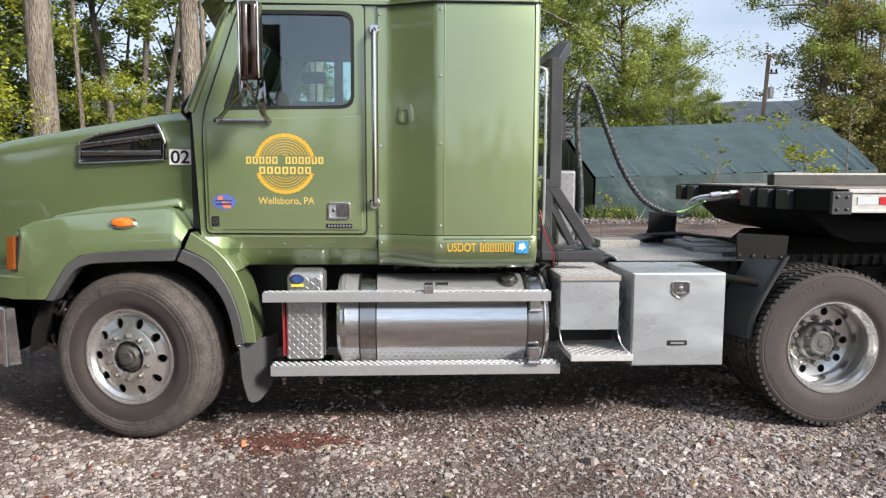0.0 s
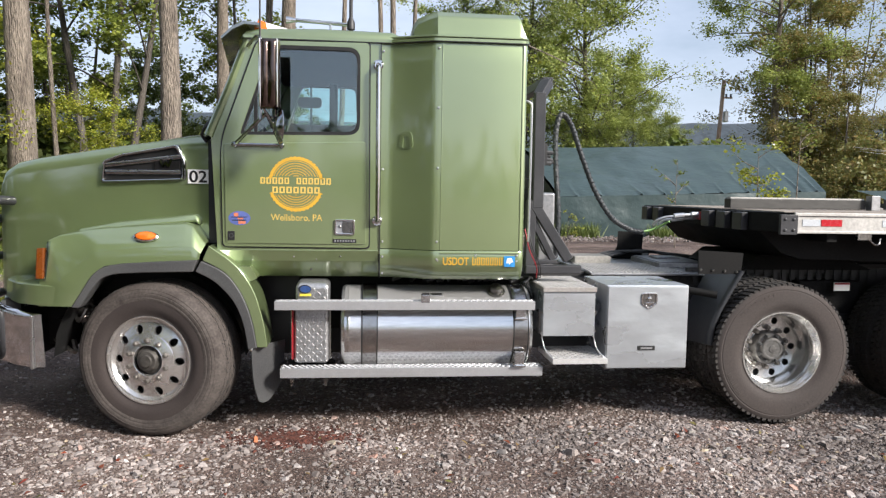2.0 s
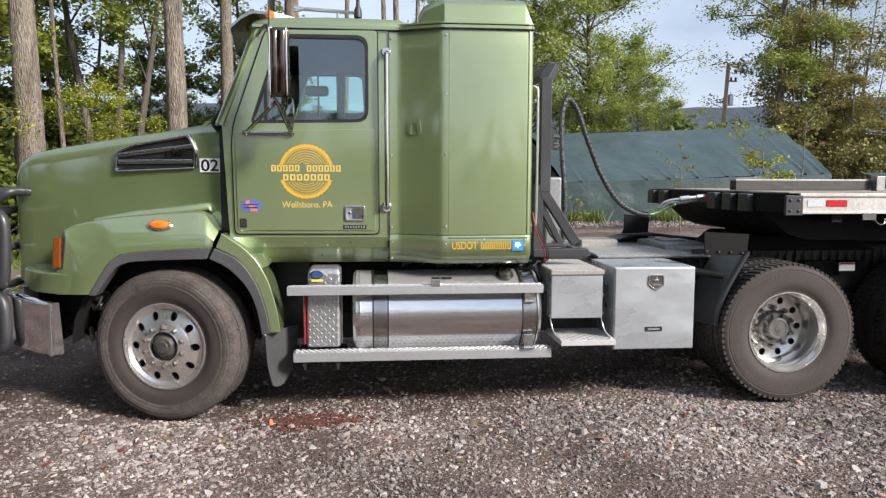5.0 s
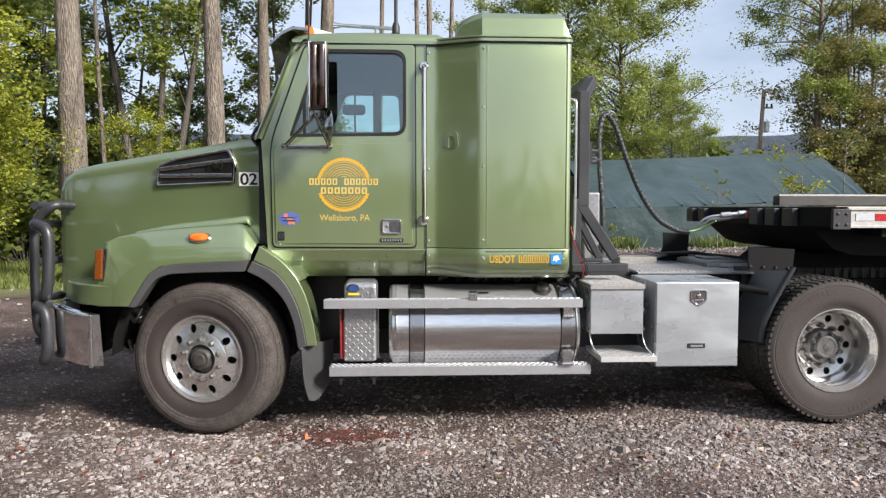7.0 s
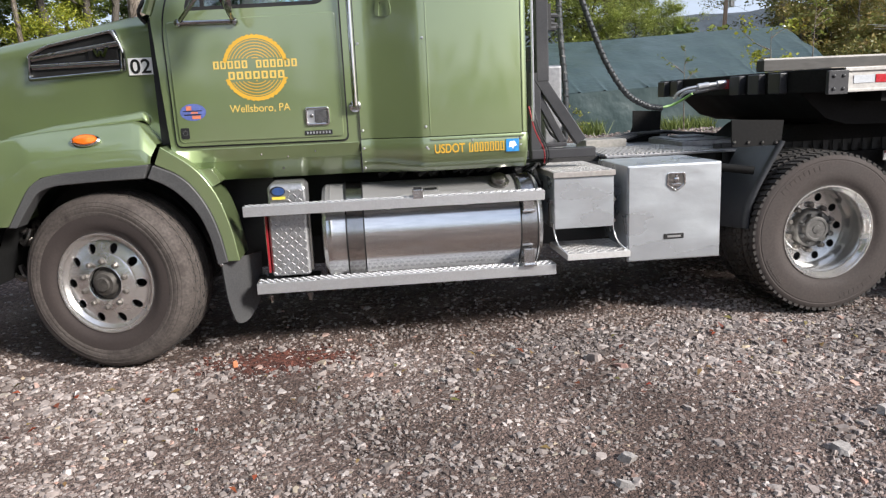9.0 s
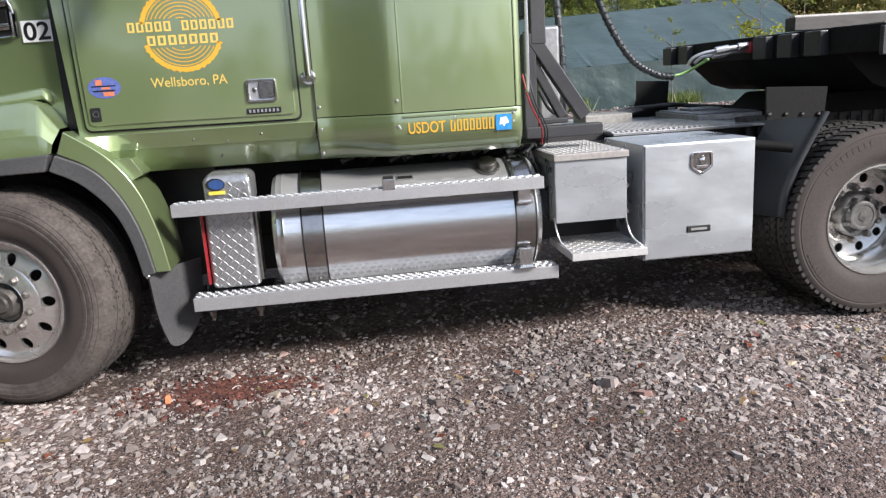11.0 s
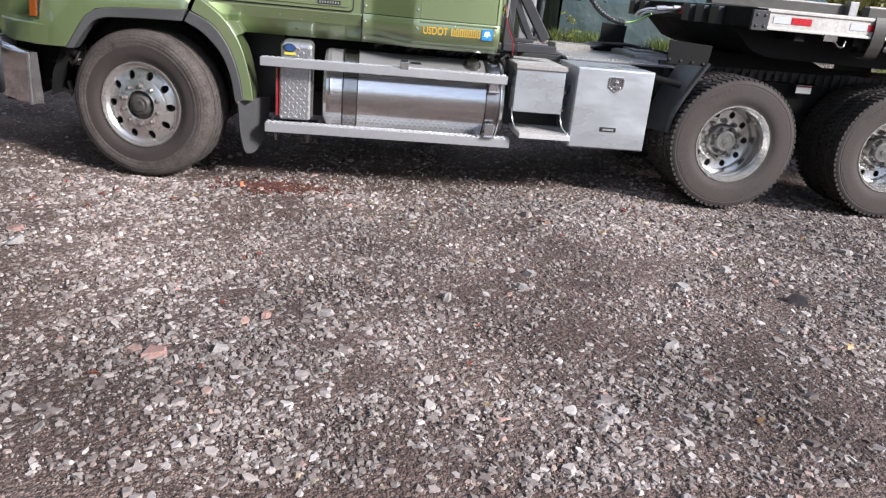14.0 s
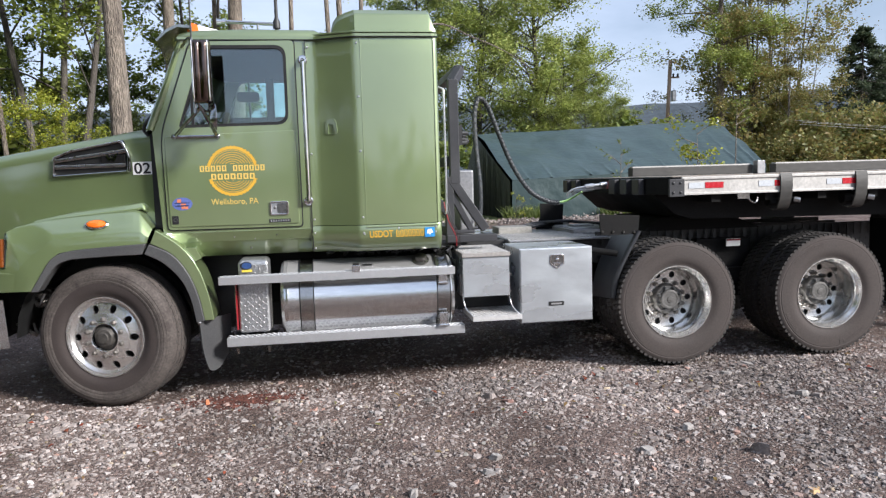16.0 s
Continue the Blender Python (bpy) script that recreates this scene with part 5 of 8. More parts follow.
def drive_wheel(m, inner=True):
    bm = bmesh.new()
    lathe(bm, [(0.318, 0.03), (0.318, 0.012), (0.314, 0.005), (0.306, 0.005), (0.300, 0.014), (0.296, 0.03), (0.282, 0.042), (0.278, 0.06), (0.282, 0.066), (0.278, 0.12), (0.27, 0.135), (0.270, 0.2), (0.262, 0.24), (0.25, 0.256)], 72, m)
    prism(bm, circle(0.262), 0.25, 0.265, hole_ring(10, 0.216, 0.026, 0.029) + [circle(0.1, 24)], m)
    lathe(bm, [(0.178, 0.25), (0.174, 0.242), (0.136, 0.240), (0.132, 0.25)], 48, m)
    wh = part("wheel", bm, WHEELD, truck, "deep-dished polished aluminium drive wheel", smooth=40)
    bm = bmesh.new()
    tyre(bm, 0.528, 0.316, 0.27, m, True)
    part("tyre", bm, RUBBER, wh, "dusty black drive tyre", smooth=30)
    wall_marks(m, 0.43, 0.462, -0.010, ((100, 142, 9), (282, 318, 8), (200, 226, 6)), wh)
    rows = [(0.0, 0.215, 0.0), (0.25, 0.42, 0.35), (0.58, 0.75, 0.0), (0.785, 1.0, 0.45)]
    bm = bmesh.new()
    tread(bm, 0.528, 0.27, m, 72, rows, 0.011)
    part("tread_relief", bm, TREAD, wh, "deep lugged tread")
    bm = bmesh.new()
    lathe(bm, [(0.132, 0.26), (0.130, 0.19), (0.122, 0.176), (0.118, 0.172), (0.09, 0.17), (0.086, 0.145), (0.078, 0.138), (0.066, 0.138), (0.062, 0.142), (0.03, 0.142), (0.026, 0.136), (0.0005, 0.134)], 32, m)
    part("hub", bm, surface("grey_hub", (0.10, 0.096, 0.092), (0.15, 0.145, 0.14), 0.5, 0.5, (14, 70), 0.25), wh, "dull grey axle hub")
    nuts(wh, m, 8, 0.104, 0.172, 0.013, 0.03, "hub_stud")
    nuts(wh, m, 10, 0.158, 0.244, 0.0185, 0.04)
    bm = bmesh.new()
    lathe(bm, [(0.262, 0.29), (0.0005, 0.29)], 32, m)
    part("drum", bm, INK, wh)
    if inner:
        m2 = m @ Matrix.Translation((0, 0.33, 0))
        bm = bmesh.new()
        tyre(bm, 0.528, 0.316, 0.27, m2, True)
        part("inner_tyre", bm, TREAD, wh, smooth=30)
        bm = bmesh.new()
        tread(bm, 0.528, 0.27, m2, 72, rows, 0.011)
        part("inner_tread_relief", bm, TREAD, wh)
    return wh

DRIVE_X = (2.682, 4.125)
steer = Matrix.Rotation(radians(-14), 4, "Z")
front_wheel(Matrix.Translation((-1.992, 4.945, 0.503)) @ steer)
front_wheel(Matrix.Translation((-1.992, 2 * CY - 4.945, 0.503)) @ steer @ Matrix.Rotation(radians(180), 4, "Z"))
for x in DRIVE_X:
    drive_wheel(Matrix.Translation((x, 4.92, 0.53)))
    drive_wheel(Matrix.Translation((x, 2 * CY - 4.92, 0.525)) @ Matrix.Rotation(radians(180), 4, "Z"), True)
bm = bmesh.new()
for x in DRIVE_X:
    tube(bm, [(x, 5.3, 0.535), (x, 7.05, 0.535)], 0.12, 14)
    lathe(bm, [(0.02, -0.2), (0.2, -0.16), (0.22, 0), (0.2, 0.16), (0.02, 0.2)], 20, Matrix.Translation((x, CY, 0.535)) @ Matrix.Rotation(radians(90), 4, "Z"))
box(bm, 2.4, 4.5, 5.55, 5.7, 0.62, 0.72)
box(bm, 3.2, 3.75, 5.58, 5.74, 0.55, 1.0)
part("drive_axle", bm, FRAME, truck, "black drive axles and suspension beams")

# fuel tank
TX0, TX1, TY, TZ, TR = -0.655, 0.752, 5.215, 0.70, 0.308
turn = Matrix.Translation((TX0, TY, TZ)) @ Matrix.Rotation(radians(-90), 4, "Z")
L = TX1 - TX0
bm = bmesh.new()
lathe(bm, [(0.0005, -0.002), (TR - 0.05, 0.0), (TR - 0.018, 0.008), (TR, 0.03), (TR, 0.05), (TR + 0.003, 0.06), (TR, 0.07), (TR, L - 0.07), (TR + 0.003, L - 0.06), (TR, L - 0.05), (TR, L - 0.03), (TR - 0.018, L - 0.008), (TR - 0.05, L), (0.0005, L)], 72, turn)
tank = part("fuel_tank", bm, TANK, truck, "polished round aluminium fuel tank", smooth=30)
# unseen far twin, added to block sky light from beneath the truck
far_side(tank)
for xs in (0.155, 1.255):
    bm = bmesh.new()
    lathe(bm, [(TR + 0.001, xs), (TR + 0.006, xs), (TR + 0.006, xs + 0.108), (TR + 0.001, xs + 0.108)], 72, turn)
    st = part("tank_strap", bm, STRAPT, tank, "polished steel tank strap")
    bm = bmesh.new()
    lathe(bm, [(TR + 0.007, xs - 0.004), (TR + 0.009, xs - 0.004), (TR + 0.009, xs + 0.004), (TR + 0.007, xs + 0.004)], 72, turn)
    lathe(bm, [(TR + 0.007, xs + 0.104), (TR + 0.009, xs + 0.104), (TR + 0.009, xs + 0.112), (TR + 0.007, xs + 0.112)], 72, turn)
    part("strap_liner", bm, INK, st)
bm = bmesh.new()
lathe(bm, [(0.068, 0.03), (0.068, -0.012), (0.05, -0.018), (0.048, -0.045), (0.04, -0.05), (0.0005, -0.05)], 28, Matrix.Translation((0.49, 5.08, 0.975)) @ Matrix.Rotation(radians(-62), 4, "X"))
part("filler_cap", bm, STRAP, tank, "round dull metal filler cap")
bm = boxes((-0.02, 0.07, 0, 0.004, -0.015, 0.015))
bmesh.ops.transform(bm, matrix=Matrix.Translation((0.02, 5.045, 0.962)) @ Matrix.Rotation(radians(-56), 4, "X"), verts=bm.verts)
tp = part("tank_plate", bm, DULL, tank, "small stamped tank plate", bevel=0.004)
bm = boxes((-0.014, 0.064, -0.002, 0.0, -0.010, 0.010))
bmesh.ops.transform(bm, matrix=Matrix.Translation((0.02, 5.045, 0.962)) @ Matrix.Rotation(radians(-56), 4, "X"), verts=bm.verts)
part("plate_field", bm, INK, tp)
for z0, z1, y in ((0.80, 0.92, 4.885), (0.45, 0.56, 4.895)):
    bm = boxes((0.61, 0.68, y, y + 0.02, z0, z1), (0.60, 0.69, y - 0.02, y + 0.1, z0, z0 + 0.014))
    part("step_bracket", bm, ALU, tank, "aluminium step bracket", bevel=0.004)
bm = bmesh.new()
for i in range(8):
    a = radians(40 + i * 12)
    tube(bm, [(0.76 - 0.01 * i, 5.215 - 0.2 * math.cos(a), 0.82 + 0.2 * math.sin(a)), (0.765, 5.25, 1.05)], 0.006, 5)
part("tank_lines", bm, BLACK, tank)


def lozenges(bm, x0, x1, y0, y1, z, pitch=0.03, h=0.0025, m=None, size=0.011):
    """Raised bars of tread plate, turned by turns."""
    vs_all = []
    nx, ny = int((x1 - x0) / pitch), max(1, int((y1 - y0) / pitch))
    for i in range(nx):
        for j in range(ny):
            cx, cy = x0 + (i + 0.5) * (x1 - x0) / nx, y0 + (j + 0.5) * (y1 - y0) / ny
            a = radians(45 if (i + j) % 2 else -45)
            c, s = math.cos(a), math.sin(a)
            P = []
            for u, v, w in ((-size, 0, 0), (0, -size * 0.24, 0), (size, 0, 0), (0, size * 0.24, 0), (-size * 0.5, 0, h), (size * 0.5, 0, h)):
                P.append(bm.verts.new((cx + u * c - v * s, cy + u * s + v * c, z + w)))
            for f in ((0, 1, 4), (1, 5, 4), (1, 2, 5), (2, 3, 5), (3, 4, 5), (3, 0, 4)):
                bm.faces.new([P[k] for k in f])
            vs_all += P
    if m:
        bmesh.ops.transform(bm, matrix=m, verts=vs_all)
    return bm


# two running steps beside the tank, with gripping tops
for x0, x1, y0, y1, z0, z1 in ((-1.106, 0.737, 4.838, 4.93, 0.877, 0.938), (-1.076, 0.82, 4.905, 5.04, 0.379, 0.446)):
    bm = boxes((x0, x1, y0, y0 + 0.006, z0, z1), (x0, x1, y0 + 0.006, y1, z1 - 0.006, z1), (x0, x1, y1 - 0.006, y1, z0, z1 - 0.006), (x0, x0 + 0.005, y0 + 0.006, y1 - 0.006, z0, z1 - 0.006), (x1 - 0.005, x1, y0 + 0.006, y1 - 0.006, z0, z1 - 0.006))
    stp = part("running_step", bm, STEPA, truck, "aluminium running step with a toothed top", bevel=0.002)
    # toothed cups of the grip
    bm = bmesh.new()
    nx, ny = int((x1 - x0) / 0.042), 2 if y1 - y0 < 0.1 else 3
    for i in range(nx):
        for j in range(ny):
            cx = x0 + (i + 0.5 + (0.5 if j % 2 else 0)) * (x1 - x0) / (nx + 0.5)
            cy = y0 + 0.02 + (j + 0.2) * (y1 - y0 - 0.03) / ny
            r0 = 0.016
            top = [bm.verts.new((cx + r0 * math.cos(a), cy + r0 * 0.7 * math.sin(a), z1)) for a in [math.pi * 2 * k / 8 for k in range(8)]]
            up = [bm.verts.new((cx + r0 * 0.75 * math.cos(a), cy + r0 * 0.5 * math.sin(a), z1 + 0.005 + (0.002 if k % 2 else 0))) for k, a in enumerate([math.pi * 2 * k / 8 for k in range(8)])]
            dn = [bm.verts.new((cx + r0 * 0.5 * math.cos(a), cy + r0 * 0.33 * math.sin(a), z1 + 0.001)) for a in [math.pi * 2 * k / 8 for k in range(8)]]
            for k in range(8):
                q = (k + 1) % 8
                bm.faces.new((top[k], top[q], up[q], up[k]))
                bm.faces.new((up[k], up[q], dn[q], dn[k]))
            bm.faces.new(dn)
    part("grip_teeth", bm, GRIP, stp, "raised gripping teeth")
bm = boxes((-0.085, -0.02, 4.835, 4.86, 0.93, 0.985))
box(bm, -0.08, -0.025, 4.86, 4.93, 0.945, 0.98)
part("step_bracket", bm, ALU, truck, "small upright step bracket", bevel=0.003)
bm = boxes((-0.078, -0.027, 4.838, 4.85, 0.986, 1.0))
part("bracket_grille", bm, INK, truck)
bm = boxes((-1.09, -1.06, 5.04, 5.2, 0.40, 0.44), (-1.05, -0.7, 5.1, 5.3, 0.38, 0.42))
for x in (-1.0, -0.76):
    lathe(bm, [(0.02, 0), (0.02, -0.015), (0.012, -0.03), (0.012, -0.05)], 8, Matrix.Translation((x, 4.98, 0.355)) @ Matrix.Rotation(radians(90), 4, "X"))
part("step_support", bm, STRAP, truck)

# tread-plate battery box with its cover
bm = boxes((-0.985, -0.738, 4.965, 5.22, 0.47, 0.9))
bt = part("battery_box", bm, BATT, truck, "tread-plate battery box", bevel=0.025)
bm = bmesh.new()
loft(bm, [[(-0.975, 5.0, 0.9), (-0.738, 5.0, 0.9), (-0.738, 5.22, 0.9), (-0.975, 5.22, 0.9)], [(-0.975, 4.99, 1.02), (-0.738, 4.99, 1.02), (-0.738, 5.22, 1.03), (-0.975, 5.22, 1.03)], [(-0.955, 5.02, 1.055), (-0.755, 5.02, 1.055), (-0.755, 5.22, 1.06), (-0.955, 5.22, 1.06)]])
part("battery_cover", bm, BATT, bt, bevel=0.02)
bm = bmesh.new()
upright = Matrix.Rotation(radians(90), 4, "X")
lozenges(bm, -0.975, -0.748, 0.48, 0.87, 0.0, 0.027, 0.003, Matrix.Translation((0, 4.9645, 0)) @ upright, 0.0175)
lozenges(bm, -0.86, -0.752, 0.93, 1.02, 0.0, 0.027, 0.003, Matrix.Translation((0, 4.9885, 0)) @ upright, 0.0175)
part("plate_pattern", bm, GRIP, bt, "raised tread bars")
bm = boxes((-1.0, -0.988, 4.965, 5.2, 0.5, 0.87))
part("side_strip", bm, RED, bt, "red side strip")
bm = bmesh.new()
bm.faces.new([bm.verts.new((-0.91 + 0.047 * math.cos(a), 4.9835, 1.005 + 0.032 * math.sin(a))) for a in [2 * math.pi * i / 24 for i in range(24)]])
ov = part("oval_sticker", bm, INK, bt, "blue oval sticker with dark rim")
bm = bmesh.new()
bm.faces.new([bm.verts.new((-0.905 + 0.038 * math.cos(a), 4.982, 1.005 + 0.025 * math.sin(a))) for a in [2 * math.pi * i / 24 for i in range(24)]])
part("sticker_face", bm, surface("navy_decal", (0.018, 0.045, 0.14), (0.022, 0.055, 0.17), 0.4, 0, (6, 60), 0.0), ov)
bm = boxes((-0.945, -0.865, 4.9815, 4.986, 0.955, 0.972))
part("warning_label", bm, YELLOW, bt, "yellow warning label")
for x in (-1.0, -0.73):
    bm = bmesh.new()
    lathe(bm, [(0.016, 0), (0.016, -0.02), (0.0005, -0.025)], 10, Matrix.Translation((x, 4.97, 0.885)))
    tube(bm, [(x, 4.99, 0.88), (x, 4.99, 0.5)], 0.007, 6)
    part("cover_clamp", bm, STRAP, bt)

# step box with folding step
bm = boxes((0.815, 1.205, 4.915, 5.58, 0.67, 0.998))
sb = part("step_box", bm, TANKBOX, truck, "aluminium step box with tread-plate lid", bevel=0.006)
bm = boxes((0.808, 1.212, 4.90, 5.62, 0.998, 1.034))
lid = part("lid", bm, LIDM, sb, bevel=0.004)
bm = bmesh.new()
lozenges(bm, 0.82, 1.2, 4.91, 5.60, 1.0345, 0.031, 0.004, None, 0.019)
part("lid_pattern", bm, RIBM, lid, "raised tread bars")
# black sheets put the shade behind the folding step into the shape
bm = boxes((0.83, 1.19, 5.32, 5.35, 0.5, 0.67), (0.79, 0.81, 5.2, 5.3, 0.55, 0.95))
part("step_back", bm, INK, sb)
for x in (0.815, 1.205):
    bm = bmesh.new()
    tube(bm, smoothline([(x - 0.004, 4.93, 0.70), (x + 0.004, 4.922, 0.63), (x + 0.022, 4.90, 0.57), (x + 0.06, 4.87, 0.525), (x + 0.08, 4.85, 0.49)], 4), 0.005, 8)
    part("step_arm", bm, ALU, sb)
bm = boxes((0.875, 1.285, 4.83, 4.837, 0.48, 0.52), (0.875, 1.285, 4.837, 5.28, 0.512, 0.519), (0.875, 0.882, 4.837, 5.28, 0.48, 0.512), (1.278, 1.285, 4.837, 5.28, 0.48, 0.512))
fs = part("folding_step", bm, RIBM, sb, bevel=0.002)
bm = bmesh.new()
lozenges(bm, 0.885, 1.275, 4.84, 5.27, 0.5195, 0.031, 0.004, None, 0.019)
part("step_pattern", bm, RIBM, fs)
for x in (0.806, 1.22):
    bm = boxes((x - 0.006, x + 0.006, 4.98, 5.02, 0.68, 0.86))
    for z in (0.70, 0.84):
        tube(bm, [(x, 4.95, z), (x, 5.05, z)], 0.012, 8)
    part("hinge", bm, STRAP, sb)

# tool box
bm = boxes((1.287, 1.913, 4.905, 5.5, 0.426, 1.05))
tb = part("tool_box", bm, TANKBOX, truck, "smudged aluminium tool box", bevel=0.006)
# added twin out of view, which also shuts light out under the truck
far_side(tb)
bm = boxes((1.295, 1.905, 4.893, 4.906, 0.434, 1.042))
dr = part("box_door", bm, TANKBOX, tb, "flat aluminium box door", bevel=0.004)
bm = bmesh.new()
prism(bm, rounded([(1.545, 0.995), (1.665, 0.995), (1.668, 0.915), (1.605, 0.872), (1.542, 0.915)], 0.018), 4.884, 4.895, [rounded([(1.557, 0.985), (1.653, 0.985), (1.656, 0.92), (1.605, 0.886), (1.554, 0.92)], 0.014)])
la = part("box_latch", bm, CHROME, dr, "chrome folding latch", bevel=0.003)
bm = bmesh.new()
prism(bm, rounded([(1.557, 0.985), (1.653, 0.985), (1.656, 0.92), (1.605, 0.886), (1.554, 0.92)], 0.014), 4.891, 4.8945)
part("latch_cup", bm, STRAP, la)
bm = boxes((1.575, 1.64, 4.885, 4.892, 0.908, 0.925), (1.6, 1.615, 4.884, 4.892, 0.93, 0.975))
bolt(bm, 1.607, 4.889, 0.95, 0.018, 0.006)
part("latch_handle", bm, CHROME, la, bevel=0.003)
bm = boxes((1.528, 1.662, 4.887, 4.895, 0.566, 0.602))
bh = part("box_handle", bm, INK, dr, "black maker label on the box door", bevel=0.004)
bm = boxes((1.55, 1.64, 4.8845, 4.8875, 0.577, 0.590))
part("label_bar", bm, DULL, bh)

# deck behind the sleeper
bm = boxes((1.37, 2.62, 5.57, 6.9, 1.045, 1.065))
dk = part("deck_plate", bm, DECKA, truck, "aluminium tread-plate deck", bevel=0.004)
bm = bmesh.new()
for i in range(24):
    beam(bm, (1.38 + 0.034 * i, 5.6, 1.066), (1.44 + 0.034 * i, 6.35, 1.066), 0.017, 0.014)
part("deck_ribs", bm, RIBM, dk)
bm = boxes((2.12, 2.58, 5.99, 6.7, 1.065, 1.108), (2.14, 2.56, 6.01, 6.68, 1.108, 1.118), (2.22, 2.45, 6.3, 6.5, 1.118, 1.135))
part("deck_hatch", bm, DECKA, dk, "raised aluminium hatch on the deck", bevel=0.008)
bm = boxes((1.45, 1.8, 6.35, 6.65, 1.065, 1.135))
part("deck_box", bm, surface("pale_box", (0.27, 0.258, 0.235), (0.2, 0.19, 0.175), 0.6), truck, bevel=0.01)
# headache rack
for y in (5.22, 7.06):
    back = 0.10 if y < CY else -0.10
    bm = bmesh.new()
    beam(bm, (0.82, y, 1.60), (0.82, y, 2.47), 0.083, 0.083)
    beam(bm, (0.815, y, 2.44), (0.90, y + back, 2.565), 0.083, 0.075)
    rk = part("rack_post", bm, RACKM, truck, "black square-tube rack post", bevel=0.008)
    bm = bmesh.new()
    beam(bm, (0.768, y, 1.10), (0.772, y, 1.66), 0.072, 0.072)
    part("rack_leg", bm, RACKM, rk, bevel=0.008)
    bm = bmesh.new()
    beam(bm, (0.775, y - 0.004, 1.66), (1.075, y - 0.004, 1.205), 0.07, 0.075)
    part("rack_brace", bm, RACKM, rk, bevel=0.006)
    bm = bmesh.new()
    beam(bm, (0.775, y + 0.004, 1.54), (0.955, y + 0.004, 1.205), 0.05, 0.05)
    part("rack_brace", bm, RACKM, rk, bevel=0.006)
    bm = boxes((0.735, 1.17, y - 0.045, y + 0.045, 1.10, 1.165), (0.80, 0.98, y - 0.03, y + 0.03, 1.175, 1.205))
    part("rack_foot", bm, RACKM, rk, bevel=0.008)
bm = boxes((0.86, 0.945, 5.32, 6.96, 2.535, 2.605))
rx = part("rack_crossbar", bm, RACKM, truck, "black rack crossbar", bevel=0.01)
bm = boxes((0.74, 0.80, 5.26, 7.02, 1.75, 1.83), (0.74, 0.79, 5.26, 7.02, 1.15, 1.23))
part("rack_rail", bm, RACKM, truck, bevel=0.008)
bm = boxes((0.92, 1.06, 5.60, 6.0, 1.07, 1.72))
part("air_tank_box", bm, DECKA, truck, "grey box behind the rack", bevel=0.02)
bm = bmesh.new()
rnd = random.Random(21)
for i in range(9):
    y, z = 5.35 + 0.1 * rnd.random(), 1.95 + 0.12 * rnd.random()
    tube(bm, [(0.87, y, z), (0.95 + 0.04 * rnd.random(), y + 0.05, z)], 0.018, 8)
box(bm, 0.84, 0.91, 5.3, 5.5, 1.93, 2.1)
part("hose_couplings", bm, BLACK, truck, "black hose couplings on the rack")
bm = piped([(0.665, 5.0, 2.38), (0.70, 4.99, 2.36), (0.708, 4.985, 2.28), (0.708, 4.985, 1.45), (0.70, 4.99, 1.36)], 0.009, 8, 4)
part("edge_handle", bm, DULL, truck, "long pale grab handle on the sleeper edge")
for k, (mt, dx) in enumerate(((RED, 0.0), (BLACK, 0.015), (BLACK, 0.03))):
    bm = piped([(0.70 + dx, 5.08, 1.45), (0.73 + dx, 5.05, 1.3), (0.79 + dx, 5.06, 1.17), (0.80 + dx, 5.1, 1.08)], 0.0045, 6, 5)
    part("cable", bm, mt, truck)
bm = piped([(0.9, 5.5, 1.35), (0.95, 5.45, 1.24), (1.05, 5.5, 1.2), (1.08, 5.6, 1.3)], 0.014, 8, 6)
part("cable", bm, BLACK, truck)

for k in range(3):
    bm = piped([(1.72, 6.62 + 0.05 * k, 1.085), (1.95, 6.80 + 0.04 * k, 1.10 + 0.015 * k), (2.25, 6.86 - 0.05 * k, 1.15), (2.55, 6.80 + 0.05 * k, 1.12), (2.8, 6.7, 1.10)], 0.016, 8, 6)
    part("cable", bm, BLACK, truck, "black line lying on the deck")

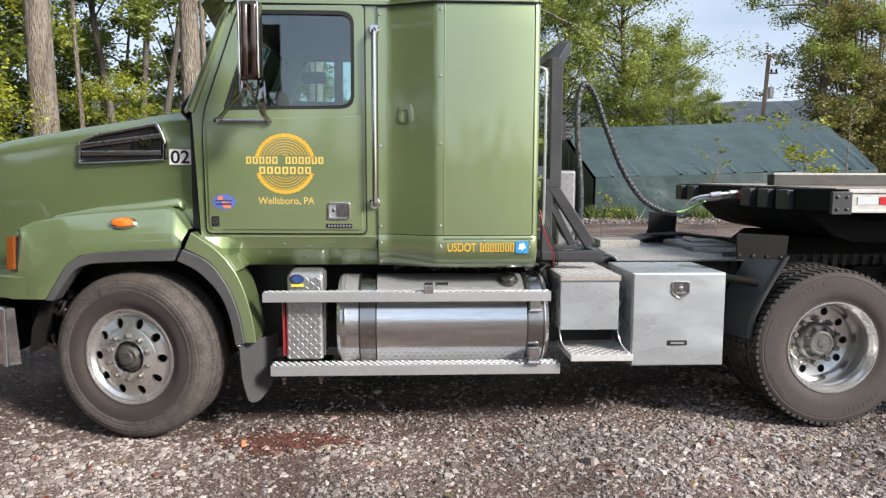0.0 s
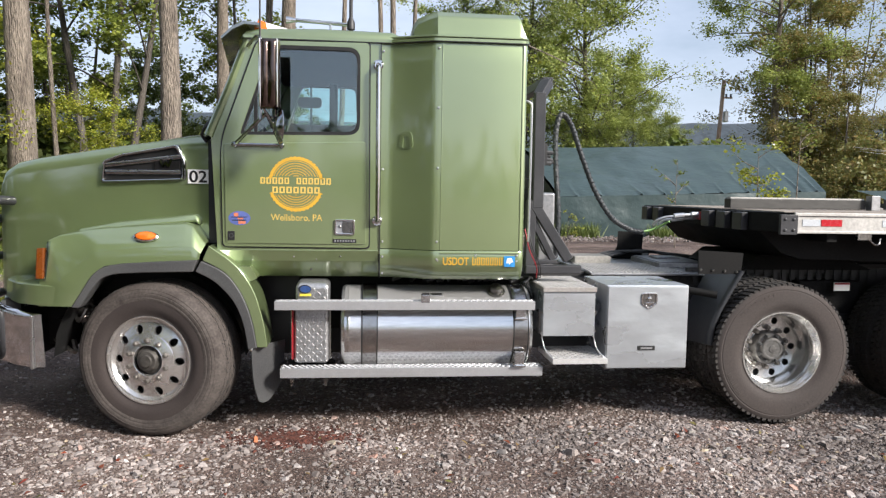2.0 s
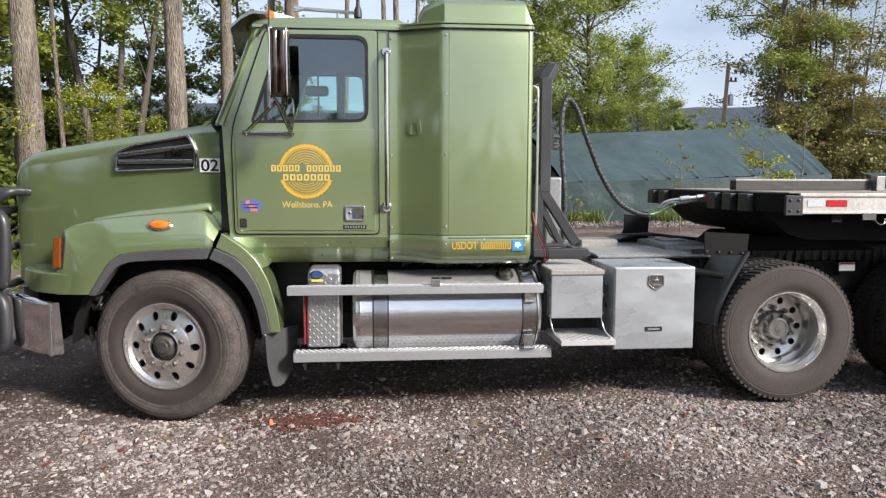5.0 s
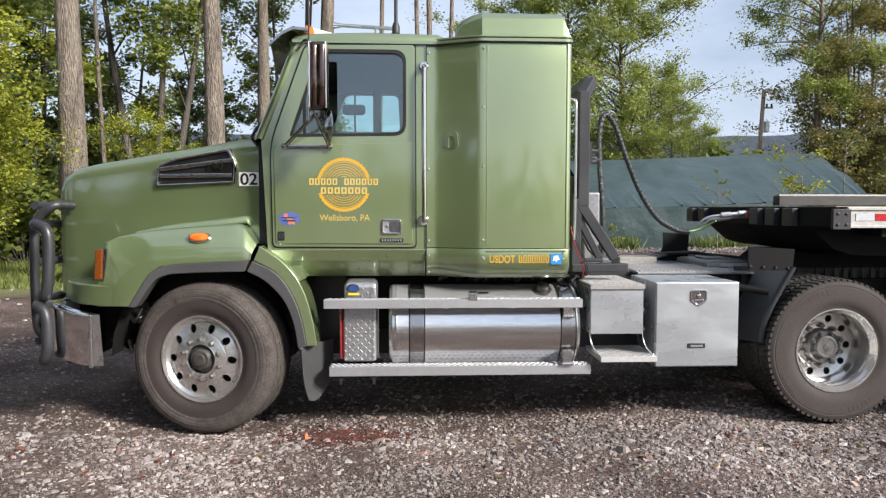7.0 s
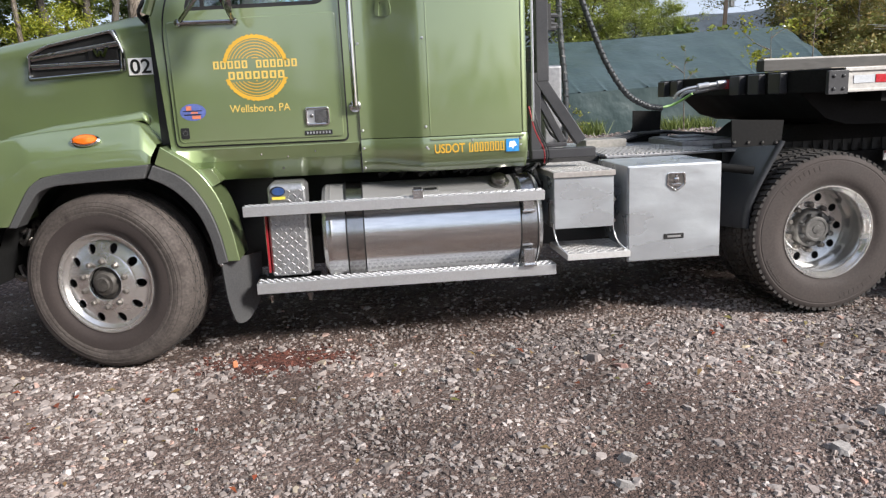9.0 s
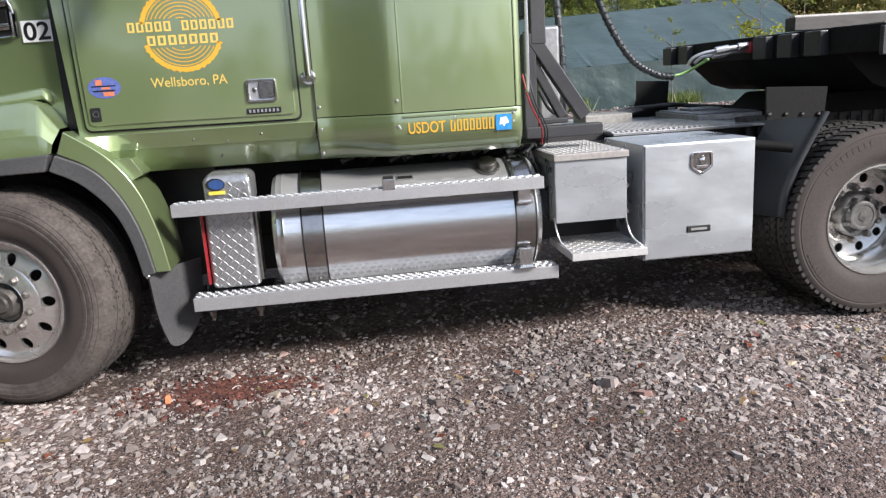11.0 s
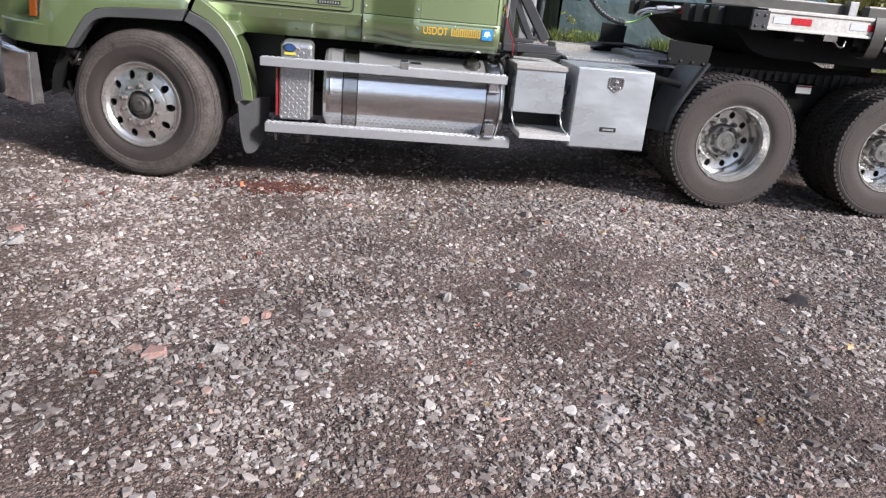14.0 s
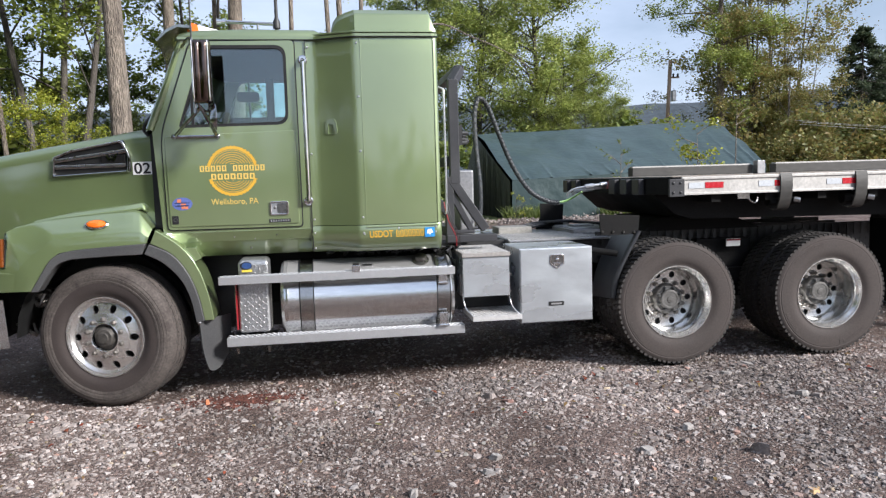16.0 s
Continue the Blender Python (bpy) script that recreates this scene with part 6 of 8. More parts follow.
# quarter fenders ahead of the drive wheels
for s in (0, 1):
    bm = bmesh.new()
    rows = []
    lip = smoothline([(2.142, 0.577), (2.147, 0.65), (2.165, 0.738), (2.203, 0.838), (2.255, 0.937), (2.305, 1.028), (2.354, 1.112), (2.37, 1.145)], 3)
    for k, p in enumerate(lip):
        x, z = p.x, p.y
        low = 0.05 * max(0.0, 1 - k / 9)
        rows.append([(x + 0.012, 4.985, z + 0.004), (x + 0.006, 4.972, z + 0.004), (x - 0.012, 4.97, z + 0.008), (x - 0.026, 4.984, z + 0.010), (x - 0.03, 5.01, z + 0.006), (x - 0.022, 5.06, z), (x - 0.012, 5.5, z - low), (x + 0.002, 5.5, z - low), (x - 0.008, 5.07, z), (x - 0.012, 5.01, z)])
    loft(bm, rows)
    qf = part("quarter_fender", bm, FENDB, truck, "black plastic quarter fender ahead of the drive wheel", smooth=60)
    bm = bmesh.new()
    if s:
        prism(bm, [(1.99, 1.06), (2.05, 1.20), (2.052, 1.345), (2.315, 1.33), (2.305, 1.185), (2.31, 1.04)], 5.43, 5.445)
    else:
        prism(bm, [(2.03, 1.125), (2.025, 1.16), (2.02, 1.303), (2.375, 1.285), (2.362, 1.14), (2.37, 1.125)], 5.0, 5.015)
    ft = part("fender_flap", bm, FRAME, qf)
    if s:
        for o in (qf, ft):
            for v in o.data.vertices:
                v.co.y = 2 * CY - v.co.y
            o.data.flip_normals()
    else:
        bm = bmesh.new()
        for i in range(4):
            bolt(bm, 2.04 + 0.095 * i, 4.998, 1.158 - 0.005 * i, 0.011, 0.012)
        part("flap_bolts", bm, STRAP, qf)
        bm = piped([(1.94, 5.05, 1.0), (2.16, 4.96, 0.97)], 0.028, 12)
        part("fender_arm", bm, FRAME, qf)
# fifth wheel, tail
bm = bmesh.new()
prism(bm, rounded([(2.7, 1.09), (2.85, 1.214), (3.6, 1.214), (3.9, 1.09)], 0.03), 5.65, 6.69)
part("fifth_wheel", bm, FRAME, truck, "greasy black fifth wheel plate", bevel=0.02)
bm = boxes((2.25, 5.2, 5.70, 5.74, 1.06, 1.10), (2.25, 5.2, 6.60, 6.64, 1.06, 1.10))
for i in range(36):
    box(bm, 2.3 + 0.08 * i, 2.34 + 0.08 * i, 5.69, 5.70, 0.98, 1.09)
part("frame_fishplate", bm, RAILM, truck, "toothed black rail edge")
bm = boxes((3.46, 3.60, 5.5, 5.51, 0.93, 1.0))
wl_ = part("white_label", bm, WHITE, truck, "white label on the frame")
part("label_bar", boxes((3.462, 3.598, 5.496, 5.5, 0.983, 0.998)), RED, wl_, "red strip on the label")
for y in (4.95, 6.8):
    part("rear_mud_flap", boxes((5.0, 5.04, y, y + 0.6, 0.35, 1.15)), FRAME, truck, "black rear mud flap")

# joined small relief too fine to pick apart
SMALL = ("tread_relief", "inner_tread_relief", "rivets", "sill_rivets", "grip_teeth", "plate_pattern", "lid_pattern", "step_pattern", "hose_loom", "front_plumbing", "frame_bolts", "emblem_ring_mark", "emblem_wordmark", "registry_number", "deck_ribs", "flap_bolts", "plate_marks", "sticker_marks", "tank_lines", "frame_fishplate", "hose_couplings", "town_lettering")
for o in truck.children_recursive:
    if o.name.split(".")[0] in SMALL:
        tagged(o, kind="stuff")


# ---- flatbed trailer ----
trailer = thing("flatbed_trailer", (5.5, CY, 0), "black flatbed trailer with pale side rails coupled to the tractor", "trailer")
TY0, TY1, TEND = 4.89, 7.45, 9.5
bm = boxes((2.72, TEND, TY0 + 0.06, TY1 - 0.06, 1.47, 1.585))
part("deck_frame", bm, FRAME, trailer, "dark trailer frame")
n = 17
first = None
for i in range(n):
    w = (TY1 - TY0 - 0.14) / n
    y = TY0 + 0.07 + w * i
    if first is None:
        first = part("plank", boxes((2.66, TEND, y + 0.004, y + w - 0.004, 1.585, 1.606)), PLANK, trailer, "weathered deck plank")
    else:
        again(first, Matrix.Translation((0, w * i, 0)))
for y0 in (TY0, TY1 - 0.05):
    bm = boxes((2.70, TEND, y0, y0 + 0.05, 1.445, 1.60), (2.70, TEND, y0 - 0.012, y0 + 0.0, 1.575, 1.60), (2.70, TEND, y0 - 0.012, y0, 1.445, 1.465))
    part("side_rail", bm, DECK, trailer, "scuffed white side rail", bevel=0.004)
# reflective tape: red and white by turns
first = {}
for i in range(24):
    for k, (mt, w) in enumerate(((REFR, 0.165), (REFW, 0.14))):
        x = 2.765 + 0.64 * i + (0.15 if k == 0 else 0.0)
        if x > 9.2:
            continue
        if k not in first:
            first[k] = (part("reflector", boxes((x, x + w, TY0 - 0.004, TY0 + 0.001, 1.50, 1.55)), mt, trailer, "red reflective tape" if k == 0 else "white reflective tape"), x)
        else:
            again(first[k][0], Matrix.Translation((x - first[k][1], 0, 0)))
# front beam with its pockets and chamfered near corner
bm = bmesh.new()
edge = [(2.52, TY1), (2.52, 5.16), (2.70, TY0), (2.82, TY0 + 0.06), (2.82, TY1)]
loft(bm, [[(x, y, z) for x, y in edge] for z in (1.45, 1.60)])
part("front_beam", bm, FRAME, trailer, "black front cross beam", bevel=0.008)
for i, y in enumerate((5.22, 5.5, 5.78, 6.9, 7.2)):
    bm = boxes((2.46, 2.52, y, y + 0.15, 1.45, 1.59))
    part("beam_pocket", bm, RACKM, trailer, bevel=0.008)
bm = bmesh.new()
prism(bm, rounded([(2.585, 1.435), (2.585, 1.585), (2.72, 1.585), (2.72, 1.435)], 0.01), 4.87, 4.9)
for z in (1.47, 1.55):
    bolt(bm, 2.62, 4.87, z, 0.012, 0.01)
    bolt(bm, 2.685, 4.87, z, 0.012, 0.01)
part("corner_plate", bm, RACKM, trailer, "black bolted corner plate", bevel=0.005)
# kingpin belly and main beams
bm = bmesh.new()
loft(bm, [[(x, y, z) for y, z in ((5.2, 1.46), (5.2, zb), (7.14, zb), (7.14, 1.46))] for x, zb in ((2.60, 1.445), (2.79, 1.275), (2.95, 1.225), (3.9, 1.21), (4.6, 1.2), (TEND, 1.1))])
part("belly", bm, FRAME, trailer, "black sloping trailer belly")
cm = part("cross_member", boxes((3.0, 3.08, TY0 + 0.05, TY1 - 0.05, 1.38, 1.47)), FRAME, trailer)
for i in range(1, 13):
    again(cm, Matrix.Translation((0.5 * i, 0, 0)))
# strap winches hung under the rail
def winch(x):
    bm = bmesh.new()
    loft(bm, [[(x + dx, y, z) for dx in (0.0, 0.11)] + [(x + dx, y + 0.012, z) for dx in (0.11, 0.0)] for y, z in ((4.875, 1.61), (4.862, 1.56), (4.858, 1.50), (4.87, 1.40), (4.91, 1.31), (4.96, 1.285), (5.02, 1.30))])
    wi = part("strap_winch", bm, TIMBER, trailer, "grey strap winch hanging under the rail", smooth=50)
    bm = bmesh.new()
    tube(bm, [(x - 0.05, 4.98, 1.37), (x + 0.2, 4.98, 1.37)], 0.045, 12)
    part("winch_drum", bm, FRAME, wi)
    bm = bmesh.new()
    tube(bm, [(x + 0.17, 4.93, 1.38), (x + 0.21, 4.90, 1.37)], 0.022, 10)
    part("winch_end", bm, DULL, wi)
for x in (3.595, 4.31, 5.05, 5.8):
    winch(x)
bm = boxes((3.20, 3.31, 4.87, 4.9, 1.40, 1.45))
tube(bm, smoothline([(3.30, 4.88, 1.40), (3.34, 4.87, 1.365), (3.38, 4.88, 1.37), (3.40, 4.9, 1.41)], 5), 0.007, 6)
part("rail_hook", bm, STRAP, trailer, "pale hook plate under the rail")
# beams lying along the deck, and the low stake
for i, (x0, x1, y, z1) in enumerate(((2.62, 3.86, 5.72, 1.695), (4.10, 8.6, 5.72, 1.70))):
    bm = boxes((x0, x1, y, y + 0.11, 1.612, z1))
    b = own("loose_beam", bm, TIMBER, "long grey weathered beam lying on the trailer deck", "beam", "beams on the deck", bevel=0.006)
    bm = boxes((x0 + 0.01, x1 - 0.01, y + 0.02, y + 0.09, z1, z1 + 0.012))
    part("top_strip", bm, DECK, b)
bm = boxes((3.87, 3.95, 5.66, 5.74, 1.606, 1.735))
part("stake", bm, DECKA, trailer, "short pale stake at the deck", bevel=0.004)
# landing gear shadowed under the deck
bm = boxes((6.2, 6.34, 5.3, 5.44, 0.3, 1.3), (6.1, 6.44, 5.2, 5.54, 0.0, 0.04), (6.22, 6.32, 5.32, 5.42, 0.04, 0.3))
leg = part("landing_leg", bm, FRAME, trailer, "black landing leg", bevel=0.01)
again(leg, Matrix.Translation((0, 1.6, 0)))

# air lines between the tractor and the trailer
def airline(name, pts, r, mt, label, spiral=True):
    line = smoothline(pts, 14)
    bm = bmesh.new()
    tube(bm, line, r, 10)
    h = own(name, bm, mt, label, "hose", smooth=60)
    if spiral:
        bm = bmesh.new()
        sp = []
        for i, p in enumerate(line[:-1]):
            for k in range(3):
                q = p.lerp(line[i + 1], k / 3)
                d = (line[i + 1] - p).normalized()
                s = d.cross(Vector((0, 1, 0.2))).normalized()
                t = s.cross(d)
                a = (i * 3 + k) * 1.15
                sp.append(q + (r * 0.85) * (math.cos(a) * s + math.sin(a) * t))
        tube(bm, sp, r * 0.42, 5)
        part("spiral_wrap", bm, BLACK, h)
    return h

airline("air_hose", [(1.20, 6.1, 1.15), (1.22, 6.1, 1.5), (1.19, 6.12, 1.95), (1.185, 6.13, 2.25), (1.235, 6.15, 2.41), (1.33, 6.17, 2.33), (1.44, 6.18, 2.05), (1.58, 6.2, 1.74), (1.75, 6.22, 1.50), (1.93, 6.24, 1.395), (2.06, 6.26, 1.37)], 0.023, HOSE, "black spiral-wrapped air hose bundle arching behind the cab")
airline("air_hose", [(1.00, 5.95, 1.2), (0.99, 5.95, 1.55), (0.97, 5.98, 1.95), (0.93, 5.9, 2.02)], 0.018, HOSE, "black air hose hanging from the rack", False)
airline("green_air_line", [(2.02, 6.26, 1.372), (2.14, 6.29, 1.385), (2.22, 6.27, 1.42), (2.27, 6.16, 1.475)], 0.010, GREENH, "bright green air line plugged into the trailer", False)
bm = bmesh.new()
tube(bm, smoothline([(2.10, 6.12, 1.44), (2.13, 6.10, 1.485), (2.20, 6.08, 1.515), (2.30, 6.06, 1.528)], 5), 0.013, 8)
tube(bm, [(2.27, 6.065, 1.524), (2.36, 6.055, 1.535)], 0.025, 10)
tube(bm, [(2.36, 6.055, 1.535), (2.46, 6.05, 1.54)], 0.018, 10)
tube(bm, [(2.42, 6.05, 1.54), (2.50, 6.05, 1.542)], 0.027, 10)
part("gladhand", bm, DULL, trailer, "bright metal air coupling", bevel=0.004)
bm = bmesh.new()
tube(bm, smoothline([(2.17, 6.16, 1.45), (2.20, 6.12, 1.485), (2.27, 6.09, 1.498)], 5), 0.013, 8)
tube(bm, [(2.26, 6.09, 1.497), (2.36, 6.08, 1.508)], 0.024, 10)
tube(bm, [(2.36, 6.08, 1.508), (2.52, 6.07, 1.518)], 0.016, 10)
part("gladhand", bm, DULL, trailer, "bright metal air coupling", bevel=0.004)
bm = boxes((2.49, 2.53, 6.0, 6.11, 1.50, 1.57))
part("coupling_plate", bm, RED, trailer)


# ---- ground ----
def groundmat():
    m = bpy.data.materials.new("gravel_yard")
    m.use_nodes = True
    n, l = m.node_tree.nodes, m.node_tree.links
    b = n["Principled BSDF"]
    co = n.new("ShaderNodeTexCoord")
    def noise_at(scale, detail=5, rough=0.55):
        t = n.new("ShaderNodeTexNoise")
        t.inputs["Scale"].default_value, t.inputs["Detail"].default_value, t.inputs["Roughness"].default_value = scale, detail, rough
        l.new(co.outputs["Object"], t.inputs["Vector"])
        return t
    def ramp_of(src, stops):
        r = n.new("ShaderNodeValToRGB")
        while len(r.color_ramp.elements) < len(stops):
            r.color_ramp.elements.new(0.5)
        for e, (p, c) in zip(r.color_ramp.elements, stops):
            e.position, e.color = p, (*c, 1)
        l.new(src, r.inputs[0])
        return r
    def mixed(kind, fac, a, bb):
        x = n.new("ShaderNodeMixRGB"); x.blend_type = kind
        if isinstance(fac, float):
            x.inputs[0].default_value = fac
        else:
            l.new(fac, x.inputs[0])
        l.new(a, x.inputs[1]); l.new(bb, x.inputs[2])
        return x
    vor = n.new("ShaderNodeTexVoronoi"); vor.inputs["Scale"].default_value = 42
    vor2 = n.new("ShaderNodeTexVoronoi"); vor2.inputs["Scale"].default_value = 110
    for v in (vor, vor2):
        l.new(co.outputs["Object"], v.inputs["Vector"])
    sep, sep2 = n.new("ShaderNodeSeparateColor"), n.new("ShaderNodeSeparateColor")
    l.new(vor.outputs["Color"], sep.inputs[0]); l.new(vor2.outputs["Color"], sep2.inputs[0])
    peb = ramp_of(sep.outputs[0], [(0.0, (0.07, 0.054, 0.05)), (0.5, (0.15, 0.12, 0.113)), (0.85, (0.25, 0.212, 0.204)), (1.0, (0.42, 0.385, 0.375))])
    grit = ramp_of(sep2.outputs[0], [(0.0, (0.06, 0.045, 0.040)), (0.5, (0.15, 0.119, 0.108)), (1.0, (0.36, 0.31, 0.29))])
    patch = ramp_of(noise_at(1.1).outputs[0], [(0.4, (0, 0, 0)), (0.62, (1, 1, 1))])
    base = mixed("MIX", patch.outputs[0], grit.outputs[0], peb.outputs[0])
    damp = ramp_of(noise_at(0.8, 6).outputs[0], [(0.38, (0.42, 0.36, 0.33)), (0.49, (0.66, 0.60, 0.57)), (0.59, (0.94, 0.91, 0.89)), (0.72, (1.16, 1.13, 1.11))])
    tone = mixed("MULTIPLY", 1.0, base.outputs[0], damp.outputs[0])
    soil = n.new("ShaderNodeRGB"); soil.outputs[0].default_value = (0.90, 0.80, 0.745, 1)
    tone = mixed("MULTIPLY", 1.0, tone.outputs[0], soil.outputs[0])
    # soil and grass tint far from the yard
    grass = ramp_of(noise_at(0.9, 6).outputs[0], [(0.3, (0.09, 0.12, 0.03)), (0.6, (0.17, 0.19, 0.06)), (0.8, (0.2, 0.18, 0.1))])
    geo = n.new("ShaderNodeNewGeometry")
    xyz = n.new("ShaderNodeSeparateXYZ")
    l.new(geo.outputs["Position"], xyz.inputs[0])
    wob = n.new("ShaderNodeMath"); wob.operation = "MULTIPLY_ADD"
    wob.inputs[1].default_value, wob.inputs[2].default_value = 7.0, -3.5
    l.new(noise_at(0.35, 4).outputs[0], wob.inputs[0])
    # lawn where y lies past a line that runs farther off towards the trailer
    ln = n.new("ShaderNodeMath"); ln.operation = "MULTIPLY_ADD"
    ln.inputs[1].default_value = -1.0
    l.new(xyz.outputs[0], ln.inputs[0]); l.new(xyz.outputs[1], ln.inputs[2])
    ad = n.new("ShaderNodeMath"); ad.operation = "ADD"
    l.new(ln.outputs[0], ad.inputs[0]); l.new(wob.outputs[0], ad.inputs[1])
    edge = n.new("ShaderNodeMapRange")
    edge.inputs[1].default_value, edge.inputs[2].default_value = 19.8, 21.8
    l.new(ad.outputs[0], edge.inputs[0])
    col = mixed("MIX", edge.outputs[0], tone.outputs[0], grass.outputs[0])
    # spilled reddish mulch beside the front wheel
    d = n.new("ShaderNodeVectorMath"); d.operation = "DISTANCE"
    d.inputs[1].default_value = (-0.98, 4.83, 0)
    l.new(geo.outputs["Position"], d.inputs[0])
    sm = n.new("ShaderNodeMath"); sm.operation = "MULTIPLY_ADD"; sm.inputs[1].default_value = 0.75
    l.new(noise_at(6).outputs[0], sm.inputs[0]); l.new(d.outputs["Value"], sm.inputs[2])
    rs = n.new("ShaderNodeMapRange"); rs.inputs[1].default_value, rs.inputs[2].default_value, rs.inputs[3].default_value, rs.inputs[4].default_value = 0.60, 0.82, 0.92, 0.0
    l.new(sm.outputs[0], rs.inputs[0])
    redc = n.new("ShaderNodeRGB"); redc.outputs[0].default_value = (0.045, 0.017, 0.012, 1)
    col2 = mixed("MIX", rs.outputs[0], col.outputs[0], redc.outputs[0])
    l.new(col2.outputs[0], b.inputs["Base Color"])
    b.inputs["Roughness"].default_value = 0.9
    add = n.new("ShaderNodeMath"); add.operation = "MULTIPLY_ADD"; add.inputs[1].default_value = 0.5
    l.new(vor2.outputs["Distance"], add.inputs[0]); l.new(vor.outputs["Distance"], add.inputs[2])
    bp = n.new("ShaderNodeBump"); bp.invert = True
    bp.inputs["Strength"].default_value, bp.inputs["Distance"].default_value = 0.9, 0.02
    l.new(add.outputs[0], bp.inputs["Height"]); l.new(bp.outputs[0], b.inputs["Normal"])
    return m


def lie_of(x, y):
    """The yard's small ups and downs, and the trough that the wheels have pressed along the truck."""
    step = np.clip((y - 4.66) / 0.3, 0, 1) - np.clip((y - 7.5) / 0.6, 0, 1)
    return 0.018 * np.sin(0.9 * x + 0.4 * y) * np.cos(0.7 * y) + 0.012 * np.sin(2.3 * x - 1.7 * y) - 0.012 - 0.034 * step * np.clip((8 - np.abs(x)) / 3, 0, 1)

GROUND = groundmat()
xs = np.concatenate([[-1500, -500, -150, -60, -30], np.arange(-16, 16.01, 0.16), [30, 60, 150, 500, 1500]])
ysg = np.concatenate([[-1500, -500, -150, -60, -20], np.arange(-4, 20.01, 0.16), [28, 36, 60, 150, 500, 1500]])
GX, GY = np.meshgrid(xs, ysg, indexing="ij")
GZ = lie_of(GX, GY)
GZ[(abs(GX) > 20) | (GY > 24) | (GY < -6)] = -0.02
rngn = np.random.default_rng(3)
inner = (abs(GX) < 16) & (GY < 20) & (GY > -4)
GZ = GZ + np.where(inner, rngn.normal(0, 0.004, GZ.shape), 0)
nx, ny = GX.shape
idx = np.arange(nx * ny).reshape(nx, ny)
quads = np.stack([idx[:-1, :-1], idx[1:, :-1], idx[1:, 1:], idx[:-1, 1:]], -1).reshape(-1, 4)
me = from_arrays("ground", np.stack([GX, GY, GZ], -1).reshape(-1, 3), quads, GROUND, 4)
me.polygons.foreach_set("use_smooth", [True] * len(me.polygons))
tagged(new("ground", me), "grey-brown crushed gravel yard with grass beyond", "ground", kind="structure")


# loose stones: low-poly pebbles of all sizes
def stonemat(name, cols):
    m = bpy.data.materials.new(name)
    m.use_nodes = True
    n, l = m.node_tree.nodes, m.node_tree.links
    geo, rp = n.new("ShaderNodeNewGeometry"), n.new("ShaderNodeValToRGB")
    while len(rp.color_ramp.elements) < len(cols):
        rp.color_ramp.elements.new(0.5)
    for e, (p, c) in zip(rp.color_ramp.elements, cols):
        e.position, e.color = p, (*c, 1)
    l.new(geo.outputs["Random Per Island"], rp.inputs[0])
    co, nz = n.new("ShaderNodeTexCoord"), n.new("ShaderNodeTexNoise")
    nz.inputs["Scale"].default_value = 60
    l.new(co.outputs["Object"], nz.inputs["Vector"])
    mr = n.new("ShaderNodeMapRange"); mr.inputs[3].default_value, mr.inputs[4].default_value = 0.6, 1.35
    big, bmr, pr = n.new("ShaderNodeTexNoise"), n.new("ShaderNodeMapRange"), n.new("ShaderNodeMath")
    big.inputs["Scale"].default_value, big.inputs["Detail"].default_value = 0.8, 6
    l.new(co.outputs["Object"], big.inputs["Vector"]); l.new(big.outputs[0], bmr.inputs[0])
    bmr.inputs[1].default_value, bmr.inputs[2].default_value, bmr.inputs[3].default_value, bmr.inputs[4].default_value = 0.38, 0.6, 0.74, 1.2
    pr.operation = "MULTIPLY"
    hv = n.new("ShaderNodeHueSaturation")
    l.new(nz.outputs[0], mr.inputs[0]); l.new(mr.outputs[0], pr.inputs[0]); l.new(bmr.outputs[0], pr.inputs[1]); l.new(pr.outputs[0], hv.inputs["Value"]); l.new(rp.outputs[0], hv.inputs["Color"])
    l.new(hv.outputs[0], n["Principled BSDF"].inputs["Base Color"])
    n["Principled BSDF"].inputs["Roughness"].default_value = 0.85
    bp = n.new("ShaderNodeBump"); bp.inputs["Strength"].default_value, bp.inputs["Distance"].default_value = 0.5, 0.004
    l.new(nz.outputs[0], bp.inputs["Height"]); l.new(bp.outputs[0], n["Principled BSDF"].inputs["Normal"])
    return m

STONE = stonemat("mixed_gravel", [(0.0, (0.085, 0.066, 0.058)), (0.25, (0.15, 0.122, 0.111)), (0.55, (0.225, 0.190, 0.175)), (0.82, (0.29, 0.252, 0.235)), (0.91, (0.41, 0.37, 0.35)), (0.93, (0.28, 0.165, 0.13)), (0.965, (0.22, 0.215, 0.207)), (1.0, (0.34, 0.27, 0.19))])

ROCK = stonemat("coarse_stones", [(0.0, (0.13, 0.105, 0.095)), (0.3, (0.205, 0.172, 0.159)), (0.6, (0.285, 0.246, 0.23)), (0.85, (0.34, 0.30, 0.283)), (0.93, (0.46, 0.42, 0.40)), (0.955, (0.33, 0.205, 0.165)), (1.0, (0.27, 0.265, 0.258))])

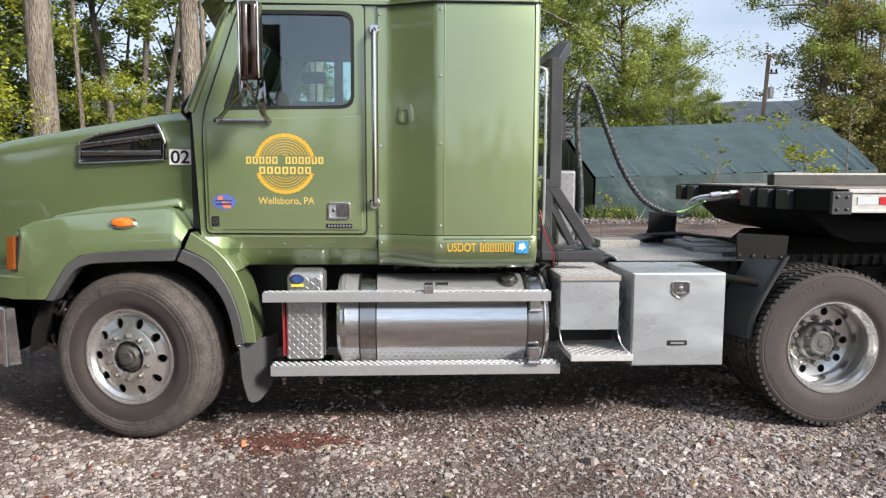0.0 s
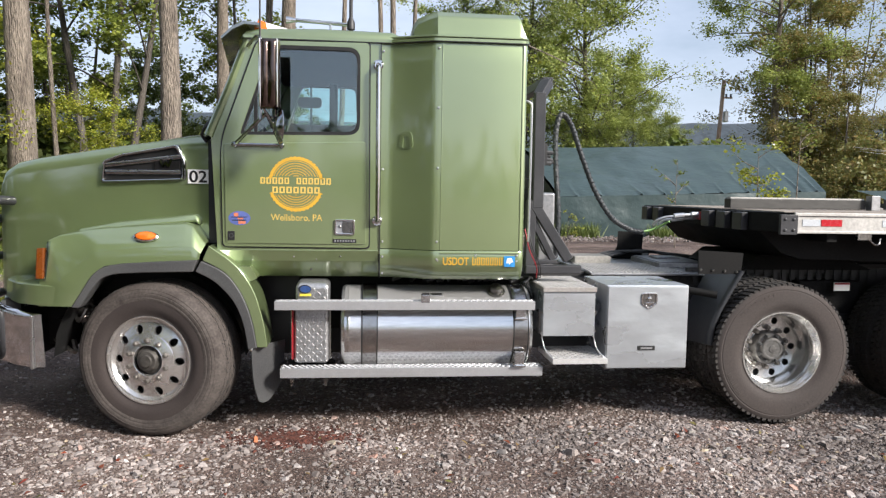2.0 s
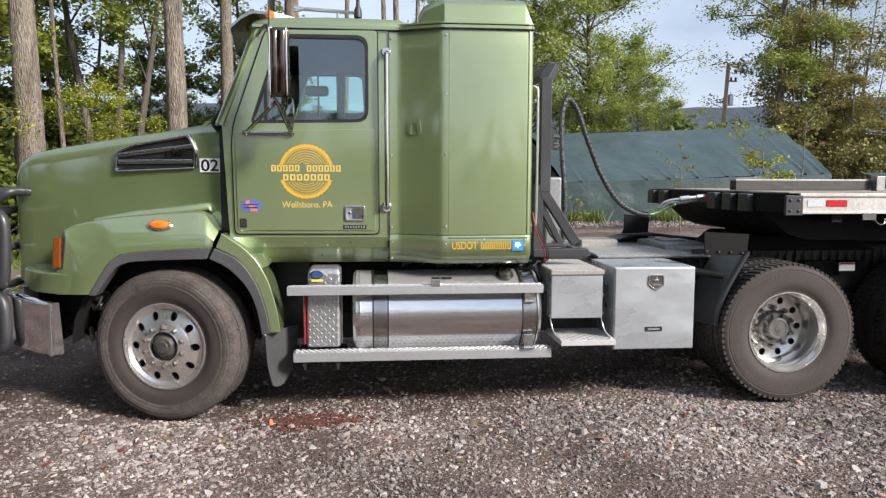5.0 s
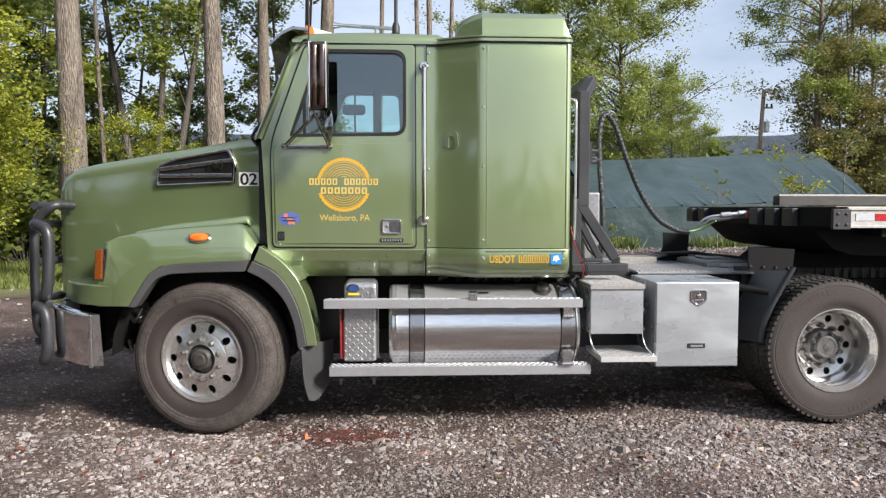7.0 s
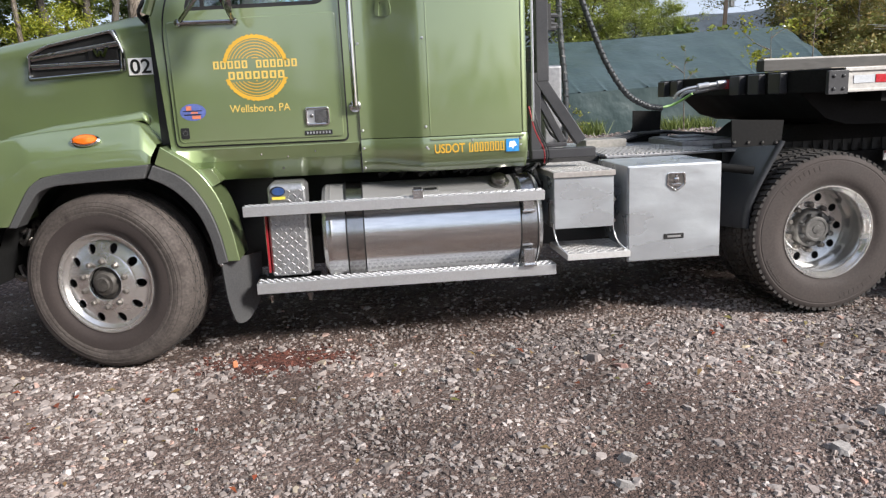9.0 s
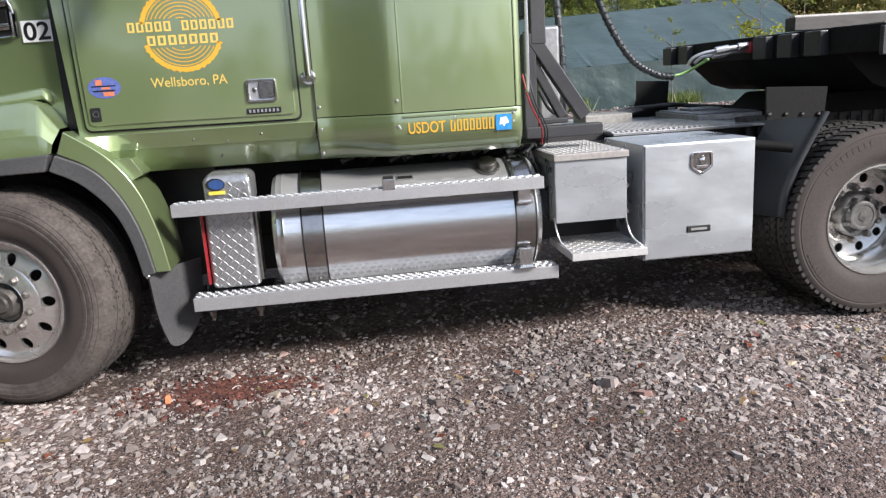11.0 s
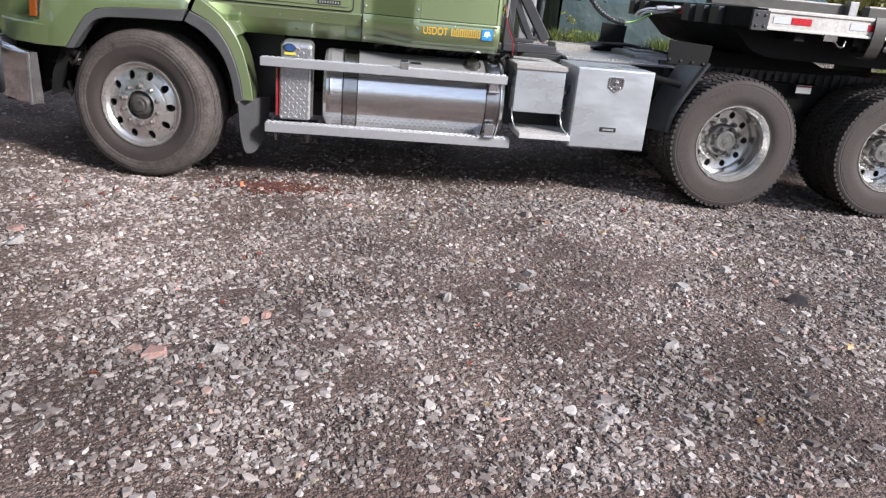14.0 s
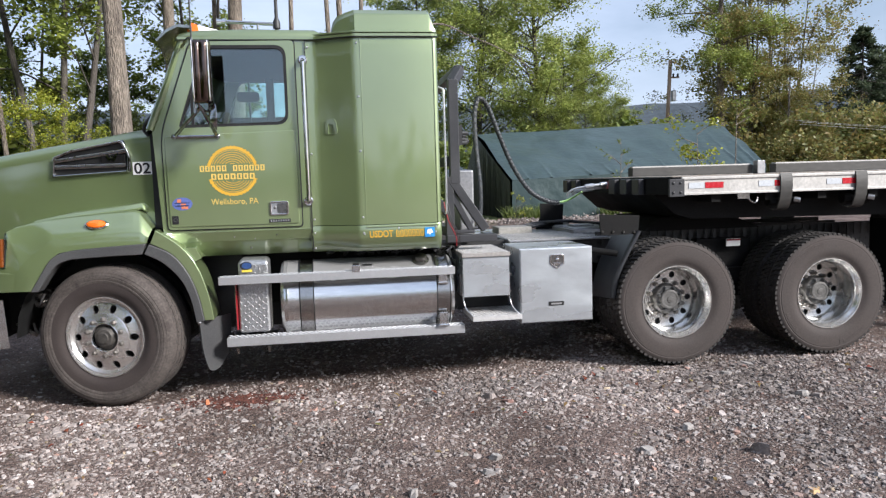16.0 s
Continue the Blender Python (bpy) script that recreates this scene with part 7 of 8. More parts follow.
def pebbles(x, y, size, seed, flat=0.55, sides=6):
    """Flat broken stones lying at x, y: an uneven outline sunk in the ground, a smaller tilted face above it."""
    g = np.random.default_rng(seed)
    k = len(x)
    a = 2 * np.pi * (np.arange(sides)[None] + g.uniform(-0.38, 0.38, (k, sides))) / sides + g.uniform(0, 6.28, (k, 1))
    lng = g.uniform(0.42, 1.0, (k, 1))
    turn = g.uniform(0, 6.28, (k, 1))
    r0 = g.uniform(0.7, 1.15, (k, sides))
    r1 = r0 * g.uniform(0.5, 0.95, (k, sides))
    hi = flat * g.uniform(0.35, 1.15, (k, 1))
    tip = g.normal(0, 0.2, (k, 2))
    shove = g.normal(0, 0.10, (k, 2))
    def ring(r, z, up):
        u, v = r * np.cos(a), r * np.sin(a) * lng
        X, Y = u * np.cos(turn) - v * np.sin(turn), u * np.sin(turn) + v * np.cos(turn)
        Z = z + up * (X * tip[:, :1] + Y * tip[:, 1:])
        return np.stack([X + up * shove[:, :1], Y + up * shove[:, 1:], Z], -1)
    low, high = ring(r0, np.full((k, sides), -0.3) * flat, 0.0), ring(r1, hi * g.uniform(0.8, 1.1, (k, sides)), 1.0)
    v = np.concatenate([low, high], 1) * (size * 0.5)[:, None, None]
    v[..., 0] += x[:, None]; v[..., 1] += y[:, None]; v[..., 2] += lie_of(x, y)[:, None]
    fc = []
    for i in range(sides):
        j = (i + 1) % sides
        fc += [(i, j, sides + j), (i, sides + j, sides + i)]
    fc += [(sides, sides + i, sides + i + 1) for i in range(1, sides - 1)]
    fc = np.array(fc)
    F = (fc[None] + 2 * sides * np.arange(k)[:, None, None]).reshape(-1, 3)
    return v.reshape(-1, 3), F

def grit(x, y, size, seed):
    """Tiny chips: a three-sided point each."""
    g = np.random.default_rng(seed)
    k = len(x)
    a = 2 * np.pi * (np.arange(3)[None] + g.uniform(-0.3, 0.3, (k, 3))) / 3 + g.uniform(0, 6.28, (k, 1))
    r = size[:, None] * g.uniform(0.4, 0.65, (k, 3))
    z = lie_of(x, y)
    low = np.stack([x[:, None] + r * np.cos(a), y[:, None] + r * np.sin(a), np.repeat(z[:, None] - 0.002, 3, 1)], -1)
    top = np.stack([x + g.normal(0, 0.15, k) * size, y + g.normal(0, 0.15, k) * size, z + size * g.uniform(0.3, 0.6, k)], -1)
    F = (np.array([(0, 1, 3), (1, 2, 3), (2, 0, 3)])[None] + 4 * np.arange(k)[:, None, None]).reshape(-1, 3)
    return np.concatenate([low, top[:, None]], 1).reshape(-1, 3), F

def thin_out(y):
    """The stones lie thinner on the bare soil under the truck."""
    return np.where(y < 4.6, 1.0, np.where(y < 8, np.clip(1.0 - (y - 4.6) / 1.2, 0.55, 1.0), 1.0))

def drifts(x, y):
    """Where stones have gathered (1) and where soil lies bare (0)."""
    g = np.random.default_rng(99)
    f = np.zeros_like(x)
    for w in (0.9, 1.3, 1.9, 2.7, 3.9, 5.6, 8.0):
        t = g.uniform(0, 6.28)
        f += np.sin(w * (x * math.cos(t) + y * math.sin(t)) + g.uniform(0, 6.28) + 0.8 * np.sin(0.7 * w * (x * math.sin(t) - y * math.cos(t)))) / w ** 0.45
    return np.clip(0.5 + 0.36 * f, 0.0, 1.0)

def gravel(name, count, lo, hi, power, area, seed, label, clump=0.5, flat=0.75, sides=6):
    g = np.random.default_rng(seed)
    x, y = g.uniform(area[0], area[1], count * 4), g.uniform(area[2], area[3], count * 4)
    keep = g.uniform(0, 1, count * 4) < ((1 - clump) + clump * drifts(x, y)) * thin_out(y) * np.clip(0.35 + 0.65 * (x + 2.6) / 1.8, 0.35, 1.0)
    x, y = x[keep][:count], y[keep][:count]
    size = lo + (hi - lo) * g.uniform(0, 1, len(x)) ** power
    V, F = pebbles(x, y, size, seed + 1, flat, sides) if sides > 3 else grit(x, y, size, seed + 1)
    me = from_arrays(name, V, F, STONE if hi < 0.05 else ROCK, 3, True)
    return tagged(new(name, me), label, "gravel", kind="stuff")

gravel("grit", 60000, 0.006, 0.014, 1.3, (-4.0, 4.2, 1.2, 5.4), 10, "fine sharp grit on the yard", 0.3, sides=3)
gravel("fine_gravel", 62000, 0.012, 0.044, 2.3, (-4.0, 4.4, 1.2, 5.4), 11, "fine loose crushed stone on the yard", 0.65, 0.5, 5)
gravel("fine_gravel", 6000, 0.016, 0.04, 1.8, (-7, 7, -3.5, 1.4), 17, "scattered crushed stone on the open yard", 0.6, 0.5, 5)
gravel("fine_gravel", 22000, 0.016, 0.05, 1.6, (-7, 7, 4.6, 9), 16, "fine loose crushed stone round the truck", 0.35, 0.5, 5)
gravel("coarse_gravel", 6500, 0.032, 0.085, 2.9, (-5, 6.5, 1.0, 5.4), 12, "coarse pale and dark loose stones on the yard", 0.85, 0.36)
gravel("coarse_gravel", 9000, 0.03, 0.08, 2.2, (-14, 12, 5.0, 16), 13, "coarse stones farther off on the yard", 0.5, 0.45)
gravel("coarse_gravel", 700, 0.04, 0.09, 2.0, (0.6, 5.0, 1.3, 4.2), 14, "drift of coarse stones near the drive wheels", 0.95, 0.36)

# marked stones and scraps
def scrap(name, x, y, size, mt, label, category, flat=0.5, seed=1, long=1.0):
    V, F = pebbles(np.zeros(1), np.zeros(1), np.array([size]), seed, flat)
    V[:, 0] *= long
    V[:, 2] -= V[:, 2].min()
    me = from_arrays(name, V, F, mt, 3, True)
    ob = new(name, me)
    ob.location = (x, y, float(lie_of(x, y)))
    return tagged(ob, label, category)

PALE = surface("pale_stone", (0.32, 0.30, 0.285), (0.22, 0.2, 0.19), 0.85, 0, (20, 120), 0.3)
PINK = surface("reddish_stone", (0.29, 0.18, 0.155), (0.24, 0.14, 0.12), 0.85, 0, (20, 120), 0.3)
scrap("brick_chip", -1.218, 4.712, 0.075, RUSTY, "orange broken brick chip on the gravel", "rubble", 0.8, 3)
for i, (x, y, s, mt, fl) in enumerate(((0.66, 3.17, 0.10, PALE, 0.6), (0.59, 2.95, 0.09, PALE, 0.5), (-0.479, 2.49, 0.10, PALE, 0.6), (-0.75, 2.45, 0.09, PINK, 0.4), (0.14, 2.75, 0.11, PALE, 0.6), (1.6, 3.1, 0.12, PALE, 0.5), (2.0, 3.4, 0.11, PALE, 0.5), (2.2, 2.9, 0.14, STONE, 0.6), (-2.29, 3.46, 0.13, PINK, 0.25), (-2.2, 3.2, 0.12, PALE, 0.3), (1.0, 4.2, 0.11, PINK, 0.4), (0.45, 4.45, 0.10, PALE, 0.5), (0.9, 4.35, 0.13, STONE, 0.5), (-0.9, 2.1, 0.12, PALE, 0.5), (-1.15, 2.05, 0.12, PINK, 0.4), (2.6, 2.2, 0.12, PALE, 0.6), (3.1, 3.8, 0.12, PALE, 0.5), (-3.2, 4.9, 0.14, PALE, 0.3), (-3.4, 4.5, 0.12, PINK, 0.3), (2.9, 4.5, 0.10, PALE, 0.5), (1.2, 2.3, 0.12, PALE, 0.6), (-1.9, 2.2, 0.10, STONE, 0.5))):
    scrap("stone", x, y, s, mt, {PALE: "large pale broken stone on the gravel", PINK: "flat reddish stone on the gravel", STONE: "large dark stone on the gravel"}[mt], "stone", fl, 20 + i)
scrap("wood_splinter", -2.33, 2.56, 0.16, WOODCHIP, "pale split wood splinter on the gravel", "wood scrap", 0.18, 5, 1.5)
scrap("wood_splinter", 2.15, 2.35, 0.12, WOODCHIP, "brown curled leaf-like wood scrap on gravel", "wood scrap", 0.2, 6, 1.4)
scrap("wood_splinter", 3.25, 4.75, 0.14, PALE, "thin pale splinter standing in the gravel", "wood scrap", 0.2, 7, 1.3)
# flatter broken stones strewn along the truck
g = np.random.default_rng(93)
k = 420
px, py = g.uniform(-2.6, 4.6, k), 4.45 + g.normal(0, 0.3, k)
keep = (py < 4.85) & (py > 3.6)
px, py = px[keep], py[keep]
V, F = pebbles(px, py, g.uniform(0.045, 0.095, len(px)), 94, 0.4)
tagged(new("broken_stones", from_arrays("broken_stones", V, F, STONE, 3, True)), "flat broken grey stones strewn along the truck", "stones", kind="stuff")
# reddish mulch
g = np.random.default_rng(31)
k = 2600
ang, rad = g.uniform(0, 6.28, k), np.abs(g.normal(0, 0.17, k))
V, F = pebbles(-0.98 + 1.25 * rad * np.cos(ang), 4.83 + 0.7 * rad * np.sin(ang), g.uniform(0.016, 0.048, k), 32, 0.5)
MULCH = surface("red_brown_mulch", (0.10, 0.032, 0.021), (0.045, 0.017, 0.012), 0.9, 0, (20, 90), 0.2, island=0.5)
tagged(new("mulch", from_arrays("mulch", V, F, MULCH, 3, True)), "small spill of red-brown bark mulch on gravel", "mulch", kind="stuff")


# fallen leaves and scraps of bark among the stones
g = np.random.default_rng(57)
for name, cols, k in (("fallen_leaves", [(0.30, 0.05, 0.035), (0.36, 0.10, 0.04), (0.20, 0.07, 0.05), (0.18, 0.05, 0.035)], 60), ("dry_leaves", [(0.42, 0.30, 0.10), (0.30, 0.19, 0.09), (0.16, 0.17, 0.05), (0.30, 0.17, 0.08)], 70)):
    px, py = g.uniform(-3.6, 4.2, k), np.where(g.uniform(0, 1, k) < 0.6, 4.35 + g.normal(0, 0.35, k), g.uniform(1.6, 4.6, k))
    a, sz = g.uniform(0, 6.28, k), g.uniform(0.012, 0.032, k)
    A = np.stack([np.cos(a), np.sin(a), g.normal(0, 0.25, k)], -1) * sz[:, None]
    B = np.stack([-np.sin(a), np.cos(a), g.normal(0, 0.3, k)], -1) * sz[:, None] * 0.55
    up = np.zeros((k, 3)); up[:, 2] = g.uniform(0.004, 0.012, k)
    base = np.stack([px, py, lie_of(px, py) + 0.016], -1)
    V = np.stack([base - A, base - 0.3 * A + B + up, base + A * 0.9, base - 0.3 * A - B + up], 1).reshape(-1, 3)
    tagged(new(name, from_arrays(name, V, np.arange(4 * k).reshape(-1, 4), leafmat(name, cols), 4)), "small fallen leaves scattered over the gravel", "leaves", kind="stuff")


# ---- tarpaulin shed ----
shed = thing("tarp_shed", (12.5, 32, 0), "long low shed covered with dark green tarpaulin", "shed")
def tarp_sheet(p00, p10, p11, p01, nu, nv, wave, seed, ties=()):
    """A slightly slack sheet between four corners, drawn into creases where it is tied along its first edge."""
    g = random.Random(seed)
    bm = bmesh.new()
    A, B, C, D = (Vector(p) for p in (p00, p10, p11, p01))
    nrm = (B - A).cross(D - A).normalized()
    rows = []
    for j in range(nv + 1):
        v = j / nv
        row = []
        for i in range(nu + 1):
            u = i / nu
            p = (A.lerp(B, u)).lerp(D.lerp(C, u), v)
            slack = wave * (noise.noise(p * 0.35) * 1.3 + 0.5 * noise.noise(p * 1.1)) * (math.sin(math.pi * v) ** 0.5 if 0 < v < 1 else 0.25)
            for at, deep, reach in ties:
                slack += deep * (math.exp(-((u - at) / 0.006) ** 2) - 0.7 * math.exp(-((u - at - 0.012 - 0.02 * v) / 0.012) ** 2)) * math.exp(-v / reach)
            row.append(p + nrm * slack)
        rows.append(row)
    loft(bm, rows, False, False)
    return bm
EL, ER, RLp, RRp = (7.02, 28, 1.55), (18.08, 28, 1.92), (6.75, 33.7, 3.75), (18.98, 33.7, 4.18)
part("front_tarp", tarp_sheet((7.0, 28.05, -0.05), (18.1, 28.05, -0.05), ER, EL, 120, 8, 0.10, 1), TARP, shed, "tarpaulin wall")
part("roof_tarp", tarp_sheet(EL, ER, RRp, RLp, 260, 20, 0.16, 2, [(0.06, 0.05, 0.10), (0.15, 0.06, 0.12), (0.30, 0.10, 0.08), (0.385, 0.10, 0.08), (0.49, 0.07, 0.12), (0.60, 0.06, 0.12), (0.70, 0.09, 0.22), (0.795, 0.11, 0.3), (0.90, 0.10, 0.3), (0.965, 0.09, 0.3)]), TARP, shed, "slack green tarpaulin roof")
part("back_tarp", tarp_sheet(RLp, RRp, (18.5, 39.4, 0), (6.9, 39.4, 0), 20, 8, 0.1, 3), TARP, shed)
bm = bmesh.new()
bm.faces.new([bm.verts.new(p) for p in ((18.1, 28, -0.05), ER, RRp, (18.5, 39.4, 0))])
part("end_tarp", bm, TARP, shed)
rows = []
bm = bmesh.new()
for i in range(41):
    t = i / 40
    y = 28.1 + 11.2 * t
    top = (EL[2] + (RLp[2] - EL[2]) * min(1, t * 2)) if t <= 0.5 else RLp[2] * (1 - (t - 0.5) * 2) + 0.05
    fold = 0.12 * math.sin(i * 1.9) + 0.06 * math.sin(i * 4.1)
    rows.append([(6.95 - 0.25 * min(1, 2 * t) + fold * (1 - k / 5) , y, -0.05 + top * k / 5) for k in range(6)])
loft(bm, rows, False, False)
part("end_curtain", bm, TARPD, shed, "hanging black tarpaulin at the open end", smooth=60)
bm = boxes((18.93, 19.07, 33.62, 33.8, 4.14, 4.22))
part("ridge_cap", bm, WHITE, shed, "white ridge end cap")
# a second, smaller covered stack farther along
bm = tarp_sheet((25, 33, 1.4), (33, 33, 1.45), (33, 36, 2.1), (25, 36, 2.05), 20, 8, 0.1, 5)
s2 = thing("covered_stack", (29, 34.5, 0), "low stack covered with green tarpaulin", "stack")
part("cover", bm, TARP, s2)
part("side", boxes((25, 33, 33.02, 36, -0.05, 1.4)), TARPD, s2)


# ---- trees ----
def leaf_cloud(centres, radii, per, size, seed, squash=0.75):
    """Small folded leaves scattered in clumps."""
    g = np.random.default_rng(seed)
    c = np.repeat(np.array(centres, float), per, 0)
    r = np.repeat(np.array(radii, float), per)
    k = len(c)
    d = g.normal(0, 1, (k, 3)); d /= np.linalg.norm(d, axis=1)[:, None] + 1e-9
    rad = r * g.uniform(0, 1, k) ** 0.58
    p = c + d * rad[:, None] * np.array([1, 1, squash])
    a = g.normal(0, 1, (k, 3)); a[:, 2] *= 0.5; a /= np.linalg.norm(a, axis=1)[:, None]
    n = g.normal(0, 1, (k, 3)); n[:, 2] = np.abs(n[:, 2]) + 0.4
    b = np.cross(n, a); b /= np.linalg.norm(b, axis=1)[:, None] + 1e-9
    s = size * g.uniform(0.6, 1.35, k)
    A, B = a * s[:, None] * 0.5, b * s[:, None] * 0.34
    up = np.cross(a, b) * s[:, None] * 0.08
    V = np.stack([p - A, p + B + up, p + A, p - B + up], 1).reshape(-1, 3)
    F = np.arange(4 * k).reshape(-1, 4)[:, [0, 1, 2, 3]]
    return V, F

def tree(name, height, trunk, clear, spread, leaf, bark, label, seed, leaves=9000, lsize=0.16, limbs=14, lean=0.03, category="tree", stems=1, clump=0.9, group="trees round the yard"):
    """A tapered, slightly crooked trunk with limbs, twigs and a gappy crown, standing at the origin."""
    g = random.Random(seed)
    root = thing(name, (0, 0, 0), label, category, group)
    bm = bmesh.new()
    centres, radii = [], []
    for s in range(stems):
        lx, ly = g.uniform(-lean, lean) + (0.12 * (s - (stems - 1) / 2) if stems > 1 else 0), g.uniform(-lean, lean)
        x0 = 0.18 * (s - (stems - 1) / 2)
        spine = []
        steps = 10
        for i in range(steps + 1):
            t = i / steps
            spine.append(Vector((x0 + lx * height * t + 0.012 * height * math.sin(3.1 * t + s + seed), ly * height * t + 0.012 * height * math.sin(2.3 * t + 2 * s + seed), height * t - 0.08)))
        rr = [trunk * (1.12 if i == 0 else 1) * (1 - 0.82 * (i / steps) ** 1.15) for i in range(steps + 1)]
        tube(bm, spine, rr, 10)
        for k in range(limbs // stems):
            t = clear + (0.97 - clear) * (k + g.random() * 0.8) / max(1, limbs // stems)
            i = min(int(t * steps), steps - 1)
            base = spine[i].lerp(spine[i + 1], t * steps - i)
            a = g.uniform(0, 2 * math.pi)
            ln = spread * (0.35 + 0.75 * math.sin(math.pi * min(1, (t - clear) / (1 - clear) * 0.8 + 0.18))) * g.uniform(0.6, 1.1)
            d = Vector((math.cos(a), math.sin(a), g.uniform(0.15, 0.75)))
            mid = base + d * ln * 0.5 + Vector((0, 0, g.uniform(-0.1, 0.2) * ln))
            tip = base + d * ln + Vector((0, 0, g.uniform(-0.25, 0.2) * ln))
            r0 = max(0.018, trunk * 0.36 * (1 - t * 0.6))
            tube(bm, smoothline([base, mid, tip], 3), [r0 * (1 - 0.8 * q / 6) for q in range(7)], 6)
            for q in range(4):
                f = g.uniform(0.4, 1.0)
                c = base.lerp(mid, f * 2) if f < 0.5 else mid.lerp(tip, f * 2 - 1)
                e = c + Vector((g.uniform(-1, 1), g.uniform(-1, 1), g.uniform(-0.2, 0.8))) * ln * 0.35
                tube(bm, [c, e], [r0 * 0.3, r0 * 0.12], 4)
                centres.append(e); radii.append(clump * g.uniform(0.55, 1.1) * (0.5 + 0.18 * spread))
                if g.random() < 0.5:
                    centres.append(c.lerp(e, 0.5)); radii.append(clump * 0.6)
    part("trunk", bm, bark, root, smooth=60)
    per = max(4, leaves // max(1, len(centres)))
    V, F = leaf_cloud(centres, radii, per, lsize, seed)
    me = from_arrays("crown", V, F, leaf, 4)
    cr = new("crown", me)
    cr.parent = root
    return root

def stand(ob, x, y, turn=0, s=1.0):
    ob.location, ob.rotation_euler, ob.scale = (x, y, 0), (0, 0, radians(turn)), (s, s, s)
    return ob

def another(ob, x, y, turn, s=1.0):
    c = copy_thing(ob, pose(x, y, 0, 0, 0, turn))
    c.scale = (s, s, s)
    return c

# forest edge: two tall bare trunks before the wood
tall_a = stand(tree("tall_tree", 18, 0.235, 0.54, 3.4, LEAF_A, BARK, "tall tree with a straight bare grey-brown trunk", 1, 9000, 0.17, 16, 0.012), -4.77, 15.5)
tall_b = stand(tree("tall_tree", 19, 0.305, 0.54, 3.4, LEAF_A, BARK, "thick rough-barked tree at the wood's edge", 2, 5200, 0.22, 16, 0.012), -7.57, 15.5, 40)
thin = stand(tree("slender_tree", 14, 0.075, 0.5, 1.6, LEAF_A, BARK, "slender pale-barked young tree", 3, 3000, 0.15, 10, 0.01), -8.5, 20, 0)
fork = stand(tree("forked_tree", 14, 0.15, 0.28, 3.2, LEAF_A, BARKD, "many-stemmed tree with dark bark", 4, 13000, 0.17, 18, 0.05, stems=3), -9.2, 26, 10)
wood = stand(tree("wood_tree", 15, 0.17, 0.24, 3.6, LEAF_A, BARKD, "leafy tree of the wood", 5, 5600, 0.245, 18, 0.02), -16.0, 27, 0)
dark = stand(tree("wood_tree", 16, 0.18, 0.2, 3.8, LEAF_D, BARKD, "dark leafy tree deep in the wood", 6, 6000, 0.285, 20, 0.02), -19, 30, 0)
yell = stand(tree("maple_tree", 7.5, 0.07, 0.16, 2.6, LEAF_Y, BARKD, "young maple with yellow-green leaves", 7, 13000, 0.115, 16, 0.03), -9.9, 14.6, 0, 0.8)
for x, y, t, s in ((-5.3, 25.5, 70, 0.9), (-3.07, 26, 130, 1.1), (-10.5, 22, 250, 0.9)):
    another(tall_b if t % 20 else tall_a, x, y, t, s)
for x, y, t, s in ((-1.53, 26, 200, 1.5), (-4.2, 27, 90, 1.45), (0.18, 26, 300, 1.5), (0.54, 26.3, 20, 1.7), (0.9, 26.5, 110, 1.4), (-6.4, 24, 40, 1.35)):
    another(thin, x, y, t, s)
for x, y, t, s in ((-5.2, 36, 160, 0.6), (-24, 25, 20, 1.0), (-20, 37, 60, 1.0)):
    another(wood, x, y, t, s)
for x, y, t, s in ((-17.5, 25, 80, 0.8), (-26, 33, 140, 1.0), (-18.5, 37, 10, 0.9), (-23, 40, 320, 1.0), (-14.3, 36, 75, 0.55), (-11.6, 37, 250, 0.5), (-9.4, 36, 170, 0.48), (-7.2, 38, 20, 0.5), (-16.5, 33, 35, 0.6), (-12.9, 42, 290, 0.62), (-5.0, 40, 110, 0.5), (-10.6, 33, 15, 0.33), (-8.5, 34, 140, 0.31), (-6.4, 33.5, 80, 0.34), (-4.6, 34.5, 260, 0.32), (-3.0, 33, 190, 0.3), (-1.6, 35, 330, 0.27)):
    another(dark, x, y, t, s)
for x, y, t, s in ((-9.3, 14.2, 60, 0.6), (-11.8, 17.5, 150, 1.0), (-8.2, 20.5, 120, 0.55), (-13.8, 18.8, 200, 1.0), (-16, 20, 40, 1.0), (-3.7, 22.5, 10, 0.42)):
    another(yell, x, y, t, s)
another(fork, -5.6, 32, 120, 0.9)
another(fork, -13.2, 33, 220, 0.8)

# low bushes that close the wood near the ground
def bush(name, w, h, leaf, label, seed, leaves=5000, lsize=0.13, n=22):
    g = random.Random(seed)
    root = thing(name, (0, 0, 0), label, "bush", "bushes at the wood's edge")
    bm = bmesh.new()
    cs, rs_ = [], []
    for i in range(n):
        a, r = g.uniform(0, 6.28), w * g.random() ** 0.6
        c = Vector((r * math.cos(a), r * math.sin(a), h * g.uniform(0.25, 0.95) * (1 - 0.5 * r / w)))
        tube(bm, [(0.15 * r * math.cos(a), 0.15 * r * math.sin(a), -0.05), c * 0.6, c], [0.02, 0.014, 0.006], 5)
        cs.append(c); rs_.append(g.uniform(0.3, 0.55) * h * 0.45)
    part("stems", bm, BARKD, root)
    V, F = leaf_cloud(cs, rs_, leaves // n, lsize, seed)
    cr = new("foliage", from_arrays("foliage", V, F, leaf, 4))
    cr.parent = root
    return root

bush_a = stand(bush("bush", 2.4, 3.0, LEAF_B, "rounded green bush at the wood's edge", 51, 2200, 0.225), -12, 22)
bush_d = stand(bush("bush", 2.6, 3.2, LEAF_D, "dark undergrowth bush in the wood", 52, 1900, 0.265), -7, 25)
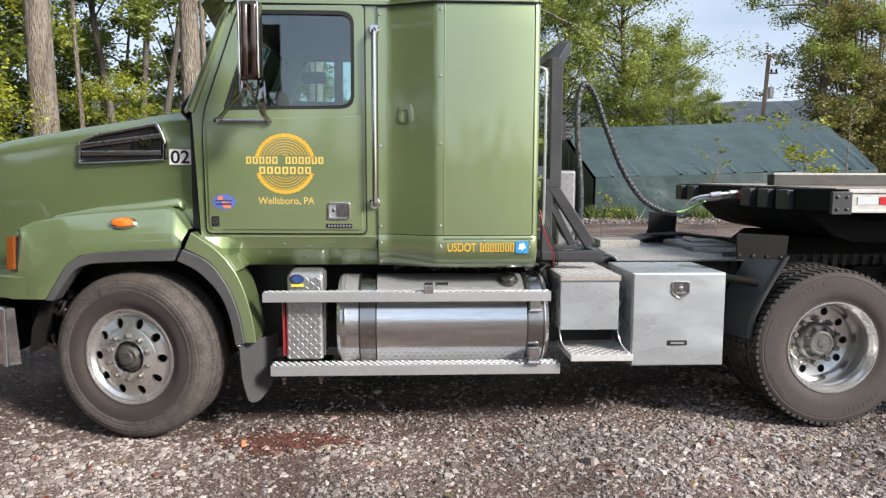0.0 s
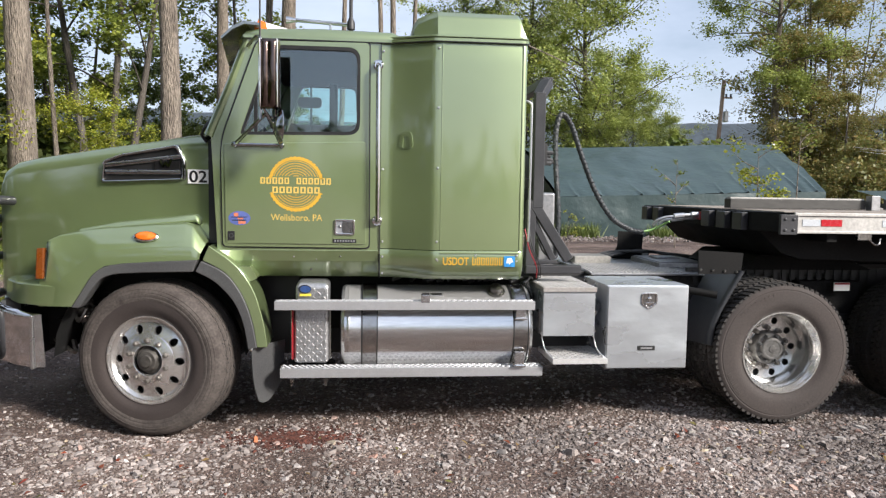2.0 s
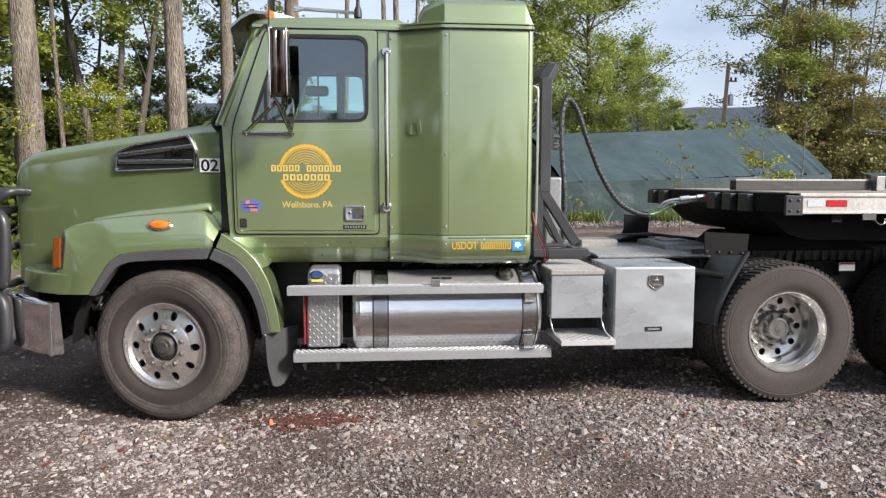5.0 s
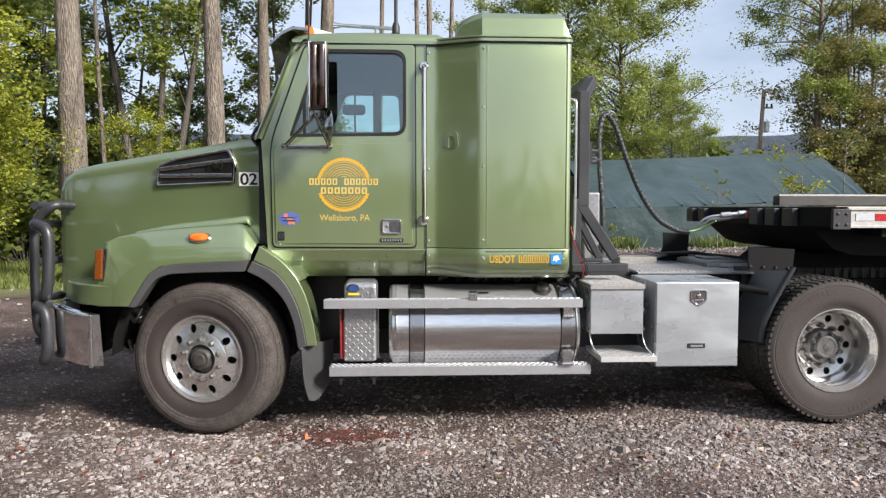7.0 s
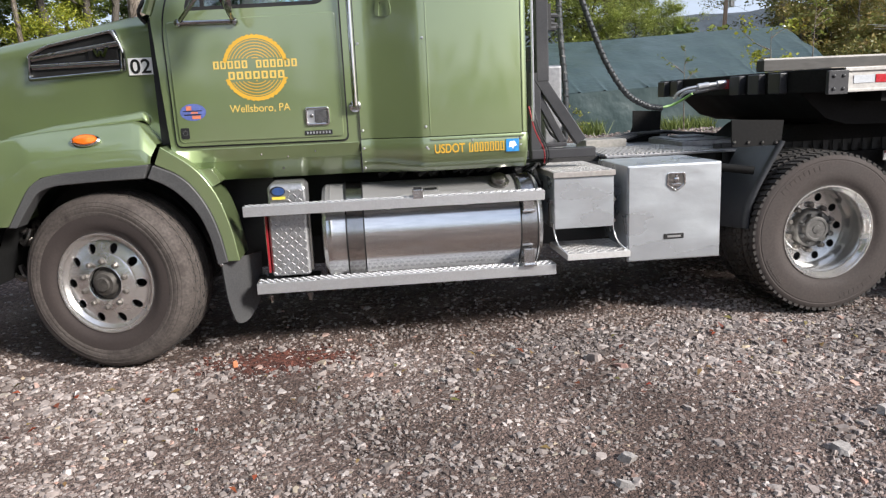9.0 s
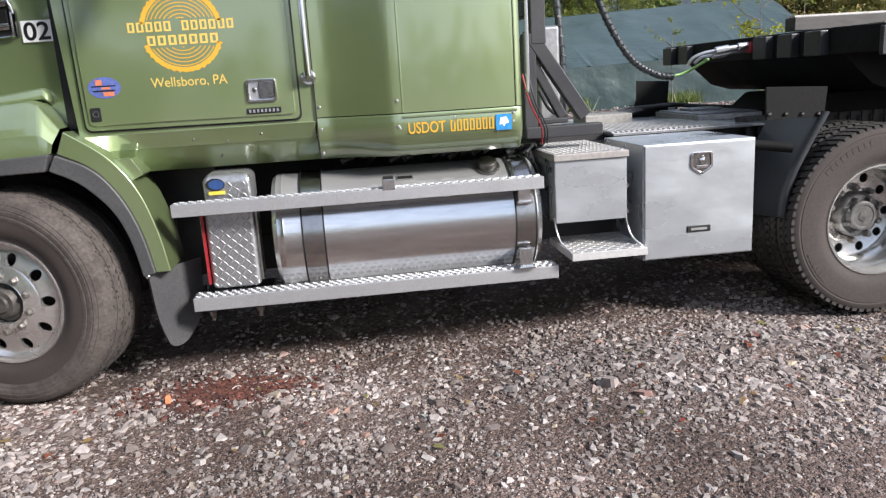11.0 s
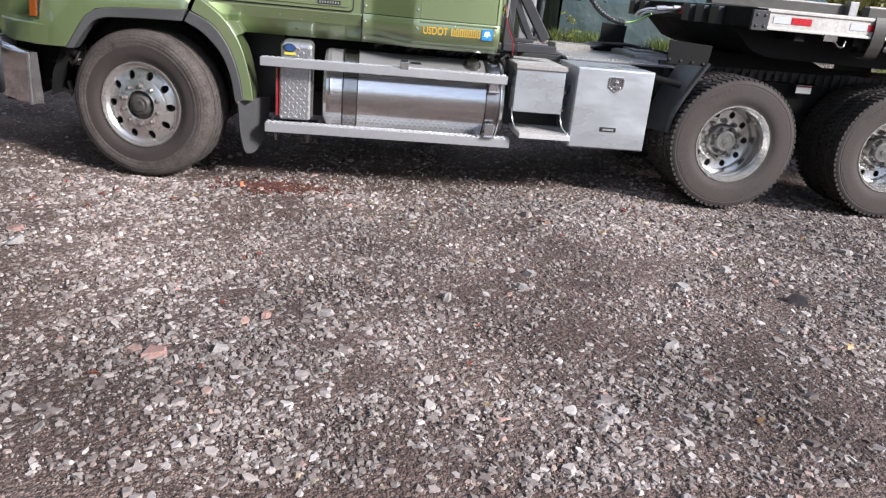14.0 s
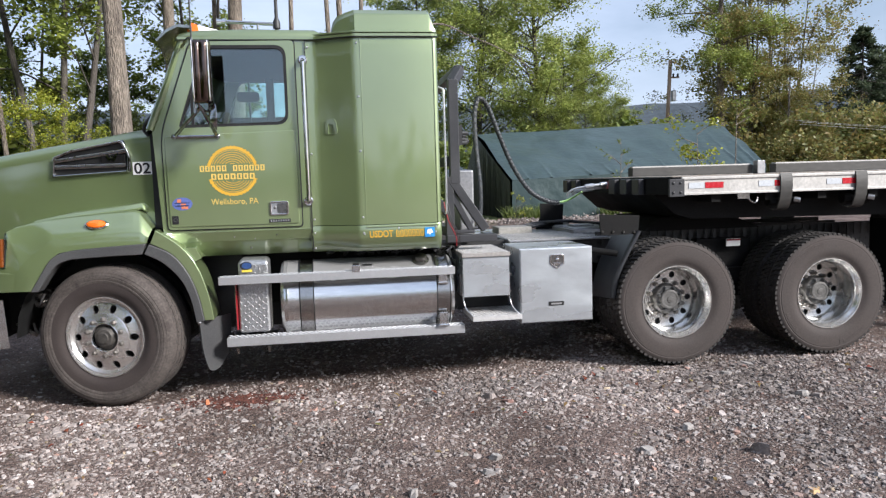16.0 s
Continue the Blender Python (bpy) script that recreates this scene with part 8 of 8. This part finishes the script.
bush_y = stand(bush("bush", 1.6, 1.9, LEAF_Y, "yellow-green bush at the wood's edge", 53, 5000, 0.13), -14, 19)
rb = random.Random(12)
for i in range(26):
    x = -28 + 1.3 * i
    if x < 2:
        another((bush_d, bush_a, bush_d)[i % 3], x + rb.uniform(-.5, .5), 27 + rb.uniform(-4, 5), rb.uniform(0, 360), rb.uniform(0.85, 1.4))
for i in range(9):
    another((bush_d, bush_a, bush_y)[i % 3], -19 + 1.9 * i + rb.uniform(-.5, .5), 21.5 + rb.uniform(-1.5, 2), rb.uniform(0, 360), rb.uniform(0.6, 1.0))

# taller undergrowth behind, under the canopy
for i in range(17):
    another((bush_a, bush_d)[i % 2], -29 + 1.9 * i + rb.uniform(-.6, .6), 34 + rb.uniform(-2.5, 4), rb.uniform(0, 360), rb.uniform(1.5, 2.0))
# the wood goes on round the front of the truck
for i, (x, y, s) in enumerate(((-22, 12, 1.0), (-24, 5, 1.0), (-26, -2, 1.1), (-25, -9, 1.0), (-30, 1, 1.1), (-15, -7, 1.1), (-17, -12, 1.2), (-19, -2, 1.2), (-21, -7, 1.2), (-13, -2.5, 1.0), (-14.5, 3, 1.0), (-11.5, -11, 1.0), (-8.6, -9.5, 0.8), (-10.2, -5.5, 0.9), (-9.8, -14, 0.9), (-12.6, -6.5, 1.0), (-7.4, -13.5, 0.75), (-16.5, -9, 1.1))):
    another((wood, dark)[i % 2], x, y, 47 * i, s)
for i in range(10):
    another((bush_d, bush_a)[i % 2], -23.5 - rb.uniform(0, 2.5), 14 - 3.1 * i, rb.uniform(0, 360), rb.uniform(1.3, 1.8))

for i, (x, y) in enumerate(((-9.5, -4), (-11.5, -3.5), (-8.2, -7.5), (-10.5, -8.5), (-7.2, -11), (-13.5, -5), (-9, -12), (-15.5, -3.5), (-12.5, -10))):
    another((bush_d, bush_a)[i % 2], x, y, 63 * i, 1.25)

# trees past the shed
mid = stand(tree("broadleaf_tree", 19, 0.26, 0.16, 5.8, LEAF_M, BARKD, "broad leafy green tree behind the tarpaulin shed", 8, 42000, 0.175, 44, 0.02, clump=1.1), 14.6, 50, 0)
another(mid, 10.8, 52, 140, 0.95)
another(mid, 16.6, 51, 250, 0.6)
another(mid, 7.0, 55, 60, 0.9)
another(mid, 18.3, 50.5, 30, 0.45)
another(mid, 20.2, 49.5, 200, 0.36)
another(mid, 16.0, 49.5, 110, 0.5)
for x, y, t, s in ((19.0, 47, 20, 1.5), (17.0, 46.5, 110, 1.6), (14.5, 46, 200, 1.5), (11.5, 46, 300, 1.6), (9.0, 46.5, 50, 1.5), (20.6, 47, 70, 2.15), (22.2, 47.5, 160, 2.05)):
    another(bush_a, x, y, t, s)
right = stand(tree("roadside_tree", 19, 0.36, 0.42, 4.2, LEAF_M, BARK, "tall open-crowned tree beyond the shed", 9, 27000, 0.16, 28, 0.015, clump=1.1), 28.4, 50, 0)
red = stand(tree("turning_tree", 13, 0.10, 0.18, 4.0, LEAF_R, BARKD, "slim many-stemmed tree with leaves turning brown", 10, 13000, 0.17, 24, 0.07, stems=4), 30.8, 50, 0)
another(red, 34.5, 51, 130, 0.85)
another(red, 32.3, 48, 250, 0.7)
another(red, 32.6, 52, 40, 1.3)
another(red, 35.0, 53, 310, 1.3)
br = stand(bush("bush", 2.2, 3.0, LEAF_R, "brownish bush beyond the shed", 57, 6600, 0.105), 29.6, 43.2)
for x, y, t, s in ((28.5, 42.5, 10, 1.5), (31, 43, 80, 1.6), (33.5, 43, 160, 1.5), (36.5, 44, 230, 1.6), (40, 45, 300, 1.7), (30, 50, 20, 1.9), (44, 48, 60, 2.0), (48, 50, 90, 2.2)):
    another(bush_d if x > 38 else br, x, y, t, s * (1.0 if x < 30 else 1.45))
for x, y, t, s in ((33.6, 49, 10, 2.2), (36, 50, 140, 2.4), (26.6, 52, 200, 1.6), (23.6, 48.5, 30, 2.0), (25.4, 49, 260, 2.05)):
    another(br, x, y, t, s)

def conifer(name, h, w, seed, label):
    g = random.Random(seed)
    root = thing(name, (0, 0, 0), label, "conifer", "trees round the yard")
    bm = bmesh.new()
    tube(bm, [(0, 0, -0.1), (0, 0, h * 0.5), (0, 0, h)], [0.22, 0.13, 0.02], 8)
    cs, rs_ = [], []
    for i in range(190):
        t = (i + g.random()) / 190
        z = h * (0.08 + 0.9 * t)
        ln = w * (1 - t) ** 0.75 * g.uniform(0.55, 1.12) + 0.2
        a = g.uniform(0, 6.28)
        tip = Vector((ln * math.cos(a), ln * math.sin(a), z - 0.28 * ln))
        tube(bm, [(0, 0, z), tip * 0.55 + Vector((0, 0, 0.45 * z)), tip], [0.04, 0.025, 0.008], 4)
        for f in (0.45, 0.7, 0.95):
            cs.append(Vector((0, 0, z)).lerp(tip, f)); rs_.append(0.5 * (0.55 + 0.6 * (1 - t)))
    part("trunk", bm, BARKD, root)
    V, F = leaf_cloud(cs, rs_, 55, 0.19, seed, 0.7)
    cr = new("needles", from_arrays("needles", V, F, NEEDLE, 4))
    cr.parent = root
    return root
con = stand(conifer("spruce", 12.4, 5.4, 61, "dark green spruce beyond the shed"), 39.8, 50)
another(con, 44.5, 53, 70, 0.9)

# saplings before the shed
stand(tree("sapling", 3.2, 0.03, 0.4, 1.0, LEAF_Y, BARK, "thin sapling with a few yellow-green leaves", 14, 620, 0.12, 7, 0.02, clump=0.5, group="saplings before the shed"), 11.9, 22.0)
stand(tree("sapling", 4.6, 0.028, 0.6, 0.7, LEAF_A, BARK, "thin bare sapling stem", 15, 60, 0.1, 5, 0.015, clump=0.3, group="saplings before the shed"), 13.75, 23.0)
stand(tree("sapling", 2.9, 0.02, 0.5, 0.5, LEAF_A, BARK, "thin bare sapling stem", 16, 16, 0.08, 5, 0.05, clump=0.2, group="saplings before the shed"), 9.4, 22.5)
near = stand(tree("sapling", 2.6, 0.022, 0.35, 0.7, LEAF_Y, BARKD, "leafy young shoot behind the truck", 17, 170, 0.08, 8, 0.02, clump=0.22, group="saplings before the shed"), 4.6, 18.0, 0, 0.5)

# weeds along the foot of the shed, and grass
def blades(name, n, area, h, seed, label, mt=GRASSM, w=0.03):
    g = np.random.default_rng(seed)
    x, y = g.uniform(area[0], area[1], n), g.uniform(area[2], area[3], n)
    ht = h * g.uniform(0.35, 1.3, n)
    a = g.uniform(0, 6.28, n)
    dx, dy = np.cos(a) * w, np.sin(a) * w
    lx, ly = g.normal(0, 0.35, n) * ht, g.normal(0, 0.35, n) * ht
    z = np.full(n, -0.03)
    V = np.stack([np.stack([x - dx, y - dy, z], -1), np.stack([x + dx, y + dy, z], -1), np.stack([x + lx, y + ly, ht], -1)], 1).reshape(-1, 3)
    me = from_arrays(name, V, np.arange(3 * n).reshape(-1, 3), mt, 3)
    return tagged(new(name, me), label, "grass", kind="stuff")
blades("lawn_grass", 26000, (-22, -2.5, 14.0, 24), 0.14, 71, "sunlit rough grass at the wood's edge")
for k, (xa, xb) in enumerate(((6.6, 8.4), (10.6, 12.6), (15.2, 16.6))):
    blades("weeds", 700, (xa, xb, 26.9, 28), 0.5, 72 + 10 * k, "weeds along the foot of the shed", LEAF_D, 0.03)
blades("yard_grass", 5000, (16, 34, 23, 34), 0.14, 73, "thin grass between the yard and the shed")
g = np.random.default_rng(77)
k = 2600
px = g.uniform(3.5, 18, k)
V, F = pebbles(px, 25.8 + g.normal(0, 0.6, k), g.uniform(0.04, 0.13, k), 78, 0.6)
V[:, 2] += np.repeat(0.12 * g.uniform(0, 1, k), 12)
tagged(new("rubble_bank", from_arrays("rubble_bank", V, F, STONE, 3, True)), "low bank of grey rubble before the shed", "rubble", kind="stuff")

# utility pole and wires
pole = thing("utility_pole", (25.0, 51.5, 0), "weathered wooden utility pole with insulators", "utility pole")
part("pole", piped([(24.55, 51.5, -0.1), (24.93, 51.5, 6.0), (25.15, 51.5, 10.0)], 0.14, 10), POLEW, pole)
bm = boxes((24.95, 25.8, 51.4, 51.5, 8.7, 8.8))
part("arm", bm, POLEW, pole)
for x, z in ((25.35, 8.8), (25.7, 8.8), (25.4, 7.6), (25.45, 7.0)):
    bm = bmesh.new()
    lathe(bm, [(0.05, 0), (0.09, 0.05), (0.05, 0.1), (0.09, 0.16), (0.04, 0.24)], 10, Matrix.Translation((x, 51.45, z)) @ Matrix.Rotation(radians(90), 4, "X"))
    part("insulator", bm, BLACK, pole)
bm = boxes((25.2, 25.5, 51.25, 51.6, 7.0, 7.8))
part("transformer", bm, DULL, pole, bevel=0.05)
for z0, z1, y in ((4.47, 2.9, 39.6), (4.33, 2.7, 39.6), (4.62, 3.2, 40.2)):
    bm = piped([(27.6, y, z0), (34.0, y, z0 - 0.5), (48, y, z1)], 0.010, 5, 8)
    own("overhead_wire", bm, DULL, "thin pale overhead wire beyond the yard", "wire", "overhead wires")

# far wooded hill
bm = bmesh.new()
rows = []
for i in range(90):
    x = -1400 + 40 * i
    h = 112 + 12 * math.sin(i * 0.11 + 1.0) + 5 * math.sin(i * 0.5) + 2.0 * math.sin(i * 1.9)
    rows.append([(x, 900, -5), (x, 960, h * 0.6), (x, 1010, h * 0.93), (x, 1060, h), (x, 1300, h * 0.8)])
loft(bm, rows, False, False)
own("far_hill", bm, HILLM, "far blue-green wooded hill", "hill", kind="structure", smooth=60)
# the wood on the near side, behind the viewer
for i in range(26):
    another((wood, dark, bush_d)[i % 3], -40 + 3.6 * i, -66 - 4 * (i % 2), 50 * i, (0.52, 0.46, 2.0)[i % 3] + 0.03 * (i % 4))
# thin stem that leans out over the yard
lean = thing("leaning_sapling", (0.6, 14.6, 0), "thin bare stem arching over with a few leaves", "sapling", "saplings before the shed")
arch = smoothline([(0.6, 14.6, -0.05), (0.75, 14.55, 2.4), (1.3, 14.5, 4.5), (2.1, 14.5, 4.87), (2.8, 14.5, 4.62), (3.5, 14.5, 4.33), (4.1, 14.5, 3.95)], 5)
bm = bmesh.new()
tube(bm, arch, [0.032 - 0.024 * i / (len(arch) - 1) for i in range(len(arch))], 6)
twigs = []
for i, p in enumerate(arch[14:]):
    if i % 2 == 0:
        e = p + Vector((0.14 + 0.03 * (i % 5), 0.1 * (-1) ** i, -0.22 - 0.05 * (i % 3)))
        tube(bm, [p, e], [0.006, 0.003], 4)
        twigs.append(e)
part("trunk", bm, BARK, lean)
V, F = leaf_cloud(twigs, [0.16] * len(twigs), 5, 0.10, 83)
cr = new("crown", from_arrays("crown", V, F, LEAF_Y, 4))
cr.parent, cr.matrix_parent_inverse = lean, Matrix.Translation(lean.location).inverted()
